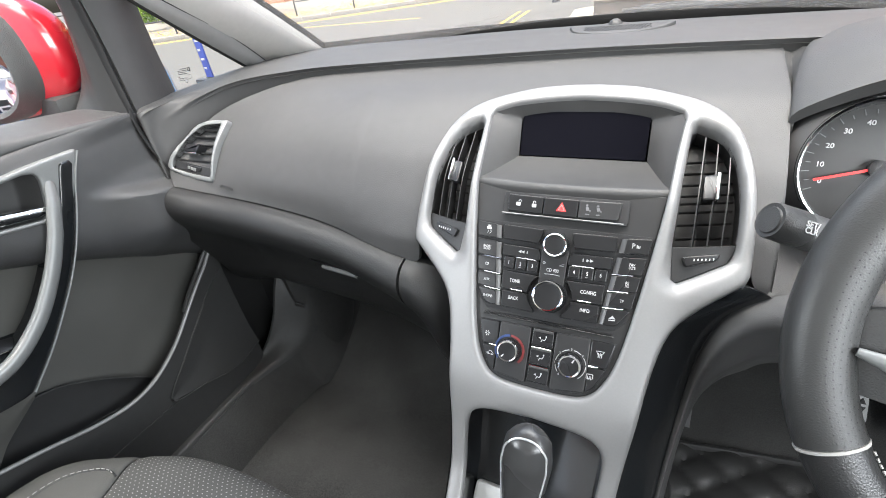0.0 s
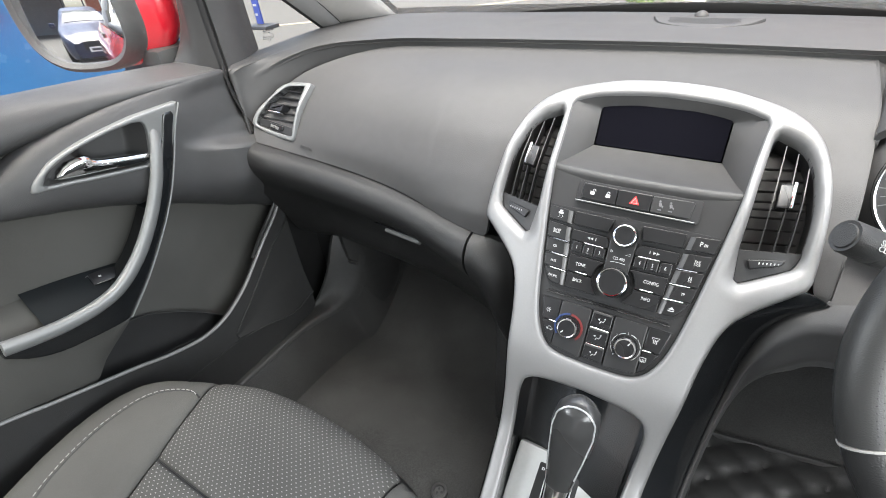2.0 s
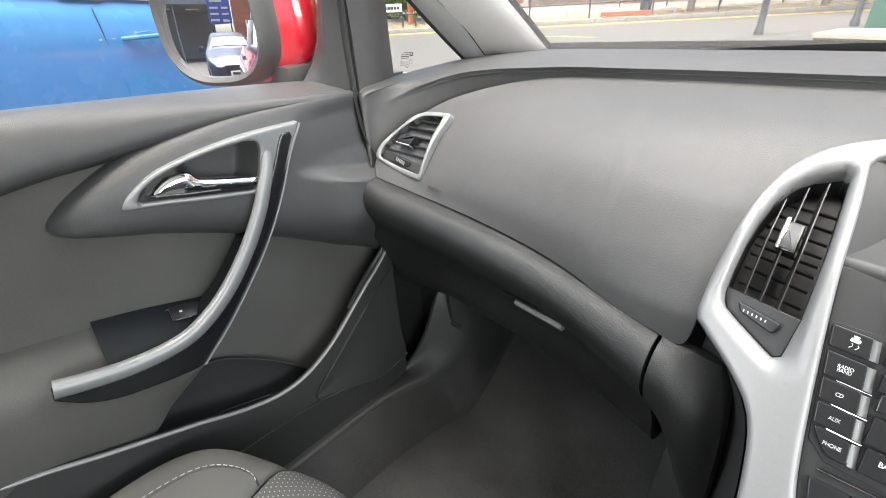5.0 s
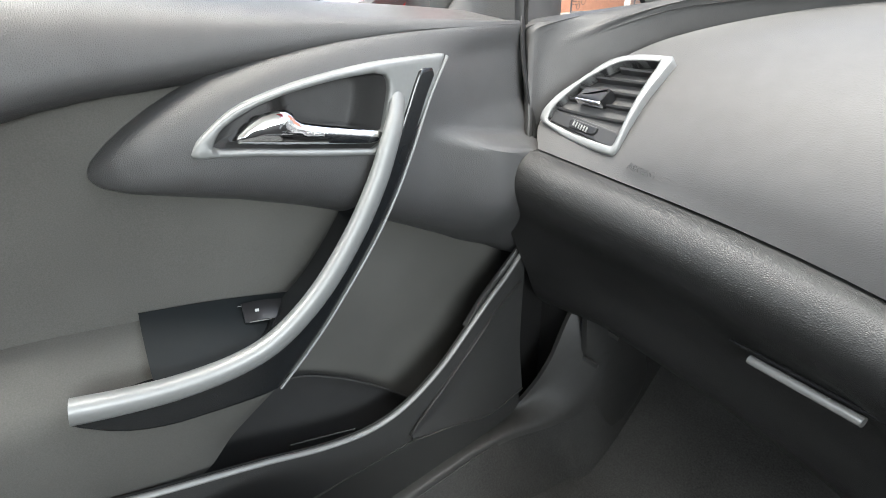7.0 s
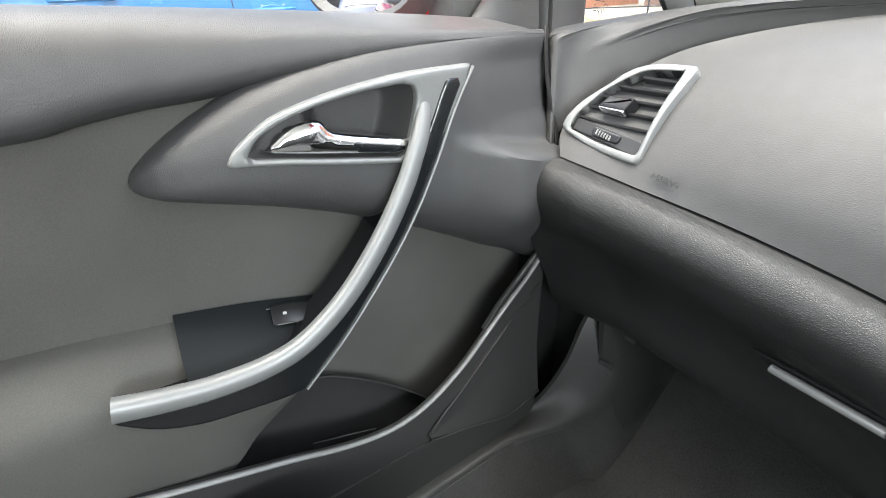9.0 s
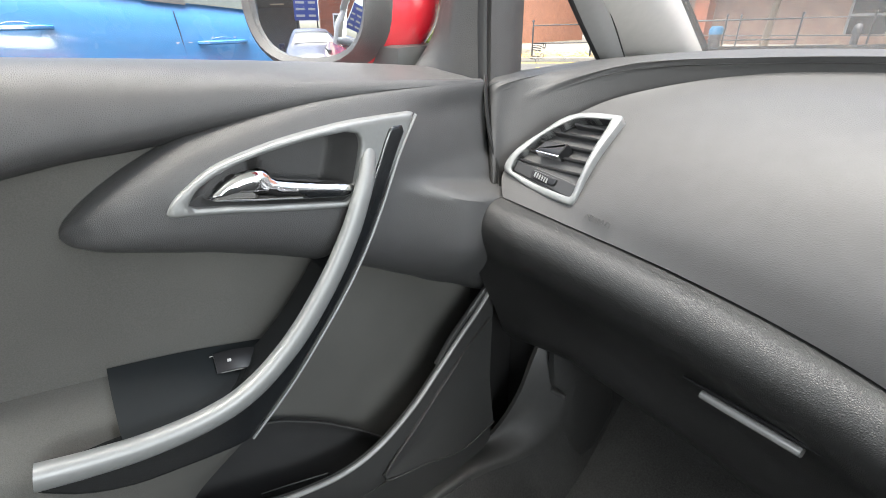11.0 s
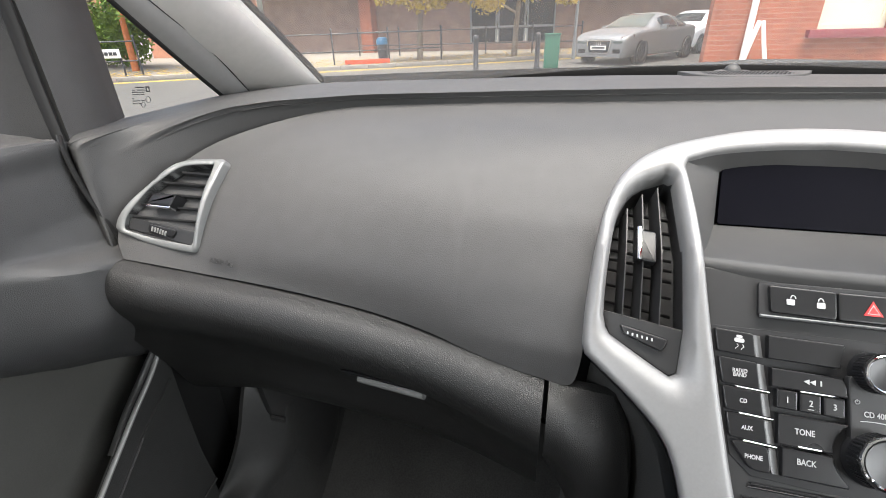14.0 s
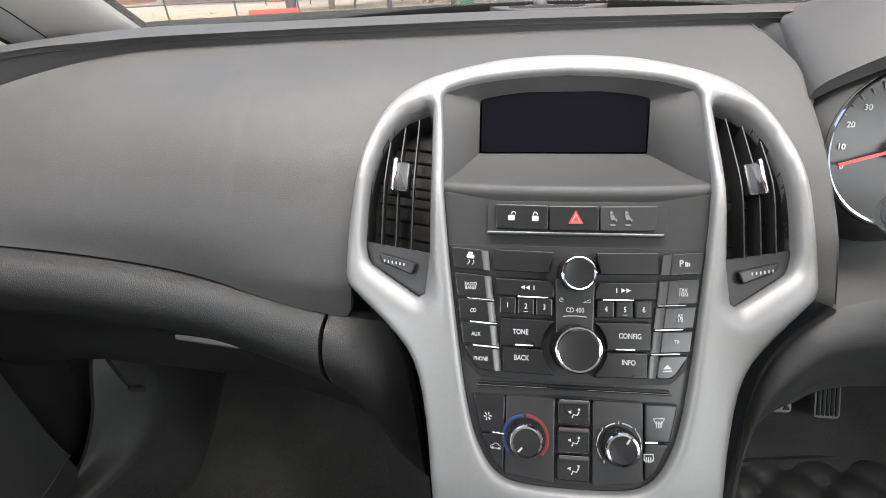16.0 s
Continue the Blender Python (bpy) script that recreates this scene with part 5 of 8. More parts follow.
part("sill_roll", grid_mesh(patch([[(-0.800, y, zs - 0.02), (-0.794, y, zs), (-0.775, y, zs + 0.003), (-0.752 + max(0, y - 0.2) * 0.12, y, zs - 0.006), (-0.738 + max(0, y - 0.2) * 0.14, y, (zs + zc) / 2), (-0.736 + max(0, y - 0.2) * 0.12, y, zc), (-0.752, y, zc - 0.012)] for y, zs, zc in SILL], 60, 24), 0.006, (-1, 0, 0)), DOOR_PLASTIC, door, "grey padded window sill roll")
PAD_TOP = [(0.064, 0.977), (0.0655, 0.982), (0.070, 0.988), (0.082, 0.998), (0.100, 1.010), (0.121, 1.022), (0.142, 1.032), (0.166, 1.041), (0.202, 1.048), (0.238, 1.053), (0.277, 1.057), (0.318, 1.059), (0.363, 1.060), (0.412, 1.060), (0.463, 1.058), (0.492, 1.050)]
PAD_LOW = [(0.064, 0.977), (0.0655, 0.972), (0.070, 0.967), (0.085, 0.959), (0.120, 0.947), (0.164, 0.932), (0.215, 0.911), (0.255, 0.892), (0.322, 0.856), (0.386, 0.819), (0.432, 0.785), (0.468, 0.756), (0.492, 0.742)]


HB_OUT = [tuple(p) for p in cr([(0.134, 0.988), (0.140, 0.997), (0.151, 1.0055), (0.176, 1.0195), (0.222, 1.0305), (0.280, 1.0375), (0.320, 1.0390), (0.362, 1.0388)], 26)] + [(0.352, 1.018), (0.332, 0.985), (0.312, 0.955), (0.289, 0.958), (0.232, 0.968), (0.181, 0.9785), (0.148, 0.9835), (0.139, 0.9842), (0.1345, 0.9860)]
HB_IN = [tuple(p) for p in cr([(0.150, 0.9915), (0.1545, 0.9985), (0.162, 1.0055), (0.183, 1.0155), (0.209, 1.0225), (0.250, 1.0285), (0.288, 1.0305)], 20)] + [tuple(p) for p in cr([(0.299, 1.0275), (0.302, 1.018), (0.295, 0.993), (0.287, 0.969)], 8)] + [(0.279, 0.9655), (0.234, 0.9740), (0.183, 0.9840), (0.155, 0.9888)]
HB_WELL = np.array(HB_IN).mean(0) + (np.array(HB_IN) - np.array(HB_IN).mean(0)) * np.array((1.035, 1.06))


def pad_column(y):
    """The door pad at one place along the door: rounded over, swelling into a ledge towards the dashboard."""
    zt, zb = np.interp(y, *zip(*PAD_TOP)), np.interp(y, *zip(*PAD_LOW))
    xt = np.interp(y, (0.064, 0.10, 0.142, 0.166, 0.20, 0.30, 0.38, 0.463, 0.492), (-0.760, -0.756, -0.749, -0.744, -0.738, -0.724, -0.712, -0.700, -0.712))
    xm = np.interp(y, (0.064, 0.072, 0.085, 0.105, 0.14, 0.20, 0.30, 0.40, 0.463, 0.492), (-0.759, -0.748, -0.738, -0.729, -0.720, -0.712, -0.703, -0.694, -0.692, -0.712))
    xb = np.interp(y, (0.064, 0.30, 0.492), (-0.760, -0.762, -0.766))
    swell = soft_step(0.335, 0.42, y)
    col = []
    for v in np.linspace(0, 1, 72):
        v = v * v * (3 - 2 * v) * 0.35 + v * 0.65
        z = zt + (zb - zt) * v
        x = xt + (xb - xt) * v
        x += (xm - x) * (1 - abs(2 * v - 1) ** 3.4) ** 0.62
        zl = np.interp(y, (0.28, 0.47), (0.985, 0.932))
        ledge = 0.033 * swell * (1 - soft_step(zl - 0.008, zl + 0.012, z)) * soft_step(0.80, 0.89, z)
        shift = soft_step(0.40, 0.463, y) * (0.020 * (1 - soft_step(0.93, 0.99, z)))
        if inside(np.array([[y, z]]), HB_WELL)[0]:
            x -= 0.085
        col.append((x + ledge - 0.006 * swell * soft_step(0.95, 0.985, z) * (1 - soft_step(1.03, 1.058, z)), y + shift, z))
    return col


pad_y_places = [0.064 + 0.06 * (i / 22) ** 2 for i in range(22)] + list(np.linspace(0.126, 0.492, 92))
part("upper_pad", grid_mesh([pad_column(y) for y in pad_y_places], 0.008, (-1, 0, 0)), DOOR_PLASTIC, door, "dark grey grained upper door pad")

# triangular sail that carries the mirror
part("mirror_sail", grid_mesh(patch([
    [(-0.710, 0.478, 1.050), (-0.712, 0.479, 1.12), (-0.707, 0.477, 1.18), (-0.695, 0.467, 1.25), (-0.65, 0.435, 1.40)],
    [(-0.742, 0.455, 1.056), (-0.742, 0.462, 1.12), (-0.737, 0.464, 1.18), (-0.722, 0.457, 1.25), (-0.67, 0.422, 1.40)],
    [(-0.765, 0.445, 1.060), (-0.764, 0.464, 1.12), (-0.759, 0.472, 1.18), (-0.744, 0.468, 1.25), (-0.68, 0.43, 1.40)],
    [(-0.792, 0.425, 1.058), (-0.786, 0.466, 1.11), (-0.780, 0.482, 1.18), (-0.765, 0.480, 1.25), (-0.70, 0.44, 1.40)]], 16, 24), 0.012, (-0.5, 0.5, 0)), PLASTIC_LOW, door, "dark plastic mirror sail")

# handle bowl with silver frame
def pad_map(y, z, h):
    return Vector((np.interp(y, (0.10, 0.2, 0.3, 0.4), (-0.724, -0.709, -0.700, -0.694)) + h, y, z))
part("handle_frame", pillow(HB_OUT, [HB_IN], pad_map, 0.003, 0.0025, 0.006, 0.014), SATIN, door, "satin silver handle surround", sharp=85)
bowl = [(y, z) for y, z in HB_IN]
cen = np.mean(bowl, axis=0)
part("handle_bowl", grid_mesh([[pad_map(*(np.array(p) + (cen - np.array(p)) * f), -0.004 - (0.012 + 0.030 * soft_step(0.200, 0.225, p[0] + (cen[0] - p[0]) * f)) * math.sin(min(1.0, f * 5.0) * math.pi / 2)) for f in np.linspace(0, 1, 26) ** 1.7] for p in dense(bowl, 0.004).tolist() + bowl[:1]]), PLASTIC, door, "dark bowl behind the handle")
def lever_map(y, z, h):
    return pad_map(y, z, h - 0.002 - 0.05 * max(0, 0.20 - y))


LEVER = [tuple(p) for p in cr([(0.1640, 0.9930), (0.1770, 1.0035), (0.1920, 1.0105), (0.2080, 1.0115), (0.2145, 1.0075), (0.2180, 1.0020), (0.2270, 0.9972), (0.2580, 0.9890), (0.2935, 0.9805)], 40)] + [(0.2940, 0.9760), (0.2880, 0.9702), (0.2780, 0.9694), (0.2450, 0.9755), (0.2050, 0.9830), (0.1700, 0.9895)]
lever = part("handle_lever", pillow(LEVER, [], lever_map, 0.0055, 0.011, 0.003, 0.010), CHROME, door, "polished chrome release lever")
# black piece laid on the chrome as its reflection of the dark cabin
part("lever_insert", pillow([(0.2330, 0.9895), (0.2580, 0.9835), (0.2885, 0.9760), (0.2850, 0.9722), (0.2760, 0.9715), (0.2400, 0.9785)], [], lambda y, z, h: lever_map(y, z, h + 0.0036), 0.0012, 0.002, 0.004, 0.006), GLOSS, lever, "glossy black piece for the dark reflection in the lever")

# pull bar and its black backing
BAR = [(-0.712, 0.323, 1.034), (-0.7015, 0.312, 1.012), (-0.6925, 0.301, 0.990), (-0.688, 0.2885, 0.9685), (-0.687, 0.2715, 0.9375), (-0.687, 0.2415, 0.8945), (-0.687, 0.1990, 0.849), (-0.687, 0.1535, 0.8185), (-0.688, 0.1140, 0.8085), (-0.689, 0.0675, 0.8105), (-0.690, 0.0280, 0.8190), (-0.692, -0.0030, 0.8275)]
part("pull_bar", sweep(cr(BAR, 56), [0.012, 0.0175, 0.019, 0.0200, 0.0205, 0.021, 0.021], [0.006, 0.013, 0.016, 0.017, 0.018, 0.018, 0.018], up=(1, 0, 0), n=18, power=0.85), SATIN, door, "satin silver curved pull bar")
EDGE = [(0.362, 1.037), (0.340, 1.002), (0.318, 0.958), (0.293, 0.915), (0.263, 0.874), (0.226, 0.832), (0.187, 0.792), (0.142, 0.752)]
LOWE = [(0.142, 0.750), (0.108, 0.755), (0.079, 0.761), (0.047, 0.769), (0.017, 0.785), (-0.008, 0.810)]
bar_yz = [(p[1], p[2]) for p in cr(BAR, 30)]
def beside(pts, off):
    q = np.array(pts)
    t = np.gradient(q, axis=0)
    t /= np.linalg.norm(t, axis=1)[:, None]
    return [tuple(p) for p in q + np.c_[-t[:, 1], t[:, 0]] * off]


bar_yz = [q for q in beside(bar_yz, 0.010) if q[1] < 0.990]
back_loop = [(0.3175, 1.000), (0.3245, 1.0150), (0.3310, 1.0270), (0.3345, 1.0295), (0.3490, 1.0300)] + [tuple(p) for p in cr([(0.3515, 1.0250)] + [(y - 0.0016, z) for y, z in EDGE[1:]], 26)] + [tuple(p) for p in cr(LOWE, 14)][1:] + bar_yz[::-1]
part("pull_backing", pillow(back_loop, [], lambda y, z, h: Vector((np.interp(z, (0.72, 0.80, 0.95, 1.04), (-0.702, -0.698, -0.698, -0.696)) + h, y, z)), 0.003, 0.004, 0.010, 0.05), GLOSS, door, "glossy black panel behind the pull bar")
part("pull_edge", sweep(cr([(np.interp(z, (0.72, 0.80, 0.95, 1.04), (-0.699, -0.695, -0.695, -0.693)), y + 0.001, z) for y, z in EDGE], 30), 0.003, 0.004, up=(1, 0, 0), n=6), SATIN, door, "thin silver edging")

# armrest with window switch
part("armrest", grid_mesh(patch([
    [(-0.772, -0.62, 0.885), (-0.745, -0.62, 0.880), (-0.715, -0.62, 0.850), (-0.710, -0.62, 0.80), (-0.715, -0.62, 0.73), (-0.735, -0.62, 0.66)],
    [(-0.770, -0.20, 0.872), (-0.742, -0.20, 0.866), (-0.712, -0.20, 0.835), (-0.706, -0.20, 0.79), (-0.712, -0.20, 0.73), (-0.730, -0.20, 0.67)],
    [(-0.769, -0.04, 0.858), (-0.740, -0.04, 0.850), (-0.712, -0.03, 0.822), (-0.706, -0.03, 0.785), (-0.712, -0.03, 0.73), (-0.726, -0.03, 0.685)],
    [(-0.768, 0.050, 0.842), (-0.742, 0.050, 0.826), (-0.722, 0.045, 0.800), (-0.712, 0.045, 0.765), (-0.716, 0.045, 0.72), (-0.728, 0.045, 0.663)],
    [(-0.768, 0.110, 0.832), (-0.746, 0.110, 0.812), (-0.730, 0.105, 0.785), (-0.718, 0.100, 0.750), (-0.722, 0.095, 0.72), (-0.734, 0.090, 0.690)],
    [(-0.768, 0.200, 0.815), (-0.762, 0.190, 0.790), (-0.750, 0.165, 0.760), (-0.730, 0.150, 0.735), (-0.730, 0.145, 0.728), (-0.734, 0.143, 0.722)]], 60, 30), 0.02, (-1, 0, 0)), CLOTH_DOOR, door, "grey cloth armrest")
part("switch_panel", grid_mesh(patch([
    [(-0.764, 0.056, 0.849), (-0.740, 0.053, 0.835), (-0.712, 0.050, 0.813), (-0.700, 0.050, 0.800)],
    [(-0.764, 0.120, 0.834), (-0.740, 0.118, 0.822), (-0.712, 0.115, 0.803), (-0.700, 0.115, 0.790)],
    [(-0.764, 0.200, 0.810), (-0.740, 0.188, 0.803), (-0.712, 0.165, 0.793), (-0.700, 0.150, 0.783)]], 14, 10), 0.004, (-0.5, 0, -1)), SWITCH_BLACK, door, "black window switch panel")
switch = part("window_switch", sweep(cr([(-0.7420, 0.136, 0.822), (-0.7400, 0.156, 0.819), (-0.7380, 0.182, 0.810)], 10), 0.022, 0.003, up=(0.55, 0.18, 0.8), power=0.55), BUTTON, door, "black window switch")
part("switch_edge", sweep([(-0.7500, 0.134, 0.8270), (-0.7480, 0.180, 0.8160)], 0.0010, 0.0010, n=5), RIM_GREY, switch)
part("switch_edge", sweep([(-0.7310, 0.138, 0.8170), (-0.7300, 0.158, 0.8120)], 0.0010, 0.0010, n=5), RIM_GREY, switch)
part("switch_mark", box(-0.0018, 0.0018, -0.0015, 0.0015, 0.0032, 0.0036, m=axes((-0.7400, 0.148, 0.8200), (0.1, 0.95, -0.25), (-0.8, 0.1, 0.55))), PRINT, switch, "white window symbol")

# map pocket
RIM = [(-0.712, 0.500, 0.782), (-0.710, 0.466, 0.751), (-0.709, 0.428, 0.722), (-0.708, 0.387, 0.688), (-0.708, 0.341, 0.650), (-0.708, 0.284, 0.620), (-0.708, 0.230, 0.613), (-0.708, 0.170, 0.628), (-0.709, 0.110, 0.653), (-0.710, 0.056, 0.673), (-0.711, 0.000, 0.694), (-0.714, -0.074, 0.722), (-0.722, -0.2, 0.75), (-0.724, -0.6, 0.76)]
rim_c = cr(RIM, 70)
part("pocket_rim", sweep(rim_c, 0.0062, 0.007, up=(1, 0, 0), n=10), RIM_GREY, door, "worn satin rim of the door pocket")
part("pocket_flange", sweep(cr([(-0.716, 0.492, 0.778), (-0.718, 0.458, 0.748), (-0.718, 0.424, 0.722), (-0.714, 0.388, 0.694)], 16), [0.012, 0.011, 0.008, 0.003], 0.008, up=(1, 0, 0), n=10, power=0.7), PLASTIC_LOW, door, "grey moulded upper end of the pocket rim")
part("pocket_wall", grid_mesh([[(x - f * 0.03 * (1 - f), y + 0.004 * f, z + (0.36 - z) * f) for f in np.linspace(0, 1, 14)] for x, y, z in rim_c], 0.008, (-1, 0, 0)), PLASTIC_LOW, door, "black plastic lower door panel")
part("pocket_liner", grid_mesh(patch([
    [(-0.764, -0.10, 0.730), (-0.772, -0.10, 0.66), (-0.776, -0.10, 0.56)],
    [(-0.764, 0.100, 0.716), (-0.772, 0.100, 0.66), (-0.776, 0.100, 0.56)],
    [(-0.764, 0.171, 0.698), (-0.772, 0.171, 0.65), (-0.776, 0.171, 0.55)],
    [(-0.764, 0.206, 0.676), (-0.772, 0.206, 0.64), (-0.776, 0.206, 0.54)],
    [(-0.764, 0.241, 0.647), (-0.772, 0.241, 0.62), (-0.776, 0.241, 0.53)],
    [(-0.764, 0.280, 0.607), (-0.772, 0.280, 0.59), (-0.776, 0.280, 0.52)],
    [(-0.764, 0.330, 0.548), (-0.772, 0.330, 0.54), (-0.776, 0.330, 0.50)]], 24, 8), 0.004, (-1, 0, 0)), RUBBER, door, "black plastic pocket lining")
part("pocket_line", sweep(cr([(-0.762, 0.100, 0.717), (-0.762, 0.171, 0.699), (-0.762, 0.206, 0.677), (-0.762, 0.241, 0.648), (-0.762, 0.280, 0.608), (-0.762, 0.325, 0.555)], 24), 0.0022, 0.0022, n=6), SILL_GREY, door, "thin pale edge of the pocket lining")
part("bottle_ledge", sweep(cr([(-0.748, 0.140, 0.607), (-0.738, 0.175, 0.604), (-0.726, 0.215, 0.600)], 10), 0.004, 0.030, up=(0.3, 0, 1), n=8), PLASTIC_LOW, door, "low divider inside the pocket")
part("pocket_floor", grid_mesh(patch([
    [(-0.795, -0.60, 0.56), (-0.715, -0.60, 0.56)],
    [(-0.795, 0.10, 0.545), (-0.712, 0.10, 0.55)],
    [(-0.795, 0.30, 0.53), (-0.712, 0.30, 0.54)]], 12, 4), 0.006), PLASTIC_LOW, door)
part("speaker_grille", grid_mesh(patch([
    [(-0.7075, 0.285, 0.560), (-0.7095, 0.285, 0.556), (-0.7075, 0.286, 0.552)],
    [(-0.7085, 0.350, 0.617), (-0.7135, 0.352, 0.57), (-0.7085, 0.355, 0.526)],
    [(-0.7085, 0.426, 0.683), (-0.7145, 0.428, 0.60), (-0.7085, 0.430, 0.498)],
    [(-0.7085, 0.490, 0.725), (-0.7145, 0.495, 0.62), (-0.7085, 0.500, 0.509)]], 20, 12), 0.004, (-1, 0, 0)), PLASTIC_LOW, door, "black mesh loudspeaker grille")
part("grille_edge", sweep(cr([(-0.707, 0.500, 0.509), (-0.707, 0.430, 0.498), (-0.707, 0.355, 0.526), (-0.7065, 0.285, 0.556), (-0.707, 0.350, 0.617), (-0.707, 0.426, 0.683)], 40), 0.003, 0.003, n=6), PLASTIC_LOW, door)
structure("window_3", grid_mesh(patch([
    [(-0.770, -0.62, 1.09), (-0.735, -0.64, 1.25), (-0.675, -0.66, 1.41)],
    [(-0.795, 0.0, 1.075), (-0.762, 0.0, 1.25), (-0.70, -0.02, 1.41)],
    [(-0.805, 0.46, 1.04), (-0.775, 0.43, 1.20), (-0.70, 0.40, 1.40)]], 12, 8)), GLASS, "clear side window of the passenger door", "side window").visible_shadow = False
structure("trim", sweep([(-0.803, -0.62, 1.110), (-0.803, 0.0, 1.092), (-0.803, 0.30, 1.066), (-0.80, 0.47, 1.052)], 0.008, 0.02), SEAL, "black rubber window seal", "window seal")

part("edge_seal", sweep(cr([(-0.704, 0.470, 1.062), (-0.700, 0.466, 1.050), (-0.696, 0.465, 1.022), (-0.692, 0.467, 0.995), (-0.686, 0.474, 0.960), (-0.680, 0.474, 0.930)], 24), 0.004, 0.008, up=(0.5, -1, 0), n=8), SEAL, door, "black gap between door and dashboard")

# sill and kick panel
structure("sill_trim", grid_mesh(patch([
    [(-0.732, -0.60, 0.43), (-0.722, -0.60, 0.447), (-0.701, -0.60, 0.450), (-0.695, -0.60, 0.438)],
    [(-0.732, 0.20, 0.43), (-0.722, 0.20, 0.447), (-0.701, 0.20, 0.450), (-0.695, 0.20, 0.438)],
    [(-0.730, 0.43, 0.43), (-0.720, 0.43, 0.447), (-0.698, 0.42, 0.450), (-0.691, 0.42, 0.438)],
    [(-0.715, 0.51, 0.47), (-0.705, 0.52, 0.465), (-0.672, 0.525, 0.452), (-0.662, 0.53, 0.436)],
    [(-0.705, 0.56, 0.53), (-0.690, 0.575, 0.52), (-0.656, 0.592, 0.475), (-0.645, 0.602, 0.448)],
    [(-0.706, 0.60, 0.60), (-0.692, 0.612, 0.595), (-0.660, 0.632, 0.565), (-0.648, 0.642, 0.535)],
    [(-0.710, 0.65, 0.655), (-0.702, 0.665, 0.650), (-0.684, 0.690, 0.625), (-0.672, 0.700, 0.600)]], 60, 16), 0.008, (-1, 0, -0.3)), SILL_GREY, "scuffed grey plastic sill trim", "sill trim")
structure("sill_carpet", grid_mesh(patch([
    [(-0.696, -0.60, 0.443), (-0.672, -0.60, 0.38), (-0.650, -0.60, 0.32)],
    [(-0.692, 0.42, 0.442), (-0.665, 0.43, 0.38), (-0.640, 0.43, 0.32)],
    [(-0.650, 0.60, 0.45), (-0.635, 0.60, 0.38), (-0.61, 0.60, 0.32)],
    [(-0.640, 0.98, 0.60), (-0.63, 0.98, 0.50), (-0.61, 0.98, 0.32)]], 30, 8), 0.01, (-1, 0, 0)), CARPET, "black carpet on the side of the footwell", "carpet")
structure("kick_panel", grid_mesh(patch([
    [(-0.672, 0.60, 0.80), (-0.672, 0.60, 0.66), (-0.655, 0.62, 0.33)],
    [(-0.655, 0.66, 0.80), (-0.655, 0.66, 0.60), (-0.62, 0.66, 0.33)],
    [(-0.655, 0.98, 0.80), (-0.655, 0.98, 0.60), (-0.62, 0.98, 0.33)]], 8, 12), 0.01, (-1, 0, 0)), SILL_GREY, "black plastic kick panel in the footwell", "kick panel")

# ---- passenger seat ----
seat = thing("passenger_seat", (-0.42, -0.15, 0.34), "grey cloth passenger seat with dotted centre and stitched bolster", "car seat")
SEAT_EDGE = [(-0.649, -0.55), (-0.652, -0.30), (-0.660, -0.14), (-0.672, -0.098), (-0.685, -0.055), (-0.695, 0.0), (-0.692, 0.052), (-0.676, 0.094), (-0.643, 0.125), (-0.592, 0.149), (-0.546, 0.168), (-0.490, 0.188), (-0.430, 0.197), (-0.374, 0.200), (-0.304, 0.197), (-0.241, 0.188), (-0.186, 0.177), (-0.160, 0.163), (-0.146, 0.132), (-0.144, 0.06), (-0.154, -0.20), (-0.160, -0.55)]
SEAM_L = [(-0.552, 0.160), (-0.538, 0.118), (-0.524, 0.068), (-0.508, 0.0235), (-0.499, -0.008), (-0.489, -0.037), (-0.472, -0.12), (-0.462, -0.25), (-0.455, -0.55)]
SEAM_R = [(-0.188, 0.170), (-0.190, 0.145), (-0.194, 0.10), (-0.206, 0.0235), (-0.222, -0.12), (-0.232, -0.25), (-0.236, -0.55)]
STITCH_LINE = [(-0.584, -0.30), (-0.586, -0.20), (-0.592, -0.114), (-0.607, -0.069), (-0.619, -0.026), (-0.627, 0.019), (-0.625, 0.061), (-0.612, 0.089), (-0.585, 0.110), (-0.560, 0.119), (-0.540, 0.117)]
seat_edge = cr(SEAT_EDGE, 64)
seat_loop = np.vstack([seat_edge, seat_edge[:1]])[:-1]


def seat_top(x, y, h=0.0):
    """The cushion's upper surface, rounded over along its outline."""
    d = min(0.048, float(gap_to(np.array([[x, y]]), [seat_loop])[0]))
    q = 1 - d / 0.048
    side = math.exp(-((x + 0.625) / 0.05) ** 2) * (1 - soft_step(-0.05, 0.10, y))
    z = 0.662 + 0.010 * side - 0.048 * (1 - math.sqrt(max(0.0, 1 - q * q)))
    return Vector((x, y, z + h))


def upto(curve, y0, y1, n=24):
    """The part of a seam between two places along the seat."""
    c = cr(curve, 80)
    return [tuple(p) for p in np.array([(np.interp(-y, -c[:, 1], c[:, 0]), y) for y in np.linspace(y0, y1, n)])]


front_i = int(np.argmin(np.hypot(*(seat_edge - np.array(SEAM_L[0])).T)))
front_j = int(np.argmin(np.hypot(*(seat_edge - np.array(SEAM_R[0])).T)))
left_loop = [tuple(q) for q in seat_edge[:front_i]] + [(x - 0.0015, y) for x, y in upto(SEAM_L, 0.158, -0.548, 40)]
right_loop = [(x + 0.0015, y) for x, y in upto(SEAM_R, -0.548, 0.166, 40)] + [tuple(q) for q in seat_edge[front_j + 1:]]
front_loop = [(x + 0.0015, y) for x, y in upto(SEAM_L, 0.0250, 0.158, 14)] + [tuple(q) for q in seat_edge[front_i + 1:front_j]] + [(x - 0.0015, y) for x, y in upto(SEAM_R, 0.166, 0.0250, 14)]
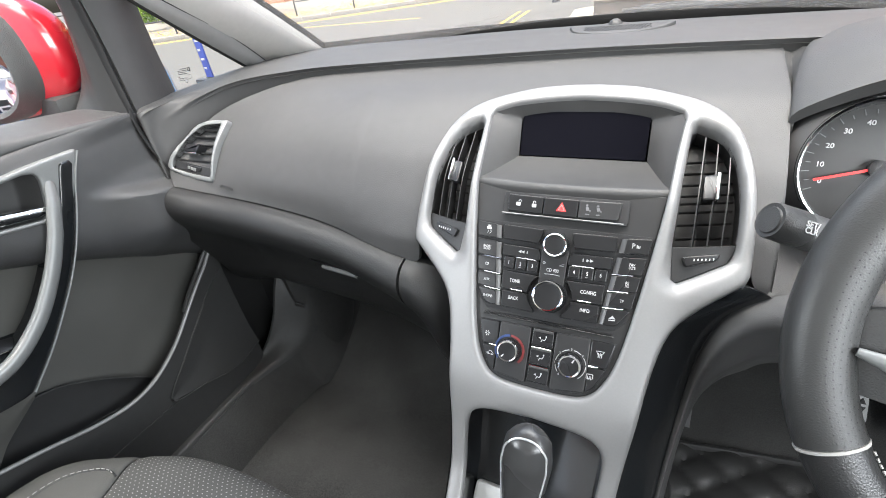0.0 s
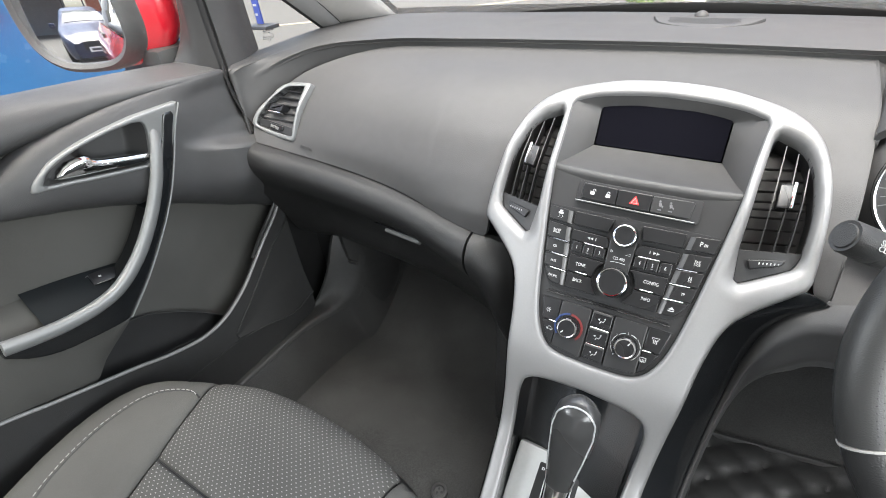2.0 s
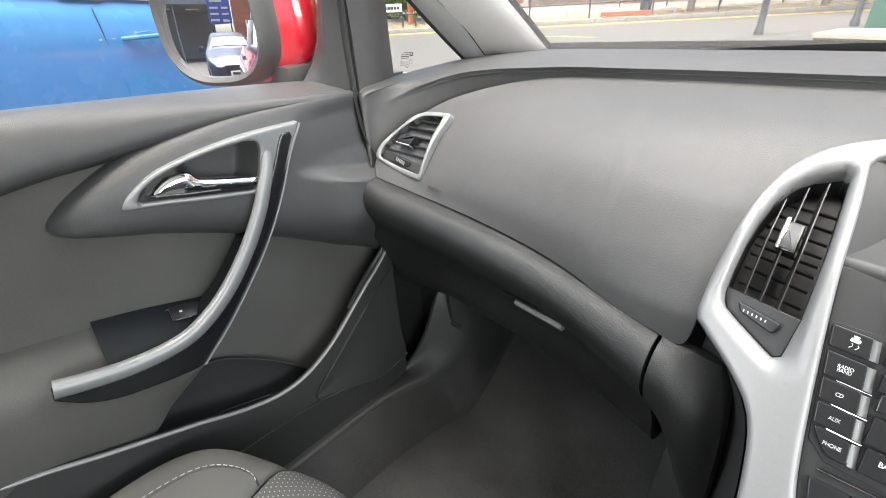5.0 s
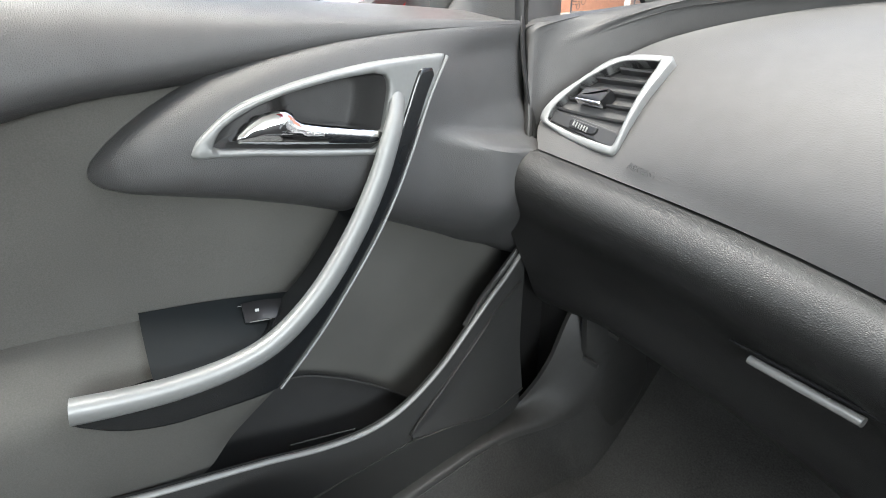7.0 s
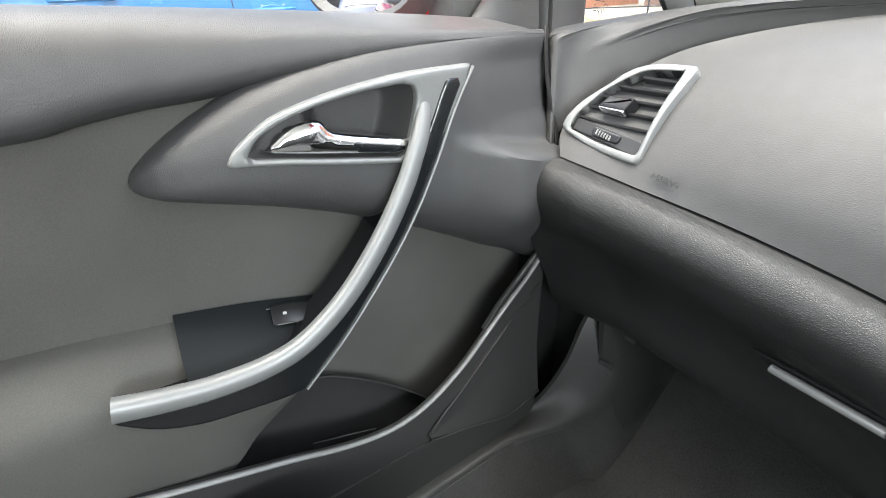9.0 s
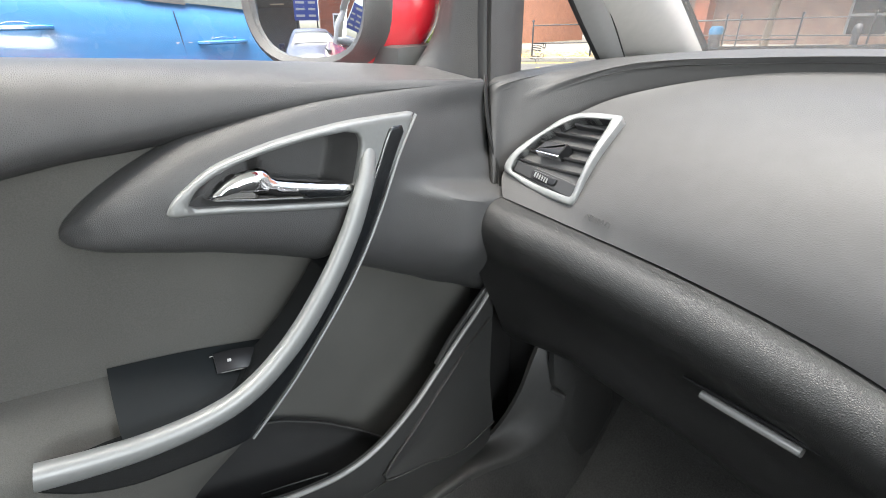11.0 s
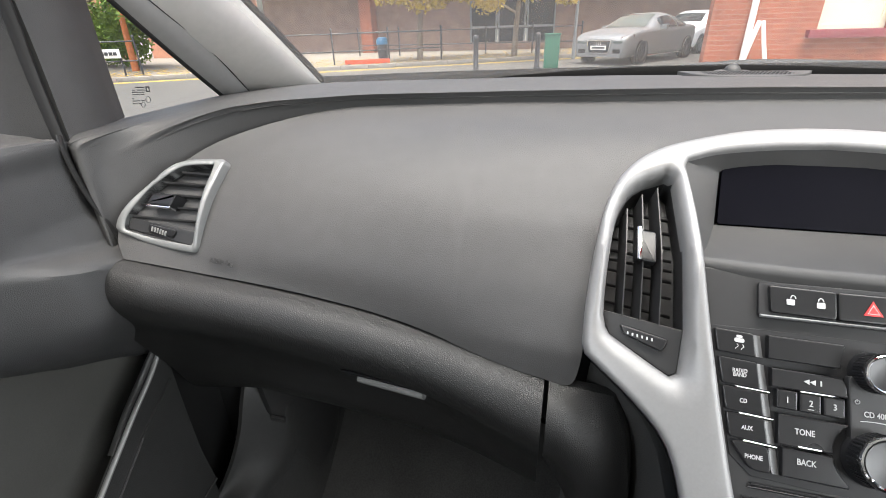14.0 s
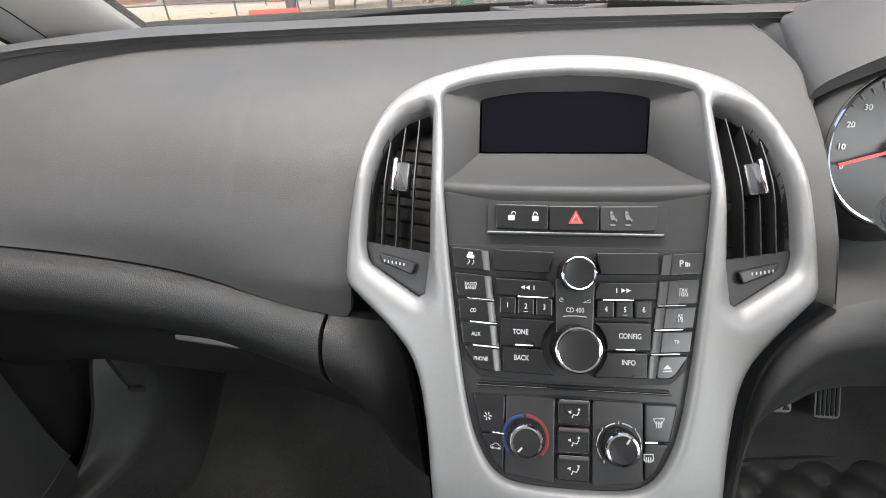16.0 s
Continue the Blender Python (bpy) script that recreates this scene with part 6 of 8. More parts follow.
centre_loop = [(x + 0.0015, y) for x, y in upto(SEAM_L, -0.548, 0.0220, 30)] + [(x - 0.0015, y) for x, y in upto(SEAM_R, 0.0220, -0.548, 30)]
part("bolster", pillow(left_loop, [], seat_top, 0.006, 0.012, 0.011, 0.004), CLOTH_PLAIN, seat, "plain grey cloth side bolster")
part("bolster", pillow(right_loop, [], seat_top, 0.006, 0.012, 0.011, 0.004), CLOTH_PLAIN, seat, "plain grey cloth side bolster")
part("cushion_front", pillow(front_loop, [], seat_top, 0.006, 0.012, 0.011, 0.004), CLOTH_SEAT, seat, "dotted grey cloth front of the cushion")
part("cushion_centre", pillow(centre_loop, [], seat_top, 0.006, 0.012, 0.012, 0.004), CLOTH_SEAT, seat, "dotted grey cloth centre of the cushion")
part("cushion_side", grid_mesh([[(x, y, 0.618), (x, y, 0.600), (x - (x + 0.42) * 0.02, y - max(0, y) * 0.04, 0.55), (x - (x + 0.42) * 0.08, y - max(0, y) * 0.16, 0.46)] for x, y in seat_edge], 0.02, (0, 0, -1)), CLOTH_PLAIN, seat, "plain grey cloth side of the cushion")
part("under_cloth", pillow([tuple(q) for q in seat_edge], [], lambda x, y, h: seat_top(x, y, h - 0.004), 0.001, 0.004, 0.02, 0.002), SEAL, seat, "dark lining in the seams")
# stitches on the outer bolster
run = cr(STITCH_LINE, 400)
gone = np.concatenate([[0], np.cumsum(np.hypot(*np.diff(run, axis=0).T))])
for i in range(int(gone[-1] / 0.0088)):
    a, b = [seat_top(np.interp(q, gone, run[:, 0]), np.interp(q, gone, run[:, 1]), 0.0072) for q in (i * 0.0088, i * 0.0088 + 0.0056)]
    part("stitch", sweep([a, b], 0.0014, 0.0012, n=5), STITCH, seat)
# dark strip drawn for the shade in the seam groove
part("piping", sweep([seat_top(x + 0.0035, y, 0.0052) for x, y in run[::6]], 0.003, 0.0026, n=6), SEAL, seat, "dark line for the shaded seam groove beside the stitching")
part("base", box(-0.66, -0.20, -0.55, 0.10, 0.34, 0.56, 0.02), PLASTIC_LOW, seat, "black plastic seat base")
part("backrest", grid_mesh(patch([
    [(-0.67, -0.50, 0.60), (-0.69, -0.62, 0.9), (-0.66, -0.78, 1.20)],
    [(-0.52, -0.56, 0.60), (-0.54, -0.70, 0.9), (-0.52, -0.80, 1.22)],
    [(-0.32, -0.56, 0.60), (-0.30, -0.70, 0.9), (-0.32, -0.80, 1.22)],
    [(-0.18, -0.50, 0.60), (-0.16, -0.62, 0.9), (-0.18, -0.78, 1.20)]], 16, 16), 0.10, (0, -1, 0)), CLOTH_PLAIN, seat, "grey cloth backrest")

structure("door_jamb", box(-0.86, -0.782, 0.475, 0.62, 0.20, 1.035), SEAL, "black door jamb and hinge pillar", "door jamb")
structure("door_jamb", box(-0.80, -0.665, 0.62, 0.99, 0.20, 1.035), SEAL, "black inner wing panel", "inner panel")

# ---- side air vent ----
VL, VB, VT = Vector((-0.674, 0.470, 0.960)), Vector((-0.578, 0.463, 0.941)), Vector((-0.570, 0.536, 1.026))
VN = (VB - VL).cross(VT - VL).normalized()
if VN.y > 0:
    VN = -VN


def sv(a, b, h=0.0):
    """A place on the side vent: along its lower edge, up its inner edge, out."""
    bulge = 0.010 * math.sin(math.pi * min(1, max(0, b))) * (1 - 0.3 * a)
    bulge += 0.008 * soft_step(0.45, 1.0, a) * (1 - soft_step(0.15, 0.6, b))
    return VB + (VL - VB) * a + (VT - VB) * b + VN * (h + bulge)


def sv_map(a, b, h):
    return sv(a / 0.1, b / 0.1, h)


SV_OUT = [(0.1 * a, 0.1 * b) for a, b in [tuple(p) for p in cr([(0.965, 0.01), (0.965, 0.10), (0.868, 0.336), (0.760, 0.515), (0.630, 0.718), (0.520, 0.825), (0.325, 0.920), (0.00, 1.005)], 28)] + [(-0.035, 0.985), (-0.045, 0.79), (-0.040, 0.54), (-0.045, 0.296), (-0.060, 0.10), (-0.050, 0.05), (-0.010, 0.025), (0.077, 0.010), (0.356, -0.018), (0.624, -0.030), (0.883, -0.018), (0.94, -0.012)]]
SV_IN = [(0.1 * a, 0.1 * b) for a, b in [tuple(p) for p in cr([(0.852, 0.055), (0.855, 0.142), (0.795, 0.305), (0.722, 0.470), (0.580, 0.650), (0.450, 0.780), (0.275, 0.850), (0.085, 0.902)], 22)] + [(0.066, 0.816), (0.046, 0.572), (0.025, 0.335), (0.010, 0.150), (0.020, 0.112), (0.059, 0.098), (0.418, 0.058), (0.777, 0.036), (0.83, 0.036)]]
svent = thing("air_vent", (-0.62, 0.48, 0.96), "silver-framed side air vent with black slats in dashboard", "air vent")
part("frame", pillow([tuple(np.array(q) + (np.array((0.045, 0.045)) - np.array(q)) * 0.035) for q in SV_OUT], [SV_IN], sv_map, 0.0018, 0.0026, 0.005, 0.012), SATIN, svent, "satin silver frame", sharp=85)
part("backing", plate(SV_IN, sv_map, -0.040, -0.034, 0.0005), DARK, svent)
part("vent_wall", grid_mesh([[sv_map(a, b, h) for h in (0.0, -0.012, -0.035)] for a, b in SV_IN + SV_IN[:1]]), FACE, svent)
for b, a1 in ((0.335, 0.80), (0.455, 0.75), (0.575, 0.69), (0.70, 0.60), (0.82, 0.42)):
    part("slat", grid_mesh([[sv(a, b - 0.184 * (a - 0.05), -0.003 - 0.022 * q) for q in (0, 0.35, 1)] for a in np.linspace(0.03, a1 + 0.03, 8)], 0.0022, (0, 0, -1)), SLAT, svent)
part("lower_panel", plate([(0.1 * a, 0.1 * b) for a, b in [(0.03, 0.10), (0.035, 0.235), (0.84, 0.165), (0.85, 0.14), (0.84, 0.05)]], sv_map, -0.012, -0.004, 0.001), FACE, svent)
part("thumbwheel", plate([(0.1 * a, 0.1 * b) for a, b in quad((0.25, 0.19), (0.61, 0.16), (0.59, 0.075), (0.27, 0.115), 0.03)], sv_map, -0.006, 0.0005, 0.001), BUTTON, svent)
for i in range(6):
    part("tick", plate([(0.1 * a, 0.1 * b) for a, b in rrect(0.36 + i * 0.034, 0.374 + i * 0.034, 0.105, 0.150, 0.002, 1)], sv_map, 0.0003, 0.0024, 0.0001), RIM_GREY, svent)
part("knob", plate([(0.1 * a, 0.1 * b) for a, b in quad((0.30, 0.51), (0.60, 0.445), (0.65, 0.315), (0.34, 0.37), 0.03)], sv_map, -0.012, 0.006, 0.002), BUTTON, svent)
part("knob_tip", plate([(0.1 * a, 0.1 * b) for a, b in quad((0.345, 0.375), (0.635, 0.325), (0.64, 0.305), (0.35, 0.352), 0.006)], sv_map, -0.004, 0.0055, 0.0008), CHROME, svent, "chrome knob edge")
AB = axes((-0.541, 0.4607, 0.9400), (0.95, -0.02, -0.10), (-0.03, 0.35, 0.90))
lettering("lettering", "AIRBAG", 0.0082, AB, PLASTIC_LOW, dash, 0.0004, "embossed safety lettering")

# ---- dashboard top ----
spk = thing("speaker_grille", (0.03, 0.80, 1.08), "grey perforated speaker grille on the dashboard top", "speaker grille")
def spk_map(x, y, h):
    return Vector((x, y, 1.0815 + h))
SPK = [tuple(p) for p in cr([(-0.075, 0.845), (-0.055, 0.800), (0.0, 0.775), (0.055, 0.800), (0.082, 0.845)], 24)]
part("grille", plate(SPK, spk_map, -0.004, 0.0006, 0.001), PLASTIC_TOP, spk)
holes = []
for i in range(24):
    for j in range(8):
        x, y = -0.050 + i * 0.0045 + (j % 2) * 0.0022, 0.800 + j * 0.0052
        if y < 0.845 and abs(x) < 0.05 - max(0, 0.81 - y):
            holes.append(box(x - 0.0011, x + 0.0011, y - 0.0011, y + 0.0011, 1.0818, 1.0826))
part("perforation", join(*holes), DARK, spk)
sensor = thing("light_sensor", (-0.006, 0.857, 1.078), "small pale dome light sensor on the dashboard top", "sensor")
part("base", lathe([(0.022, 0), (0.021, 0.002), (0.012, 0.003)], pose(-0.006, 0.857, 1.079)), PLASTIC_TOP, sensor)
part("dome", lathe([(0.0105, 0.002), (0.0105, 0.006), (0.008, 0.0105), (0.004, 0.0128), (0, 0.0135)], pose(-0.006, 0.857, 1.076), 20), SILL_GREY, sensor, "translucent dome")
structure("windscreen_frame", sweep(cr([(-0.67, 0.958, 1.050), (-0.36, 0.985, 1.056), (0.0, 1.000, 1.060), (0.36, 0.985, 1.062), (0.67, 0.958, 1.058)], 40), 0.010, 0.034), BORDER, "black printed lower border of the windscreen", "windscreen border")
structure("cowl", grid_mesh(patch([[(-0.72, 1.02, 1.01), (-0.74, 1.10, 1.025), (-0.76, 1.22, 1.00)], [(0.0, 1.06, 1.035), (0.0, 1.16, 1.050), (0.0, 1.30, 1.02)], [(0.72, 1.02, 1.03), (0.74, 1.10, 1.055), (0.76, 1.22, 1.02)]], 24, 8), 0.01), PLASTIC_LOW, "grey plastic cowl below the windscreen outside", "cowl")
wiper = thing("windscreen_wiper", (0.03, 1.12, 1.07), "black windscreen wiper resting on the cowl", "wiper")
part("arm", sweep(cr([(0.02, 1.13, 1.064), (0.10, 1.11, 1.071), (0.30, 1.08, 1.068), (0.62, 1.03, 1.060)], 16), 0.014, 0.009), SEAL, wiper)
part("blade", sweep(cr([(-0.02, 1.10, 1.064), (0.20, 1.085, 1.066), (0.60, 1.01, 1.060)], 12), 0.008, 0.014), RUBBER, wiper)
part("cap", lathe([(0.026, 0), (0.026, 0.010), (0.018, 0.016), (0, 0.017)], pose(0.03, 1.12, 1.054)), PLASTIC_LOW, wiper)

# ---- driver's side ----
hood = thing("instrument_hood", (0.36, 0.60, 1.05), "dark grey padded hood over the instruments", "instrument hood")
part("brow", grid_mesh(patch([
    [(0.199, 0.557, 1.034), (0.203, 0.600, 1.052), (0.210, 0.640, 1.065), (0.220, 0.680, 1.073)],
    [(0.205, 0.554, 1.042), (0.210, 0.600, 1.061), (0.217, 0.645, 1.074), (0.228, 0.692, 1.078)],
    [(0.222, 0.550, 1.054), (0.227, 0.600, 1.074), (0.234, 0.655, 1.085), (0.246, 0.715, 1.081)],
    [(0.250, 0.545, 1.069), (0.254, 0.600, 1.090), (0.260, 0.660, 1.097), (0.270, 0.745, 1.083)],
    [(0.300, 0.537, 1.088), (0.302, 0.590, 1.107), (0.305, 0.660, 1.106), (0.31, 0.780, 1.084)],
    [(0.38, 0.530, 1.100), (0.38, 0.575, 1.118), (0.38, 0.660, 1.120), (0.38, 0.795, 1.087)],
    [(0.48, 0.540, 1.088), (0.48, 0.580, 1.104), (0.48, 0.660, 1.108), (0.48, 0.780, 1.085)],
    [(0.56, 0.575, 1.040), (0.56, 0.600, 1.055), (0.56, 0.640, 1.062), (0.56, 0.700, 1.066)]], 50, 20), 0.014, (0, 0.3, -1)), PLASTIC_TOP, hood)
EDGE_IN = [(0.206, 0.572, 0.90), (0.206, 0.572, 0.94), (0.205, 0.570, 0.975), (0.203, 0.566, 1.000), (0.201, 0.560, 1.028), (0.205, 0.602, 1.048), (0.212, 0.642, 1.062), (0.221, 0.682, 1.071)]
part("side_wall", grid_mesh(patch([[(0.1978, pad_y(0.19, z) + 0.001, z), (0.1992, pad_y(0.19, z) + 0.008, z - 0.001), tuple(Vector((0.1995, pad_y(0.19, z) + 0.010, z)).lerp(Vector(e), 0.6) + Vector((0.001, 0.022, -0.002))), e] for z, e in zip((0.90, 0.94, 0.975, 1.000, 1.024, 1.048, 1.064, 1.072), EDGE_IN)], 40, 18), 0.003, (1, 0.3, 0)), PLASTIC_LOW, hood, "grey side of the hood beside the pad")
clus = thing("instrument_cluster", (0.36, 0.56, 0.93), "instrument cluster with chrome ringed speedometer, needle at zero", "instrument cluster")
GN = Vector((-0.05, -0.93, 0.36)).normalized()


def gauge(cx, label, numbers):
    c = Vector((cx, 0.532, 0.993))
    m = axes(c, (1, 0, 0), GN.cross(Vector((1, 0, 0))))
    r = 0.064
    gg = part("dial", lathe([(r * 0.94, -0.018), (r * 0.5, -0.018), (0, -0.018)], m, 48), FACE, clus, label)
    part("chrome_ring", lathe([(r * 0.97, -0.004), (r * 1.0, 0.0005), (r * 1.022, 0.0010), (r * 1.036, -0.001)], m, 64), CHROME, gg, "chrome ring")
    part("tube", lathe([(r * 1.06, -0.002), (r * 0.97, -0.004), (r * 0.94, -0.018)], m, 48), GLOSS, gg)
    part("outer_cone", lathe([(r * 1.036, -0.001), (r * 1.065, -0.004), (r * 1.18, -0.012), (r * 1.30, -0.030)], m, 48), PLASTIC, gg)
    for text, a in numbers:
        p = m @ Matrix.Translation((0.044 * math.cos(radians(a)), 0.044 * math.sin(radians(a)), -0.0172))
        lettering("numeral", text, 0.0070, p, PRINT, gg)
    for i in range(26):
        a = radians(205 - i * 9.6)
        part("tick", box(0.052, 0.0585 if i % 2 == 0 else 0.056, -0.0004, 0.0004, -0.0176, -0.0170, m=m @ Matrix.Rotation(a, 4, "Z")), PRINT_DIM, gg)
    part("needle", box(0.0, 0.050, -0.0012, 0.0012, -0.012, -0.0105, m=m @ Matrix.Rotation(radians(196), 4, "Z")), RED_MARK, gg, "red needle")
    part("hub", lathe([(0.008, -0.016), (0.008, -0.008), (0, -0.007)], m, 20), BUTTON, gg)


gauge(0.277, "dark grey round speedometer dial", [("0", 200), ("10", 178), ("20", 153), ("30", 129), ("40", 105), ("50", 81), ("60", 57), ("70", 33)])
gauge(0.462, "dark round rev counter dial", [("1", 190), ("2", 150), ("3", 120), ("4", 80)])
part("panel", grid_mesh(patch([[(0.19, 0.58, 0.88), (0.19, 0.60, 1.04)], [(0.36, 0.60, 0.88), (0.36, 0.62, 1.08)], [(0.55, 0.58, 0.88), (0.55, 0.60, 1.04)]], 12, 8), 0.01, (0, 1, 0)), DARK, clus, "black cluster panel")

stalk = thing("indicator_stalk", (0.24, 0.41, 0.99), "black indicator stalk with printed cruise buttons", "indicator stalk")
sa, sb = Vector((0.171, 0.396, 1.004)), Vector((0.300, 0.450, 0.940))
d = (sb - sa).normalized()
sm = Matrix.Translation(sa) @ d.to_track_quat("Z", "Y").to_matrix().to_4x4()
part("tip", lathe([(0, -0.0005), (0.0105, -0.0005), (0.0112, 0.001), (0.0140, 0.0005), (0.0150, 0.003), (0.0152, 0.028), (0.0146, 0.029)], sm, 32), PLASTIC_LOW, stalk, "ribbed end button")
part("sleeve", lathe([(0.0144, 0.029), (0.0150, 0.030), (0.0146, 0.060), (0.011, 0.075), (0.010, 0.13)], sm, 32), PLASTIC_LOW, stalk)
sn = d.cross(Vector((0, 0.5, 0.8))).normalized()
sm2 = axes(sa + d * 0.024 + sn * 0.0158, d, (0, 0.5, 0.8))
lettering("lettering", "SET/\nCLR", 0.0066, sm2, PRINT, stalk, 0.0002)
for sgn in (1, -1):
    part("arrow", prism([(0.046 - 0.0035, 0.003 * sgn), (0.046 + 0.0035, 0.003 * sgn), (0.046, 0.007 * sgn)], axes(sa + sn * 0.0155, d, (0, 0.5, 0.8)), 0.0004), PRINT, stalk)

wheel = thing("steering_wheel", (0.356, 0.315, 1.0), "black leather steering wheel with perforated grips", "steering wheel")
WN = Vector((0, -0.857, 0.515)).normalized()
WM = axes((0.376, 0.3145, 0.964), (1, 0, 0), WN.cross(Vector((1, 0, 0))))


def rim_at(a, r=0.175):
    return WM @ Vector((r * math.cos(radians(a)), r * math.sin(radians(a)), 0))


PERF = material("perforated_leather", (0.030, 0.030, 0.029), 0.44, vary=0.10, bump=0.3, bump_scale=520, kind="leather")
part("grip", sweep([rim_at(a) for a in np.linspace(118, 204.5, 40)], 0.043, 0.034, up=WN, n=16), PERF, wheel, "perforated black leather grip")
part("grip", sweep([rim_at(a) for a in np.linspace(62, -24.5, 40)], 0.043, 0.034, up=WN, n=16), PERF, wheel, "perforated black leather grip")
part("rim_bottom", sweep([rim_at(a) for a in np.linspace(205.5, 334.5, 50)], 0.042, 0.033, up=WN, n=16), LEATHER, wheel, "smooth black leather rim")
part("rim_top", sweep([rim_at(a) for a in np.linspace(63, 117, 24)], 0.042, 0.033, up=WN, n=16), LEATHER, wheel, "smooth black leather rim")
for a in (205.0, -25.0, 62.5, 117.5):
    part("seam_ring", sweep([rim_at(a - 0.35), rim_at(a + 0.35)], 0.0442, 0.0352, up=WN, n=20), STITCH, wheel)
pin = []
for i in range(46):
    for j in range(9):
        a, b = 120 + i * 1.84 + (j % 2) * 0.92, radians(2 + j * 11)
        rad = WM @ Vector((math.cos(radians(a)), math.sin(radians(a)), 0)) - WM.translation
        n = (rad * -math.cos(b) + WN * math.sin(b))
        q = rim_at(a) - rad * 0 + (-rad * math.cos(b)) * 0.0216 + WN * math.sin(b) * 0.0171
        pin.append(lathe([(0.0006, 0), (0, 0.0002)], Matrix.Translation(q) @ n.to_track_quat("Z", "Y").to_matrix().to_4x4(), 5))
part("perforation", join(*pin), DARK, wheel)
for i in range(30):
    a = 207 + i * 1.6
    rad = (WM @ Vector((math.cos(radians(a)), math.sin(radians(a)), 0)) - WM.translation)
    p0 = rim_at(a) - rad * 0.0200 + WN * 0.007
    p1 = rim_at(a + 0.9) - rad * 0.0200 + WN * 0.007
    part("stitch", sweep([p0, p1], 0.002, 0.0018, n=5), STITCH, wheel)
part("spoke", grid_mesh([[WM @ Vector(p) for p in row] for row in ([(-0.164, 0.020, 0.004), (-0.164, -0.002, 0.004), (-0.160, -0.035, 0.0)], [(-0.12, 0.028, 0.016), (-0.12, 0.0, 0.018), (-0.12, -0.040, 0.012)], [(-0.07, 0.040, 0.030), (-0.07, 0.0, 0.034), (-0.07, -0.045, 0.028)])], 0.014, -WN), PLASTIC_LOW, wheel, "black left spoke")
part("spoke_trim", sweep(cr([WM @ Vector(p) for p in ((-0.158, -0.006, 0.012), (-0.12, -0.016, 0.024), (-0.07, -0.030, 0.038), (-0.04, -0.07, 0.038))], 16), [0.006, 0.020, 0.026, 0.018], 0.008, up=WN, n=10), SATIN, wheel, "silver spoke trim")
part("spoke", grid_mesh([[WM @ Vector(p) for p in row] for row in ([(0.164, 0.020, 0.004), (0.164, -0.002, 0.004), (0.160, -0.035, 0.0)], [(0.12, 0.028, 0.016), (0.12, 0.0, 0.018), (0.12, -0.040, 0.012)], [(0.07, 0.040, 0.030), (0.07, 0.0, 0.034), (0.07, -0.045, 0.028)])], 0.014, -WN), PLASTIC_LOW, wheel, "black right spoke")
part("hub", lathe([(0.082, 0.0), (0.080, 0.025), (0.070, 0.040), (0.04, 0.046), (0, 0.048)], WM, 40), PLASTIC, wheel, "dark airbag cover")
part("column", sweep([WM @ Vector((0, 0, 0.0)), WM @ Vector((0, 0, -0.06)), WM @ Vector((0, 0, -0.20))], 0.10, 0.09, up=(1, 0, 0), n=18), PLASTIC_LOW, wheel, "black column shroud")

# pedals
brake = thing("brake_pedal", (0.443, 0.74, 0.33), "silver brake pedal with rubber triangle grips", "pedal")
def pedal_plate(c, w, h, tilt):
    return axes(c, (1, 0.0, 0.0), (0, -math.sin(radians(tilt)) * -1, math.cos(radians(tilt))))
pm = pedal_plate((0.443, 0.742, 0.455), 0.06, 0.06, 35)
part("pad", prism(rrect(-0.029, 0.029, -0.026, 0.026, 0.008), pm, 0.008), PEDAL, brake, "bare metal pad")
for i in range(4):
    for j in range(3):
        x, y = -0.0198 + i * 0.0132, -0.0155 + j * 0.0155
        s = 1 if (i + j) % 2 else -1
        part("rubber_grip", prism([(x - 0.0052, y - 0.0052 * s), (x + 0.0052, y - 0.0052 * s), (x, y + 0.0052 * s)], pm @ Matrix.Translation((0, 0, 0.008)), 0.003), RUBBER, brake)
part("lever", sweep([pm @ Vector((0, 0, -0.001)), (0.443, 0.80, 0.58), (0.443, 0.82, 0.76)], 0.012, 0.02, up=(1, 0, 0)), IRON, brake)
accel = thing("accelerator_pedal", (0.53, 0.74, 0.33), "silver accelerator pedal with black rubber ribs", "pedal")
am = pedal_plate((0.530, 0.742, 0.464), 0.05, 0.09, 30)
part("pad", prism(rrect(-0.021, 0.021, -0.039, 0.039, 0.007), am, 0.006), PEDAL, accel, "bare metal pad")
for i in range(5):
    part("rubber_rib", prism(rrect(-0.0175 + i * 0.0075, -0.0135 + i * 0.0075, -0.034, 0.034, 0.0015, 2), am @ Matrix.Translation((0, 0, 0.006)), 0.003), RUBBER, accel)
part("lever", sweep([am @ Vector((0, 0.02, -0.001)), (0.530, 0.81, 0.58), (0.530, 0.83, 0.76)], 0.012, 0.016, up=(1, 0, 0)), IRON, accel)
rest = thing("foot_rest", (0.165, 0.62, 0.40), "small silver foot rest plate beside the tunnel", "foot rest")
part("plate", grid_mesh(patch([[(0.163, 0.60, 0.47), (0.163, 0.63, 0.52), (0.163, 0.66, 0.57)], [(0.200, 0.62, 0.44), (0.200, 0.65, 0.49), (0.200, 0.68, 0.54)]], 6, 8), 0.008, (0, 1, -0.5)), PEDAL, rest)

mat = thing("floor_mat", (0.40, 0.35, 0.335), "black quilted driver's floor mat with raised edge", "floor mat")
def mat_z(x, y):
    a, b = (x * 0.8 + y) / 0.075, (x * 0.8 - y) / 0.075
    return 0.346 + 0.014 * (abs(math.sin(math.pi * a)) * abs(math.sin(math.pi * b))) ** 0.4 + 0.004 * noise.noise(Vector((x * 9, y * 9, 0)))
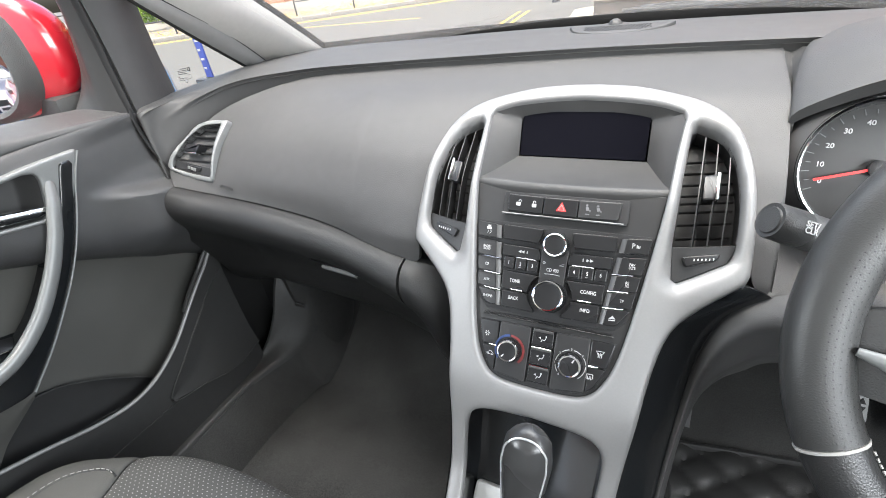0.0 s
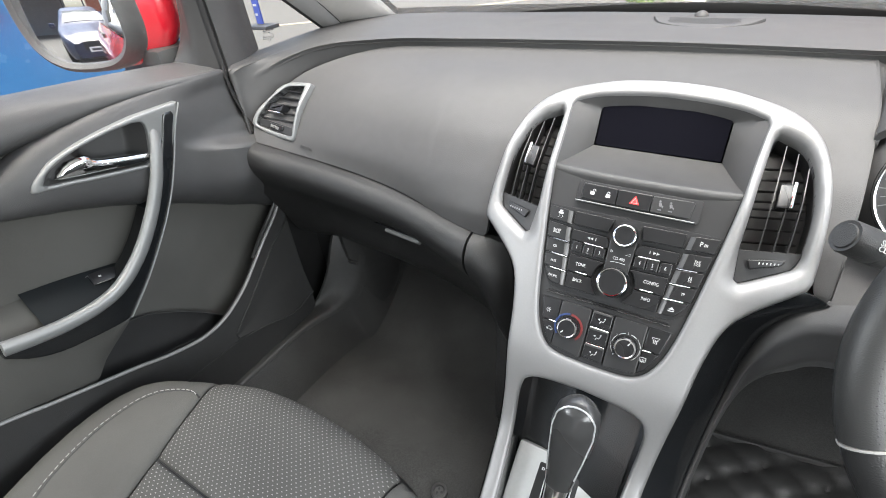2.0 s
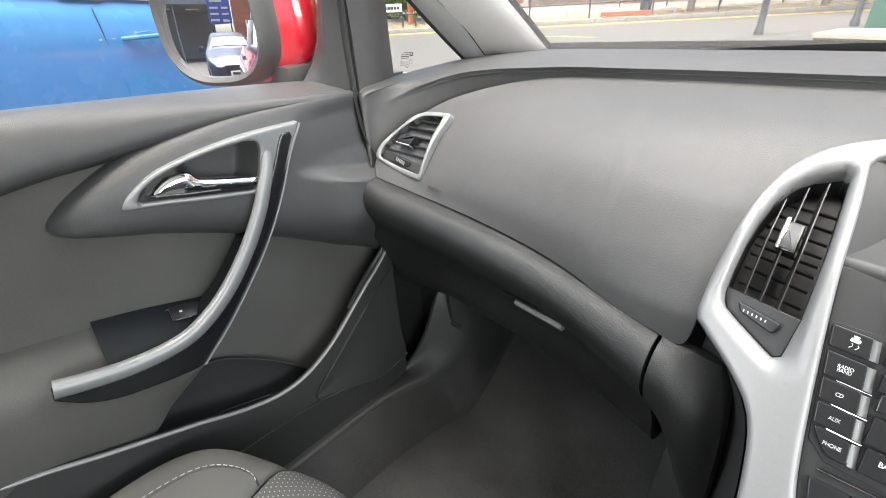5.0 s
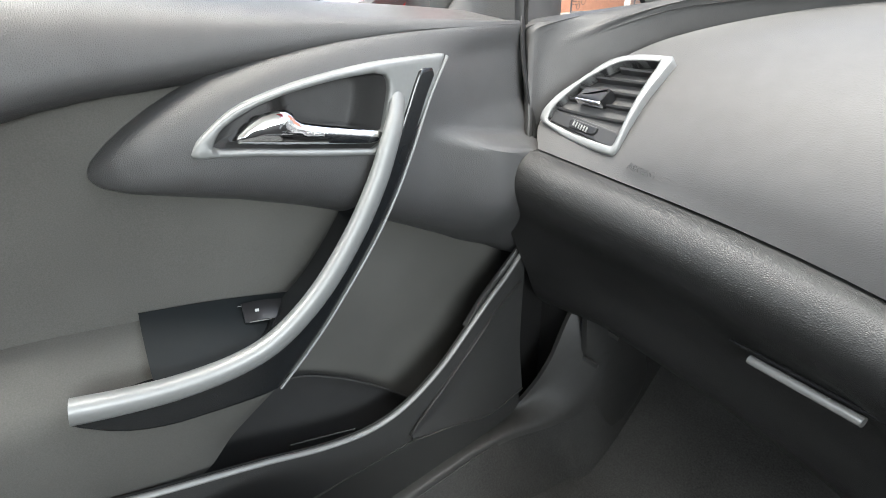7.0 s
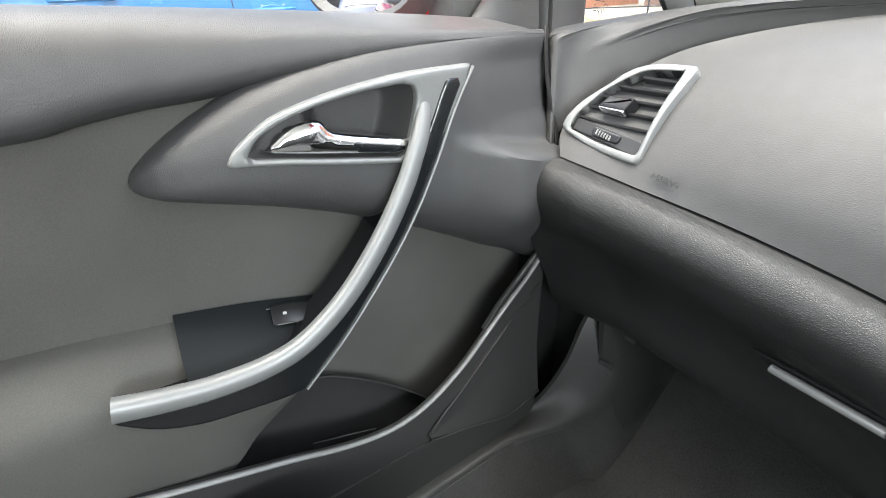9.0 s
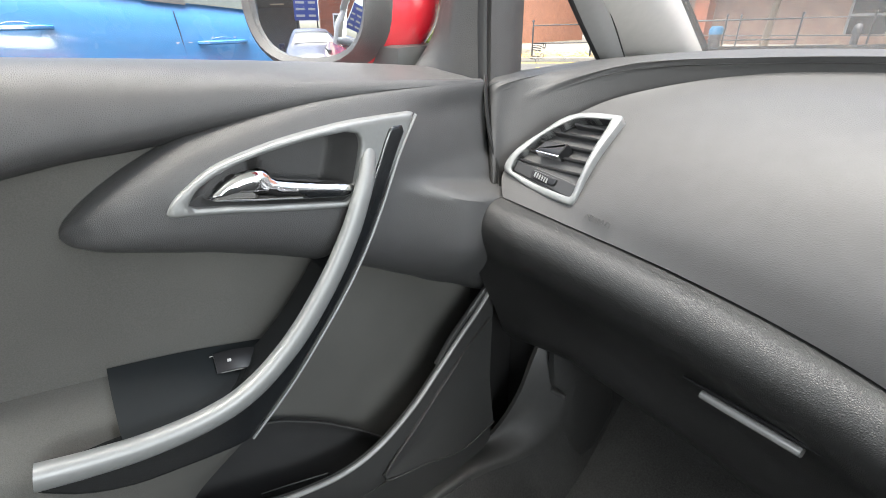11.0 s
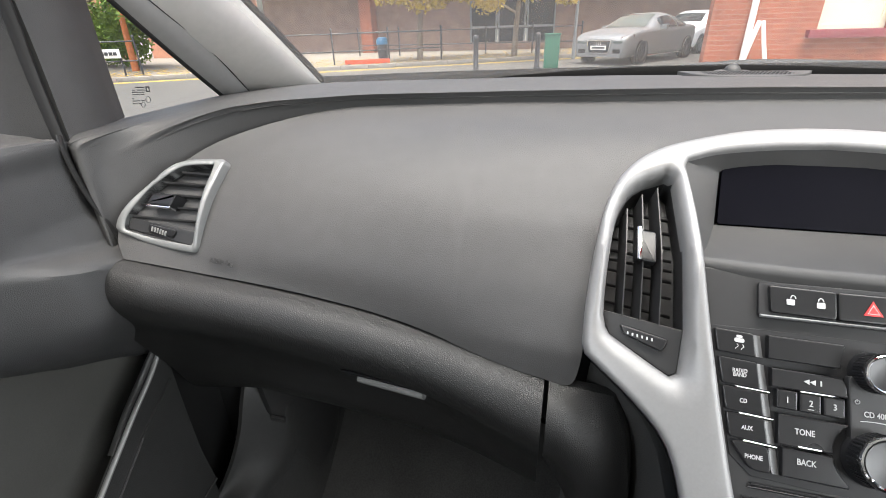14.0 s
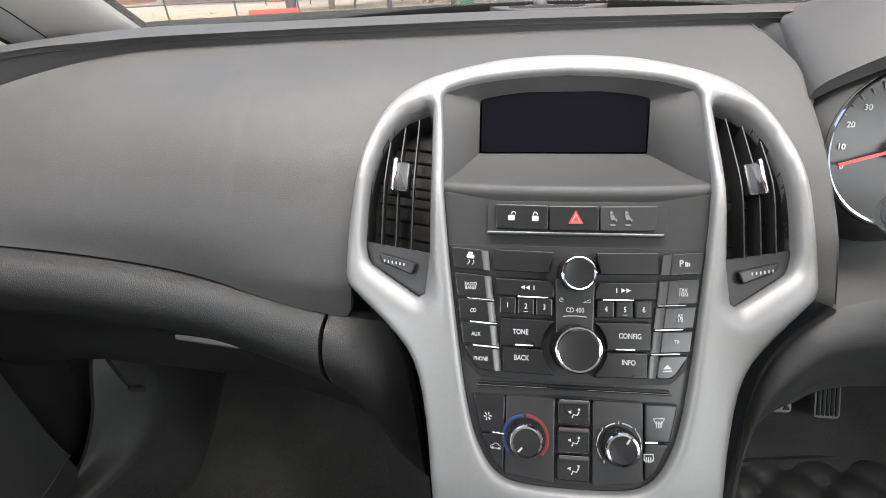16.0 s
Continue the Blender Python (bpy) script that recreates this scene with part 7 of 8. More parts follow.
def mat_y(x):
    return 0.640 + (x - 0.18) * 0.14
part("quilt", grid_mesh([[(x, y0 + (mat_y(x) - y0) * f, mat_z(x, y0 + (mat_y(x) - y0) * f)) for f in np.linspace(0, 1, 90)] for x in np.linspace(0.18, 0.66, 80) for y0 in (-0.25,)], 0.012), QUILT, mat)
part("border", sweep([(0.178, -0.25, 0.352), (0.178, 0.20, 0.352), (0.178, 0.62, 0.352), (0.195, 0.645, 0.352), (0.42, mat_y(0.42) + 0.003, 0.352), (0.66, mat_y(0.66) + 0.003, 0.352)], 0.014, 0.018, n=8), QUILT, mat, "bound black edge")
clip = thing("mat_clip", (-0.23, 0.288, 0.34), "round grey mat fastener on the carpet", "mat clip")
part("ring", lathe([(0.016, 0), (0.016, 0.008), (0.011, 0.010), (0.009, 0.006), (0, 0.006)], pose(-0.23, 0.288, 0.338)), PLASTIC_TOP, clip)
for i in range(3):
    part("hole", lathe([(0.0026, 0.0061), (0, 0.0066)], pose(-0.23 + 0.005 * math.cos(i * 2.1), 0.288 + 0.005 * math.sin(i * 2.1), 0.338), 10), DARK, clip)
bolt = thing("trim_clip", (-0.66, 0.615, 0.545), "small pale trim clip on the kick panel", "trim clip")
part("clip", box(-0.668, -0.640, 0.600, 0.606, 0.540, 0.549, 0.002), PLASTIC_TOP, bolt)
part("clip", box(-0.655, -0.635, 0.640, 0.646, 0.580, 0.589, 0.002), PLASTIC_TOP, bolt)

# ---- door mirror ----
mirror = thing("door_mirror", (-0.92, 0.40, 1.08), "door mirror with red cap and black surround", "door mirror")
MC = Vector((-0.909, 0.3625, 1.160))
MX = Vector((math.cos(radians(28)), math.sin(radians(28)), 0))
MN = Vector((math.sin(radians(28)), -math.cos(radians(28)), 0))


def mir(x, z, d):
    """Across the glass, up it, and out towards the back of the housing."""
    return MC + MX * x + Vector((0, 0, 1)) * z - MN * d


def oval(a, b, ca, n=44, px=2.7):
    out = []
    for i in range(n):
        t = 2 * math.pi * i / n
        c, s = math.cos(t), math.sin(t)
        out.append((ca + a * math.copysign(abs(c) ** (2 / px), c), b * math.copysign(abs(s) ** (2 / px), s)))
    return out


def mirror_loft(sections):
    bm = bmesh.new()
    rings = [[bm.verts.new(mir(x, z, d)) for x, z in oval(a, b, ca)] for a, b, ca, d in sections]
    for r0, r1 in zip(rings, rings[1:]):
        for i in range(len(r0)):
            j = (i + 1) % len(r0)
            bm.faces.new((r0[i], r0[j], r1[j], r1[i]))
    bmesh.ops.recalc_face_normals(bm, faces=bm.faces)
    return bm


part("surround", mirror_loft([(0.084, 0.078, 0, 0.014), (0.084, 0.078, 0, 0.0), (0.090, 0.085, 0, -0.006), (0.097, 0.092, 0.001, 0.0), (0.101, 0.095, 0.004, 0.016), (0.103, 0.095, 0.008, 0.022)]), PLASTIC_LOW, mirror, "black mirror surround")
CAP = cr([(0.103, 0.094, 0.008, 0.022), (0.118, 0.094, 0.026, 0.036), (0.121, 0.090, 0.032, 0.062), (0.108, 0.074, 0.032, 0.092), (0.06, 0.04, 0.030, 0.112), (0.002, 0.002, 0.03, 0.116)], 28)
part("cap", mirror_loft([tuple(q) for q in CAP]), RED_PAINT, mirror, "glossy red painted cap")
MIRROR_GLASS = material("mirror_glass", (0.90, 0.91, 0.92), 0.0, metal=1.0, vary=0.01)
MIRROR_GLASS.node_tree.links.remove(MIRROR_GLASS.node_tree.nodes["Principled BSDF"].inputs["Roughness"].links[0])
MIRROR_GLASS.node_tree.nodes["Principled BSDF"].inputs["Roughness"].default_value = 0.0
GM = Matrix.Rotation(radians(3.5), 3, "Z")
GM = Matrix.Rotation(radians(-4), 3, GM @ MX) @ GM
def glass_at(x, z):
    """Slightly domed mirror glass, turned a little towards the cabin."""
    q = MX * x + Vector((0, 0, z))
    return MC + GM @ (q + MN * (-(x * x + z * z) / (2 * 1.2))) - MN * 0.009
rings = [[glass_at(x * f, z * f) for x, z in oval(0.086, 0.080, 0)] for f in np.linspace(0.001, 1, 14)]
part("glass", grid_mesh([r + r[:1] for r in rings]), MIRROR_GLASS, mirror, "silvered domed mirror glass", 80)
part("foot", box(-0.935, -0.800, 0.420, 0.500, 1.045, 1.094, 0.012), PLASTIC_LOW, mirror, "black mirror foot")

INDOORS = set(bpy.data.objects)

# ---- own car outside ----
flank = thing("outer_bodywork", (-0.87, -0.6, 0.25), "glossy red outer flank of the car", "car body")
part("door_skin", grid_mesh(patch([
    [(-0.815, 0.50, 1.035), (-0.872, 0.50, 0.97), (-0.895, 0.50, 0.75), (-0.885, 0.50, 0.30)],
    [(-0.815, 0.0, 1.075), (-0.880, 0.0, 0.99), (-0.905, 0.0, 0.75), (-0.89, 0.0, 0.30)],
    [(-0.815, -0.60, 1.095), (-0.885, -0.60, 1.00), (-0.910, -0.60, 0.75), (-0.89, -0.60, 0.30)],
    [(-0.815, -1.60, 1.12), (-0.885, -1.60, 1.00), (-0.910, -1.60, 0.75), (-0.88, -1.60, 0.30)],
    [(-0.76, -2.10, 1.10), (-0.82, -2.15, 0.98), (-0.85, -2.2, 0.75), (-0.82, -2.1, 0.30)]], 40, 16), 0.008, (1, 0, 0)), RED_PAINT, flank)
part("wing", grid_mesh(patch([
    [(-0.815, 0.505, 1.020), (-0.872, 0.505, 0.97), (-0.895, 0.505, 0.75), (-0.885, 0.505, 0.30)],
    [(-0.77, 0.90, 1.000), (-0.86, 0.90, 0.94), (-0.89, 0.90, 0.75), (-0.885, 0.90, 0.30)],
    [(-0.74, 1.30, 0.97), (-0.85, 1.30, 0.91), (-0.885, 1.30, 0.72), (-0.885, 1.30, 0.30)],
    [(-0.66, 1.90, 0.88), (-0.74, 1.90, 0.80), (-0.76, 1.90, 0.62), (-0.74, 1.90, 0.30)]], 24, 14), 0.008, (1, 0, 0)), RED_PAINT, flank)
part("bonnet", grid_mesh(patch([[(-0.74, 1.20, 0.975), (-0.72, 1.60, 0.93), (-0.62, 1.98, 0.82)], [(0.0, 1.30, 1.000), (0.0, 1.75, 0.95), (0.0, 2.10, 0.84)], [(0.74, 1.20, 0.975), (0.72, 1.60, 0.93), (0.62, 1.98, 0.82)]], 20, 12), 0.008), RED_PAINT, flank)
part("roof_skin", grid_mesh(patch([[(-0.62, 0.30, 1.435), (-0.64, -0.5, 1.490), (-0.60, -1.5, 1.440)], [(0.0, 0.36, 1.490), (0.0, -0.5, 1.560), (0.0, -1.5, 1.500)], [(0.62, 0.30, 1.435), (0.64, -0.5, 1.490), (0.60, -1.5, 1.440)]], 16, 16), 0.01), RED_PAINT, flank)
part("door_skin", grid_mesh(patch([[(0.80, 1.30, 0.97), (0.885, 1.30, 0.72), (0.885, 1.30, 0.30)], [(0.815, 0.3, 1.05), (0.90, 0.3, 0.75), (0.885, 0.3, 0.30)], [(0.815, -0.6, 1.06), (0.91, -0.6, 0.75), (0.89, -0.6, 0.30)], [(0.76, -2.0, 1.06), (0.85, -2.0, 0.75), (0.82, -2.0, 0.30)]], 30, 12), 0.008, (-1, 0, 0)), RED_PAINT, flank)
part("tailgate", grid_mesh(patch([[(-0.78, -1.95, 1.03), (-0.80, -2.12, 0.70), (-0.78, -2.05, 0.30)], [(0.0, -2.05, 1.05), (0.0, -2.22, 0.70), (0.0, -2.15, 0.30)], [(0.78, -1.95, 1.03), (0.80, -2.12, 0.70), (0.78, -2.05, 0.30)]], 14, 10), 0.008, (0, 1, 0)), RED_PAINT, flank)
part("sill_skirt", box(-0.90, -0.84, -2.0, 1.6, 0.20, 0.31, 0.01), SEAL, flank)
for y in (1.30, -1.45):
    w = part("wheel", lathe([(0.20, -0.10), (0.315, -0.10), (0.32, -0.06), (0.32, 0.06), (0.315, 0.10), (0.20, 0.10)], pose(-0.80, y, 0.32, 0, 90, 0), 28), TYRE, flank)

# ---- street ----
structure("ground", box(-400, 400, -400, 400, -0.3, 0.0), ASPHALT, "grey worn asphalt road with stains", "road")
FM = Matrix.Translation((-6.4, 15.2, 0)) @ Matrix.Rotation(radians(32), 4, "Z")
structure("pavement", box(-30, 40, 0.3, 40, -0.1, 0.10, m=FM), PAVING, "leaf-strewn paved footway across the road", "pavement")
kerb = thing("kerb", FM @ Vector((0, 0.2, 0)), "pale worn kerb stones along the footway", "kerb", kind="structure")
for i in range(36):
    k = part("kerb_stone", box(-16 + i * 0.92, -16 + i * 0.92 + 0.905, 0.14, 0.30, 0, 0.115, 0.012, FM), KERB, kerb)
YELLOW_LINE = material("yellow_line_paint", (0.50, 0.34, 0.05), 0.8, vary=0.35, scale=8)
for dy in (-0.25, -0.5):
    structure("road_marking", box(-14, 9, dy - 0.05, dy + 0.05, 0.0, 0.004, m=FM), YELLOW_LINE, "faded yellow line on the road", "road marking")
STONE = material("weathered_stone", (0.30, 0.27, 0.215), 0.9, vary=0.3, scale=14, bump=0.6, bump_scale=70, stain=1.5)
STONE_DARK = material("dark_stone", (0.11, 0.095, 0.085), 0.85, vary=0.3, scale=10, bump=0.5, bump_scale=60, stain=1.2)
structure("pavement", prism([(-1.48, 7.82), (-0.62, 7.15), (0.6, 6.55), (13.0, 6.3), (13.0, 12.0), (2.0, 12.0), (-1.62, 9.3)], Matrix.Identity(4), 0.11), STONE, "pale worn stone corner of the footway", "pavement")
plinth = thing("stone_plinth", (0.5, 8.6, 0.11), "low dark stone plinth with pale top on the footway", "plinth")
# face in darker stone than the coping
part("face", prism([(-1.16, 8.42), (0.50, 8.02), (1.70, 7.80), (1.70, 9.10), (-0.95, 9.10)], Matrix.Translation((0, 0, 0.11)), 0.20), STONE_DARK, plinth)
part("coping", prism([(-1.18, 8.40), (0.49, 7.99), (1.72, 7.77), (1.72, 9.12), (-0.97, 9.12)], Matrix.Translation((0, 0, 0.31)), 0.05), STONE, plinth, "pale stone top")
weeds = thing("weeds", (-1.3, 7.7, 0.0), "small green weeds along the stone edge", "weeds", kind="stuff")
manhole = thing("manhole_cover", (-4.63, 8.3, 0.0), "dark iron manhole cover in the road", "manhole cover")
part("cover", box(-4.88, -4.38, 8.12, 8.48, 0.0, 0.008, 0.003), IRON, manhole)
GULLY = material("pale_gully_stone", (0.27, 0.24, 0.18), 0.9, vary=0.3, scale=10, bump=0.4, bump_scale=60)
structure("kerb_line", sweep(cr([(-6.3, 5.4, 0.0), (-4.18, 6.93, 0.0), (-3.44, 7.47, 0.0), (-2.82, 8.10, 0.0)], 24), 0.10, 0.03, n=8), GULLY, "worn pale edging stones across the road", "kerb")
for dx in (0.0, 0.20):
    structure("road_marking", sweep(cr([(-2.86 + dx, 8.45, 0.0), (-2.94 + dx, 9.3, 0.0), (-3.02 + dx, 10.6, 0.0)], 10), 0.07, 0.008, n=8), YELLOW_LINE, "faded double yellow line on the road", "road marking")
structure("road_marking", box(-9.2, -5.6, 10.9, 10.98, 0.0, 0.004), YELLOW_LINE, "faded yellow line on the road", "road marking")
barrier = thing("fallen_barrier", (-7.0, 15.4, 0.1), "orange-red plastic barrier lying on the footway", "barrier")
part("panel", box(-0.75, 0.75, -0.05, 0.05, 0.02, 0.16, 0.02, Matrix.Translation((-6.95, 15.45, 0.1)) @ Matrix.Rotation(radians(24), 4, "Z")), material("orange_plastic", (0.55, 0.07, 0.025), 0.5, vary=0.12), barrier)
for k in (-0.6, 0.6):
    part("foot", box(k - 0.05, k + 0.05, -0.16, 0.16, 0.0, 0.04, 0.01, Matrix.Translation((-6.95, 15.45, 0.1)) @ Matrix.Rotation(radians(24), 4, "Z")), RUBBER, barrier)

# railings
def railing(m, length, label):
    r = thing("railing", m.translation, label, "railing", "street railings")
    n = int(length / 1.9) + 1
    for i in range(n):
        part("post", sweep([m @ Vector((i * 1.9, 0, 0.0)), m @ Vector((i * 1.9, 0, 1.06))], 0.055, 0.055, up=(1, 0, 0), n=8), IRON, r)
        part("finial", lathe([(0.02, 0), (0.045, 0.03), (0.03, 0.07), (0, 0.085)], m @ Matrix.Translation((i * 1.9, 0, 1.05)), 10), IRON, r)
    for z in (0.42, 0.96):
        part("rail", sweep([m @ Vector((0, 0, z)), m @ Vector(((n - 1) * 1.9, 0, z))], 0.04, 0.04, n=8), IRON, r)
    return r


railing(FM @ Matrix.Translation((-5.2, 0.9, 0.1)), 7.7, "dark iron street railing with two rails")
railing(FM @ Matrix.Translation((-14.8, 0.9, 0.1)), 7.7, "dark iron street railing on the corner")
railing(Matrix.Translation((-9.5, 20.5, 0.1)), 9.5, "dark iron railing before the brown brick block")


def bollard(x, y):
    b = thing("bollard", (x, y, 0), "dark painted iron bollard with domed head", "bollard", "street bollards")
    part("shaft", lathe([(0.085, 0), (0.085, 0.10), (0.065, 0.13), (0.060, 0.80), (0.075, 0.82), (0.075, 0.85)], pose(x, y, 0), 16), IRON, b)
    part("head", lathe([(0.062, 0.85), (0.072, 0.89), (0.060, 0.94), (0.03, 0.97), (0, 0.975)], pose(x, y, 0), 16), IRON, b)


bollard(-2.5, 11.76)
bollard(-1.18, 13.57)
gb_ = thing("utility_cabinet", (-0.77, 12.9, 0), "dark green steel utility cabinet by the kerb", "utility cabinet")
part("body", box(-0.95, -0.59, 12.75, 13.1, 0, 0.90, 0.01), GREEN_BOX, gb_)
part("lid", box(-0.97, -0.57, 12.73, 13.12, 0.90, 0.94, 0.01), GREEN_BOX, gb_)
bin_ = thing("litter_bin", (-6.75, 16.3, 0.1), "blue litter bin beside the railing", "litter bin")
part("body", lathe([(0.16, 0), (0.18, 0.55), (0.18, 0.60)], pose(-6.75, 16.4, 0.1), 16), IRON, bin_)
part("lid", lathe([(0.20, 0.58), (0.21, 0.70), (0.15, 0.80), (0, 0.82)], pose(-6.75, 16.4, 0.1), 16), BLUE_BIN, bin_, "blue hood")

# brick house close by, with a window and a folded trestle before it
house = thing("brick_house", (6.0, 10.5, 0), "red brick house with cream blind and maroon sill", "house")
part("wall", box(1.89, 3.42, 9.24, 9.49, 0, 8.0), BRICK, house)
part("wall", box(3.42, 4.34, 9.24, 9.49, 0, 0.95), BRICK, house)
part("wall", box(3.42, 4.34, 9.24, 9.49, 2.9, 8.0), BRICK, house)
part("wall", box(4.34, 12.0, 9.24, 9.49, 0, 8.0), BRICK, house)
part("wall", box(5.20, 5.45, 9.49, 18.0, 0, 8.0), BRICK, house)
part("roof", box(4.6, 12.4, 9.0, 18.4, 8.0, 8.3), SLATE, house)
hw = part("window", box(3.42, 4.34, 9.40, 9.42, 0.95, 2.9), CAR_GLASS_PALE, house, "sash window with cream blind")
part("frame", join(box(3.42, 3.49, 9.34, 9.42, 0.95, 2.9), box(4.27, 4.34, 9.34, 9.42, 0.95, 2.9), box(3.49, 4.27, 9.34, 9.42, 0.95, 1.02)), CREAM, hw, "cream painted window frame")
part("blind", box(3.49, 4.27, 9.36, 9.39, 1.02, 2.9), CREAM, hw, "drawn cream blind")
part("sill", box(3.28, 4.48, 9.10, 9.36, 0.83, 0.95, 0.01), MAROON, hw, "maroon painted stone sill")
part("drain_pipe", sweep([(2.46, 9.17, 0.0), (2.46, 9.17, 8.0)], 0.10, 0.10, up=(1, 0, 0), n=10), WOOD_WHITE, house, "white drain pipe")
trestle = thing("trestle_board", (2.5, 8.9, 0.1), "white folding wooden trestle against the brick wall", "trestle")
for x0, x1, y0 in ((2.24, 2.49, 8.75), (2.77, 2.54, 8.75), (2.36, 2.50, 9.03)):
    part("leg", sweep([(x0, y0, 0.1), (x1, 8.90, 1.10)], 0.055, 0.05, up=(0, 1, 0), n=6, power=0.5), WOOD_WHITE, trestle)
part("crossbar", sweep([(2.30, 8.78, 0.40), (2.70, 8.78, 0.40)], 0.03, 0.06, up=(0, 1, 0), n=6, power=0.5), WOOD_WHITE, trestle)

# low brown brick block with white canopy
block = thing("apartment_block", (-4.0, 27.0, 0), "brown brick block with white canopy and dark windows", "building")
part("wall", box(-16.0, -5.2, 24.0, 24.4, 0, 3.0), BRICK_DARK, block)
part("wall", box(-1.2, 22.0, 24.0, 24.4, 0, 3.0), BRICK_DARK, block)
part("wall", box(-5.2, -1.2, 24.0, 24.4, 0, 0.45), BRICK_DARK, block)
part("wall", box(-16.0, 22.0, 24.6, 25.0, 3.4, 8.0), BRICK, block, "red brick upper storey")
part("wall", box(-16.4, -16.0, 24.0, 34.0, 0, 8.0), BRICK_DARK, block)
part("pier", box(-10.6, -10.0, 23.3, 24.0, 0, 2.9), BRICK, block, "red brick pier")
part("canopy", box(-17.0, 22.0, 22.6, 24.9, 2.85, 3.40, 0.02), RENDERED, block, "white canopy band")
for x in (-5.2, -3.85, -2.5):
    w = part("window", box(x, x + 1.3, 24.12, 24.16, 0.45, 2.95), CAR_GLASS, block, "dark shop window")
    part("frame", join(box(x, x + 0.07, 24.04, 24.14, 0.45, 2.95), box(x + 1.23, x + 1.30, 24.04, 24.14, 0.45, 2.95), box(x, x + 1.3, 24.04, 24.14, 1.05, 1.15), box(x, x + 1.3, 24.04, 24.14, 2.2, 2.27)), SLATE, w)
for i in range(8):
    x = -14.5 + i * 4.2
    w = part("window", box(x, x + 1.4, 24.56, 24.6, 4.6, 6.0), CAR_GLASS_PALE, block, "upper window")
    part("frame", join(box(x - 0.06, x + 1.46, 24.50, 24.57, 4.5, 4.6), box(x - 0.06, x, 24.50, 24.57, 4.6, 6.0), box(x + 1.4, x + 1.46, 24.50, 24.57, 4.6, 6.0), box(x + 0.66, x + 0.74, 24.50, 24.57, 4.6, 6.0)), WOOD_WHITE, w)
part("roof", box(-16.6, 22.2, 24.2, 34.0, 8.0, 8.3), SLATE, block)
cab = thing("hedge_house", (-22, 19, 0), "pale terracotta house behind the corner hedge", "house")
part("wall", box(-27.0, -19.5, 22.0, 28.0, 0, 6.0), material("terracotta_render", (0.46, 0.22, 0.14), 0.9, vary=0.15, scale=3), cab)
part("roof", box(-27.4, -19.1, 21.6, 28.4, 6.0, 6.3), SLATE, cab)
part("door", box(-23.4, -22.4, 21.94, 22.0, 0, 2.2), RENDERED, cab)


# trees and hedge
def leaf_cloud(centres, n, size, seed):
    """Many small leaf faces scattered through clumps."""
    rnd = random.Random(seed)
    verts, faces = [], []
    for _ in range(n):
        c, r = rnd.choice(centres)
        v = Vector((rnd.gauss(0, 1), rnd.gauss(0, 1), rnd.gauss(0, 1))).normalized() * r * rnd.random() ** 0.45
        p = Vector(c) + Vector((v.x, v.y, v.z * 0.7))
        a = Vector((rnd.gauss(0, 1), rnd.gauss(0, 1), rnd.gauss(0, 1))).normalized()
        b = a.cross(Vector((rnd.gauss(0, 1), rnd.gauss(0, 1), rnd.gauss(0, 1)))).normalized()
        s = size * rnd.uniform(0.6, 1.3)
        k = len(verts)
        verts += [p - a * s, p + b * s * 0.6, p + a * s, p - b * s * 0.6]
        faces.append((k, k + 1, k + 2, k + 3))
    me = bpy.data.meshes.new("leaves")
    me.from_pydata(verts, [], faces)
    bm = bmesh.new()
    bm.from_mesh(me)
    bpy.data.meshes.remove(me)
    return bm


def tree(x, y, height, spread, leaf, bark, label, n, seed, low):
    rnd = random.Random(seed)
    t = thing("tree", (x, y, 0), label, "tree", "street trees")
    top = Vector((x + 0.2, y, height * 0.55))
    limbs = [sweep(cr([(x, y, 0), (x + 0.06, y, height * 0.25), top], 10), [0.24, 0.18, 0.13], [0.24, 0.18, 0.13], up=(1, 0, 0), n=9)]
    centres = []
    for i in range(9):
        a = i * 2.4 + rnd.random()
        b0 = Vector((x + 0.1, y, height * rnd.uniform(0.30, 0.52)))
        e = Vector((x + spread * math.cos(a) * rnd.uniform(0.5, 1), y + spread * math.sin(a) * rnd.uniform(0.5, 1), low + (height - low) * rnd.random() ** 2))
        limbs.append(sweep(cr([b0, b0.lerp(e, 0.5) + Vector((0, 0, 0.2)), e], 8), [0.10, 0.05, 0.02], [0.10, 0.05, 0.02], up=(0.3, 0.2, 1), n=6))
        for k in range(4):
            q = b0.lerp(e, rnd.uniform(0.45, 1.05)) + Vector((rnd.gauss(0, 0.4), rnd.gauss(0, 0.4), rnd.gauss(0, 0.3)))
            q.z = max(q.z, low)
            centres.append((q, rnd.uniform(0.35, 0.8)))
    part("trunk", join(*limbs), bark, t)
    part("crown", leaf_cloud(centres, n, 0.07, seed), leaf, t, "thinning autumn leaves")


tree(-5.65, 17.2, 4.6, 2.0, LEAF_YELLOW, BARK, "young street tree with thin yellow autumn leaves", 14000, 3, 1.95)
tree(-2.4, 18.6, 5.0, 2.6, LEAF_YELLOW, BARK, "street tree with sparse yellow-green autumn leaves", 14000, 5, 2.05)
tree(-14.9, 13.7, 6.2, 2.4, LEAF_GREEN, RUST_BARK, "leafy tree with rusty orange trunk behind railings", 9000, 8, 1.9)
tree(-18.0, 14.6, 6.5, 3.0, LEAF_GREEN, BARK, "dense green tree behind the corner railings", 9000, 9, 1.2)
hedge = thing("hedge", (-21, 16.5, 0), "clipped green hedge behind the corner railings", "hedge", kind="stuff")
part("foliage", leaf_cloud([((-26 + i * 0.72, 18.2 - 0.22 * i + 0.25 * math.sin(i * 1.7), 0.7 + 0.5 * (i % 3)), 0.95) for i in range(15)], 14000, 0.08, 11), LEAF_GREEN, hedge)
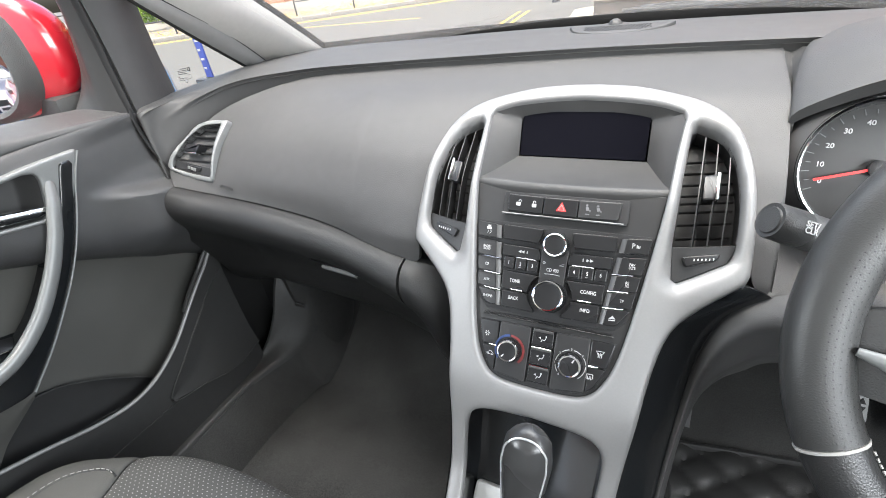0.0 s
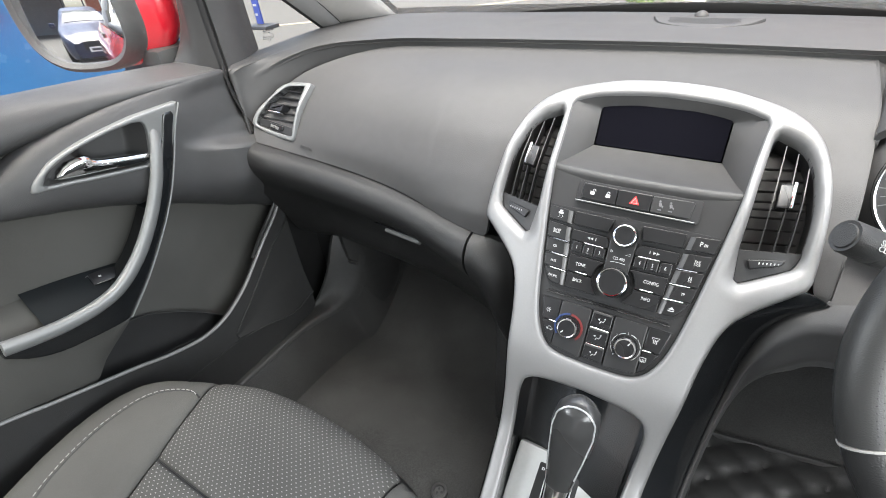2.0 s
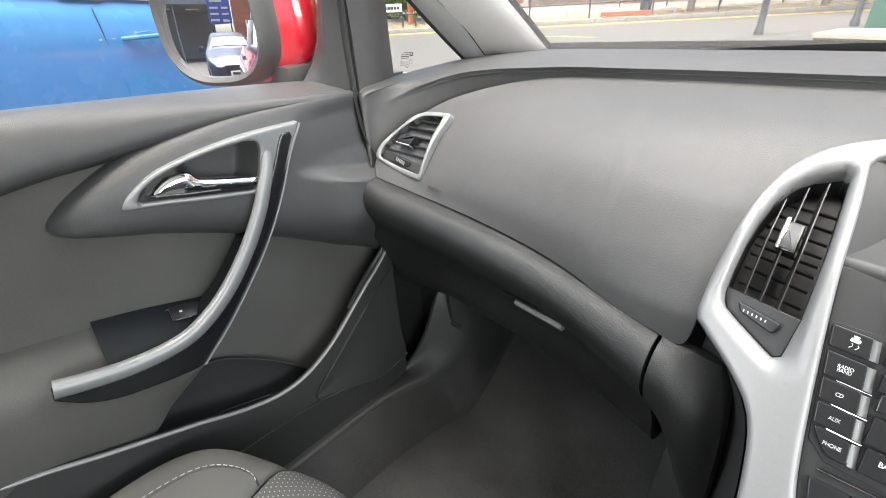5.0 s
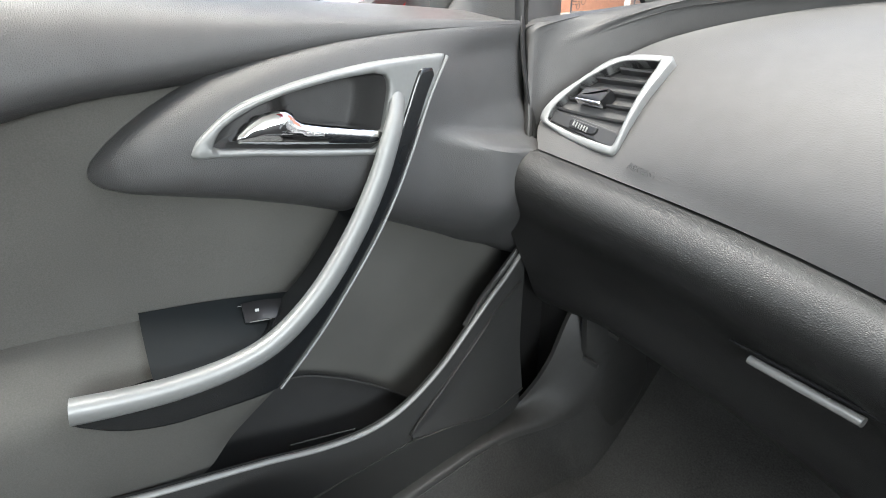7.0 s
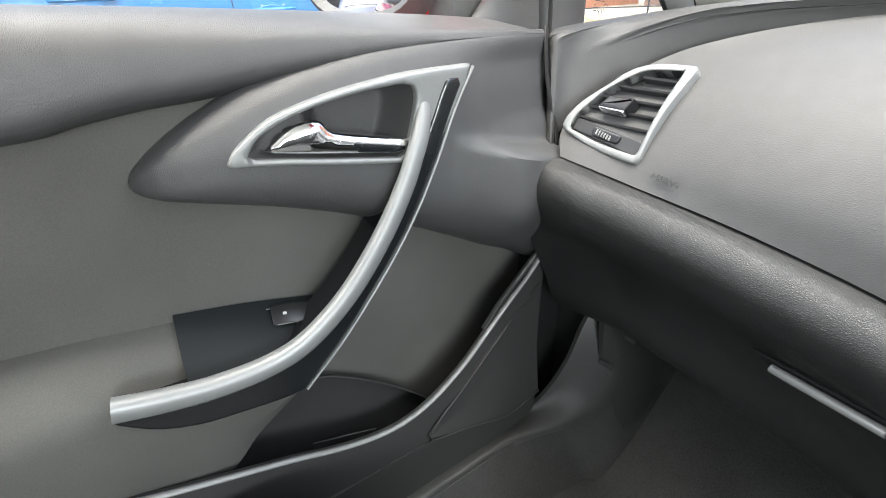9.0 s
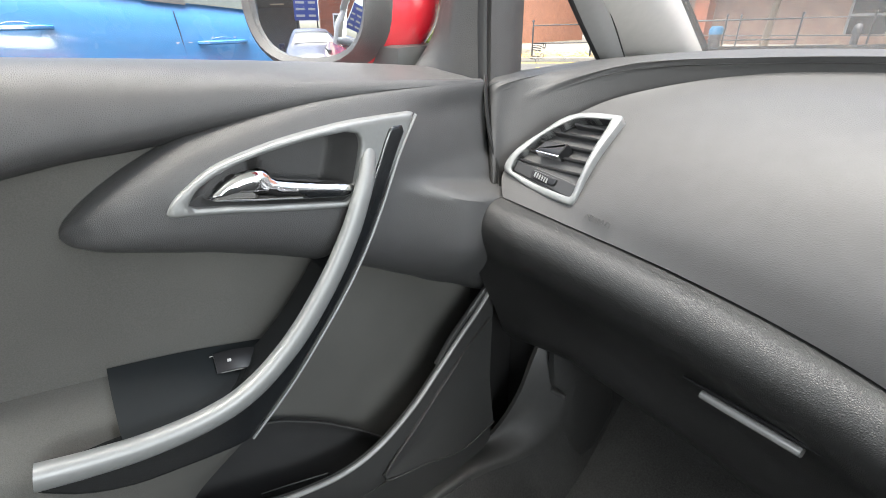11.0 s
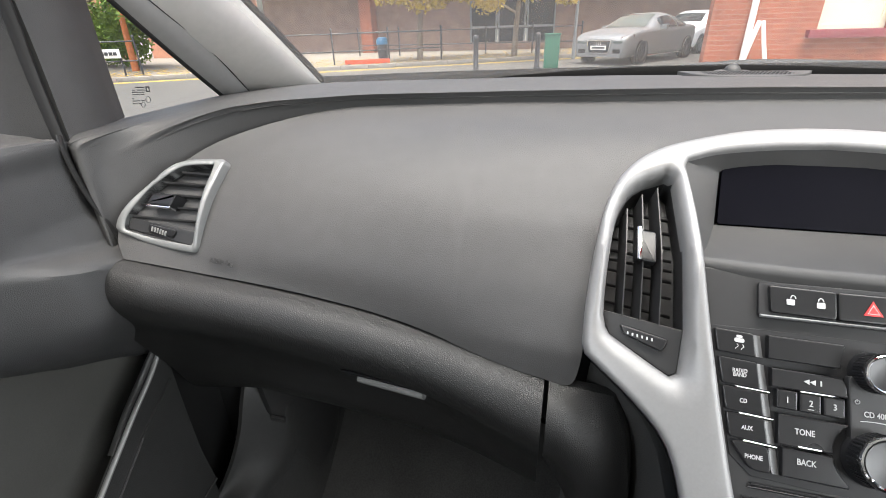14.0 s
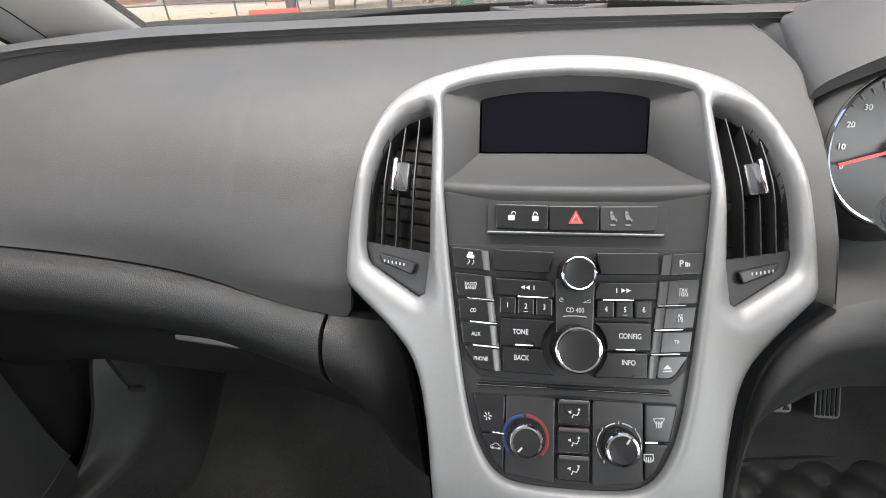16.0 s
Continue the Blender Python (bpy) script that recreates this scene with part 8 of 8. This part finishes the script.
rnd = random.Random(4)
lv, lf = [], []
for _ in range(2600):
    p = FM @ Vector((rnd.uniform(-14, 12), 0.2 + abs(rnd.gauss(0, 1)) * 2.2, 0.112 + 0.01 * rnd.random()))
    a = rnd.random() * 6.3
    s = rnd.uniform(0.03, 0.07)
    k = len(lv)
    for b, z in ((0, 0), (1.4, 0.012), (3.1, 0.004), (4.6, 0.015)):
        lv.append((p.x + s * math.cos(a + b), p.y + s * math.sin(a + b), p.z + z))
    lf.append((k, k + 1, k + 2, k + 3))
me = bpy.data.meshes.new("fallen_leaves")
me.from_pydata(lv, [], lf)
me.materials.append(LEAF_FALLEN)
tagged(new("fallen_leaves", me), "scattered yellow fallen leaves on the footway", "leaves", "", "stuff")

part("foliage", leaf_cloud([((-1.40 + i * 0.16, 7.72 - i * 0.115, 0.03), 0.07) for i in range(5)] + [((0.1 + i * 0.3, 7.98 - i * 0.05, 0.14), 0.07) for i in range(3)], 700, 0.02, 21), LEAF_GREEN, weeds)

# signs
def sign_post(x, y, label):
    return thing("sign_post", (x, y, 0), label, "sign")


st = sign_post(-13.7, 11.8, "low white street name plate on the railing")
part("plate", box(-14.24, -13.24, 11.76, 11.80, 0.61, 0.86, 0.01), WOOD_WHITE, st)
for i in range(5):
    part("writing_bar", box(-14.11 + i * 0.165, -13.99 + i * 0.165, 11.74, 11.76, 0.69, 0.78), IRON, st)
for x in (-14.19, -13.29):
    part("post", sweep([(x, 11.82, 0), (x, 11.82, 0.9)], 0.05, 0.05, up=(1, 0, 0), n=8), IRON, st)
fl = sign_post(-6.4, 5.2, "low dark blue pavement sign with pale lettering")
part("base", box(-6.62, -6.18, 5.08, 5.36, 0, 0.05, 0.01), IRON, fl)
part("pole", sweep([(-6.50, 5.22, 0.04), (-6.50, 5.22, 0.75)], 0.03, 0.03, up=(1, 0, 0), n=8), SATIN, fl)
bn = part("banner", box(-6.485, -6.36, 5.20, 5.23, 0.06, 0.72, 0.008), SIGN_BLUE, fl, "dark blue panel")
for i in range(4):
    part("writing_bar", box(-6.462, -6.462 + 0.05 + 0.02 * (i % 2), 5.192, 5.20, 0.18 + i * 0.13, 0.21 + i * 0.13), PRINT, bn)
lamp = thing("street_lamp", (-0.25, 18.2, 0), "tall grey steel lamp column by the road", "lamp post")
part("column", sweep([(-0.25, 18.2, 0), (-0.25, 18.2, 1.2), (-0.25, 18.2, 6.0)], [0.14, 0.10, 0.08], [0.14, 0.10, 0.08], up=(1, 0, 0), n=10), SLATE, lamp)
part("head", box(-0.35, -0.15, 17.4, 18.3, 5.95, 6.1, 0.02), SLATE, lamp)


# ---- parked cars ----
CAR_SHAPES = {
    # along, half width, floor, shoulder, roof, half width at roof
    "coupe": [(-2.28, 0.70, 0.40, 0.80, 0.86, 0.58), (-2.18, 0.84, 0.30, 0.93, 0.98, 0.66), (-1.75, 0.91, 0.24, 0.97, 1.07, 0.60), (-1.20, 0.92, 0.22, 0.96, 1.25, 0.56), (-0.55, 0.92, 0.22, 0.94, 1.37, 0.56), (-0.05, 0.92, 0.22, 0.93, 1.37, 0.57), (0.40, 0.92, 0.22, 0.93, 1.25, 0.60), (0.95, 0.92, 0.22, 0.92, 1.00, 0.70), (1.55, 0.92, 0.23, 0.88, 0.93, 0.72), (2.00, 0.89, 0.22, 0.80, 0.86, 0.70), (2.20, 0.84, 0.20, 0.72, 0.78, 0.66), (2.28, 0.76, 0.22, 0.64, 0.70, 0.58)],
    "hatch": [(-1.95, 0.70, 0.36, 0.95, 1.00, 0.58), (-1.85, 0.82, 0.30, 1.00, 1.25, 0.55), (-1.55, 0.86, 0.24, 1.00, 1.42, 0.56), (-0.90, 0.87, 0.22, 0.98, 1.47, 0.57), (-0.20, 0.87, 0.22, 0.96, 1.46, 0.57), (0.35, 0.87, 0.22, 0.95, 1.32, 0.58), (0.85, 0.87, 0.22, 0.94, 1.05, 0.66), (1.35, 0.86, 0.24, 0.88, 0.93, 0.66), (1.75, 0.80, 0.26, 0.74, 0.82, 0.60), (1.98, 0.60, 0.30, 0.60, 0.66, 0.46)],
    "tall": [(-2.05, 0.74, 0.36, 1.00, 1.05, 0.62), (-1.95, 0.86, 0.30, 1.12, 1.40, 0.60), (-1.60, 0.90, 0.26, 1.14, 1.60, 0.62), (-0.90, 0.91, 0.24, 1.12, 1.66, 0.64), (-0.10, 0.91, 0.24, 1.10, 1.65, 0.64), (0.55, 0.91, 0.24, 1.09, 1.48, 0.64), (1.05, 0.91, 0.24, 1.08, 1.18, 0.72), (1.50, 0.89, 0.26, 1.00, 1.06, 0.72), (1.90, 0.82, 0.28, 0.84, 0.92, 0.64), (2.10, 0.62, 0.32, 0.66, 0.72, 0.50)],
    "mini": [(-2.00, 0.74, 0.36, 1.26, 1.30, 0.62), (-1.90, 0.86, 0.30, 1.36, 1.52, 0.60), (-1.55, 0.90, 0.26, 1.34, 1.70, 0.62), (-0.90, 0.91, 0.24, 1.300, 1.74, 0.64), (-0.33, 0.91, 0.24, 1.240, 1.73, 0.64), (0.07, 0.91, 0.24, 1.200, 1.68, 0.64), (0.50, 0.91, 0.24, 1.160, 1.48, 0.66), (0.85, 0.91, 0.24, 1.10, 1.20, 0.72), (1.20, 0.87, 0.26, 0.98, 1.04, 0.70), (1.45, 0.78, 0.28, 0.84, 0.92, 0.60), (1.60, 0.58, 0.32, 0.66, 0.72, 0.46)]}


def car(shape, place, heading, paint, label, glass_mat, name="car", handles=None, gaps=None, panes=((0.10, 0.47), (0.50, 0.86)), lean=0.02, rims=None, post=None, broad=False):
    """A parked car; heading: degrees from the x axis that its nose points to."""
    M = Matrix.Translation(place) @ Matrix.Rotation(radians(heading), 4, "Z")
    c = thing(name, place, label, "car", "parked cars")
    S = np.array(CAR_SHAPES[shape], float)
    S = cr(S, 40)

    def ring(x, w, z0, zs, zr, wr, k=0.0):
        pts = [(0, zr + k), (wr * 0.6, zr - 0.005 + k), (wr, zr - 0.04), ((wr + w) / 2 + 0.02, (zr + zs) / 2), (w * 0.965, zs + 0.01), (w, zs - 0.07), (w * 1.0, (z0 + zs) / 2), (w * 0.97, z0 + 0.10), (w * 0.90, z0)]
        pts = [tuple(q) for q in cr(pts, 26)]
        return [M @ Vector((x, -y, z)) for y, z in reversed(pts)] + [M @ Vector((x, y, z)) for y, z in pts[1:]]
    body = grid_mesh([ring(*s) for s in S])
    ends = bmesh.new()
    for s in (S[0], S[-1]):
        ends.faces.new([ends.verts.new(p) for p in ring(*s)])
    part("body", join(body, ends), paint, c, sharp=50)
    cabin = [s for s in S if s[4] - s[3] > 0.12]
    x_lo, x_hi = cabin[0][0], cabin[-1][0]
    for sg in (-1, 1):
        for a, b in panes:
            rows = []
            for f in np.linspace(a, b, 8):
                x = x_lo + (x_hi - x_lo) * f
                s = [np.interp(x, S[:, 0], S[:, j]) for j in range(6)]
                col = []
                for q in (0.06, 0.35, 0.65, 0.90):
                    z = s[3] + 0.01 + (s[4] - 0.05 - s[3] - 0.01) * q
                    y = s[1] * 0.965 + (s[5] - s[1] * 0.965) * q + (0.05 if broad else 0.02) * math.sin(math.pi * q) + (0.026 if broad else 0.018)
                    col.append(M @ Vector((x, sg * y, z)))
                rows.append(col)
            part("side_window", grid_mesh(rows), glass_mat, c)
        if post:
            rows = []
            for f in np.linspace(post[0], post[1], 4):
                x = x_lo + (x_hi - x_lo) * f
                s = [np.interp(x, S[:, 0], S[:, j]) for j in range(6)]
                rows.append([M @ Vector((x - 0.04 * q, sg * (s[1] * 0.965 + (s[5] - s[1] * 0.965) * q + 0.02 * math.sin(math.pi * q) + 0.021), s[3] + 0.01 + (s[4] - 0.05 - s[3] - 0.01) * q)) for q in (0.04, 0.35, 0.65, 0.92)])
            part("door_pillar", grid_mesh(rows), PLASTIC_LOW, c, "dark grey door pillar")
    for nm, f0, f1 in (("windscreen", 0.72 if broad else 0.80, 1.10 if broad else 1.00), ("rear_window", 0.0, 0.14)):
        rows = []
        for f in np.linspace(f0, f1, 6):
            x = x_lo + (x_hi - x_lo) * f
            s = [np.interp(x, S[:, 0], S[:, j]) for j in range(6)]
            rows.append([M @ Vector((x, y * s[5] * 0.92, s[4] + 0.014 - 0.020 * abs(y) ** 3)) for y in np.linspace(-1, 1, 9)])
        # broad cars get paler glass, a bright reflection put into the colour
        part(nm, grid_mesh(rows), CAR_GLASS_PALE if broad else glass_mat, c)
    xf, xr = S[-1][0], S[0][0]
    for sg in (-1, 1):
        s = [np.interp(xf - 0.16, S[:, 0], S[:, j]) for j in range(6)]
        h = part("headlight", grid_mesh([[M @ Vector((xf - 0.05 - 0.30 * u, sg * (np.interp(xf - 0.05 - 0.30 * u, S[:, 0], S[:, 1]) * (0.80 + 0.19 * u) + 0.012), s[3] - 0.10 + 0.10 * v + 0.05 * u)) for v in (0, 0.5, 1)] for u in np.linspace(0, 1, 6)]), CHROME, c, "clear headlight")
        part("tail_light", box(xr + 0.02, xr + 0.12, sg * 0.72 - 0.09, sg * 0.72 + 0.09, 0.72, 0.92, 0.02, M), RED_MARK, c)
        part("wing_mirror", box(x_hi - 0.45, x_hi - 0.30, sg * 1.0 - 0.09, sg * 1.0 + 0.09, S[20][3] - 0.02, S[20][3] + 0.12, 0.03, M), paint, c)
        for xh in handles or (x_lo + 0.62 * (x_hi - x_lo) - 0.35, x_lo + 0.20 * (x_hi - x_lo)):
            w = np.interp(xh, S[:, 0], S[:, 1])
            z = np.interp(xh, S[:, 0], S[:, 3]) - (0.125 if handles else 0.10)
            part("door_handle", sweep(cr([M @ Vector((xh - 0.11, sg * (w + 0.002), z)), M @ Vector((xh - 0.07, sg * (w + 0.030), z)), M @ Vector((xh + 0.07, sg * (w + 0.030), z)), M @ Vector((xh + 0.11, sg * (w + 0.002), z))], 14), 0.03, 0.022, n=8), paint, c)
            part("handle_bowl", lathe([(0.0, -0.004), (0.030, -0.001), (0.046, 0.003), (0.050, 0.0)], M @ Matrix.Translation((xh, sg * w, z - 0.012)) @ Matrix.Rotation(radians(-90 * sg), 4, "X") @ Matrix.Diagonal((1.7, 0.75, 1, 1)), 20), paint, c)
        for xs in gaps or (x_lo + 0.48 * (x_hi - x_lo), x_hi - 0.10):
            rows = []
            for q in np.linspace(0, 1, 8):
                s = [np.interp(xs, S[:, 0], S[:, j]) for j in range(6)]
                zz = s[2] + 0.12 + (s[3] - (0.0 if post else 0.06) - s[2] - 0.12) * q
                rows.append(M @ Vector((xs + lean * q, sg * (s[1] * (0.972 + 0.028 * min(1, q * 2)) + 0.001), zz)))
            part("door_gap", sweep(rows, 0.005, 0.005, up=M.to_3x3() @ Vector((0, 1, 0)), n=5), SEAL, c)
        for xw in (S[-1][0] - 0.85, S[0][0] + 0.72):
            wm = M @ Matrix.Translation((xw, sg * (S[20][1] - 0.10), 0.32)) @ Matrix.Rotation(radians(-90 * sg), 4, "X")
            part("wheel_arch", lathe([(0.375, 0.098), (0.36, 0.104), (0, 0.104)], wm, 28), DARK, c)
            w_ = part("wheel", lathe([(0.22, 0.02), (0.22, 0.115), (0.30, 0.125), (0.32, 0.10), (0.32, -0.08), (0.20, -0.09)], wm, 30), TYRE, c)
            part("rim", lathe([(0.215, 0.112), (0.205, 0.118), (0.19, 0.106)], wm, 30), rims or SATIN, w_)
            for k in range(5):
                part("spoke", sweep([wm @ Vector((0.03 * math.cos(k * 1.257), 0.03 * math.sin(k * 1.257), 0.112)), wm @ Vector((0.20 * math.cos(k * 1.257), 0.20 * math.sin(k * 1.257), 0.110))], 0.05, 0.014, up=wm.to_3x3() @ Vector((0, 0, 1)), n=6), rims or SATIN, w_)
    if broad:
        face = M @ Matrix(((0, 0, 1, xf + 0.004), (1, 0, 0, 0), (0, 1, 0, 0), (0, 0, 0, 1)))
        part("grille_edge", prism(quad((-0.40, 0.68), (0.40, 0.68), (0.33, 0.32), (-0.33, 0.32), 0.05), face, 0.014), CHROME, c, "chrome edge of the grille")
        part("grille", prism(quad((-0.37, 0.66), (0.37, 0.66), (0.31, 0.34), (-0.31, 0.34), 0.05), face, 0.022), DARK, c, "black front grille")
        for k in range(4):
            part("badge_ring", lathe([(0.042, 0.022), (0.046, 0.030), (0.052, 0.030), (0.055, 0.022)], face @ Matrix.Translation((-0.105 + 0.07 * k, 0.59, 0)), 16), CHROME, c)
        for sg in (-1, 1):
            part("fog_light_vent", box(xf - 0.12, xf + 0.006, sg * 0.57 - 0.13, sg * 0.57 + 0.13, 0.32, 0.44, 0.03, M), DARK, c)
            part("lamp_cover", box(xf - 0.20, xf + 0.004, sg * 0.59 - 0.16, sg * 0.59 + 0.16, 0.575, 0.665, 0.03, M), CAR_GLASS_PALE, c, "clear headlight cover")
            part("rocker_trim", box(-1.15, 1.10, sg * 0.895 - 0.02, sg * 0.895 + 0.02, 0.20, 0.235, 0.01, M), CHROME, c)
    else:
        part("grille", box(xf - 0.06, xf + 0.012, -0.36, 0.36, 0.46, 0.66, 0.03, M), DARK, c, "black front grille")
        part("lower_bumper", box(xf - 0.18, xf - 0.01, -0.62, 0.62, 0.26, 0.36, 0.03, M), DARK, c)
    part("number_plate", box(xf + 0.008, xf + 0.034, -0.26, 0.26, 0.42, 0.53, 0.004, M), WOOD_WHITE, c)
    part("plate_bar", box(xf + 0.034, xf + 0.038, -0.21, 0.21, 0.45, 0.50, 0.0, M), IRON, c)
    return c


car("coupe", (1.74, 17.4, 0), 236, SILVER_PAINT, "silver two-door coupe parked on the corner", CAR_GLASS, rims=IRON, handles=(-0.62,), gaps=(-0.72, 0.86), panes=((0.16, 0.40), (0.43, 0.84)), broad=True)
car("hatch", (4.12, 21.5, 0), 236, WHITE_PAINT, "white hatchback parked further up the road", CAR_GLASS)
blue = car("mini", (-3.86, 0.76, 0), 90, BLUE_PAINT, "bright blue tall hatchback parked alongside", CAR_GLASS_PALE, "blue_car", (0.08, -0.69), (-0.06, 0.70), ((0.12, 0.645), (0.69, 0.90)), -0.05, None, (0.635, 0.700))
rnd = random.Random(5)
for k in range(10):
    y, z = rnd.uniform(0.25, 0.95), rnd.choice((1.085, 0.985)) + rnd.uniform(-0.012, 0.012)
    w = rnd.uniform(0.004, 0.016)
    part("scuff", box(-2.9485, -2.9470, y, y + w, z, z + rnd.uniform(0.003, 0.006)), PRINT, blue, "pale dried splash on the paint")
car("hatch", (-1.15, -7.15, 0), 85, NAVY_PAINT, "dark blue hatchback parked behind the red car", CAR_GLASS)
car("tall", (-1.0, -12.8, 0), 58, GREY_PAINT, "grey-green crossover parked before the garage", CAR_GLASS)

# ---- behind the car, seen in the door mirror ----
garage = thing("garage_building", (-6, -17, 0), "dark garage hall with canopy and strip lights", "building")
part("wall", box(-16.0, -2.6, -22.0, -21.6, 0, 5.0), SLATE, garage)
part("canopy", box(-16.0, -2.5, -21.6, -17.0, 3.6, 4.1, 0.03), SLATE, garage, "dark flat canopy")
for x in (-15.4, -10.2, -5.6):
    part("post", sweep([(x, -17.4, 0), (x, -17.4, 3.6)], 0.16, 0.16, up=(1, 0, 0), n=8), SLATE, garage)
for x in (-7.5, -4.8):
    part("strip_light", box(x, x + 1.2, -19.2, -19.0, 3.50, 3.58), material("strip_light_tube", (0.9, 0.85, 0.7), 0.5, vary=0.02), garage, "fluorescent strip light")
board = thing("notice_board", (-1.65, -16.2, 0), "large blue notice board with rows of white writing", "sign board")
part("panel", box(-2.5, -0.77, -16.25, -16.15, 2.3, 4.0, 0.02), SIGN_BLUE, board)
for i in range(6):
    part("writing_bar", box(-2.35 + 0.9 * (i % 2), -1.70 + 0.75 * (i % 2), -16.14, -16.12, 2.5 + (i // 2) * 0.36, 2.62 + (i // 2) * 0.36), PRINT, board)
part("writing_bar", box(-2.3, -1.35, -16.14, -16.12, 3.62, 3.80), PRINT, board)
for x in (-2.35, -0.9):
    part("post", sweep([(x, -16.2, 0), (x, -16.2, 2.3)], 0.10, 0.10, up=(1, 0, 0), n=8), IRON, board)
rear = thing("brick_terrace", (1.0, -16, 0), "red brick terrace with white sash windows", "house")
part("wall", box(-0.65, 8.0, -16.4, -16.0, 0, 8.5), BRICK, rear)
part("wall", box(-0.65, -0.25, -24.0, -16.4, 0, 8.5), BRICK, rear)
part("roof", box(-0.9, 8.3, -24.0, -15.7, 8.5, 8.8), SLATE, rear)
for x in (0.3, 2.9, 5.4):
    for z in (0.9, 4.2):
        w = part("window", box(x, x + 1.1, -15.99, -15.96, z, z + 1.7), CAR_GLASS_PALE, rear, "white framed sash window")
        part("frame", join(box(x - 0.08, x, -15.99, -15.90, z - 0.08, z + 1.78), box(x + 1.1, x + 1.18, -15.99, -15.90, z - 0.08, z + 1.78), box(x, x + 1.1, -15.99, -15.90, z + 0.82, z + 0.90), box(x, x + 1.1, -15.99, -15.90, z + 1.7, z + 1.78), box(x - 0.1, x + 1.2, -15.99, -15.86, z - 0.14, z - 0.02)), WOOD_WHITE, w)

# the street falls gently away ahead of the car
FALL = Matrix.Rotation(radians(-0.5), 4, "X")
bpy.context.view_layer.update()
for ob in list(bpy.data.objects):
    if ob not in INDOORS and ob.parent is None and not ob.name.startswith("outer_bodywork"):
        ob.matrix_world = FALL @ ob.matrix_world
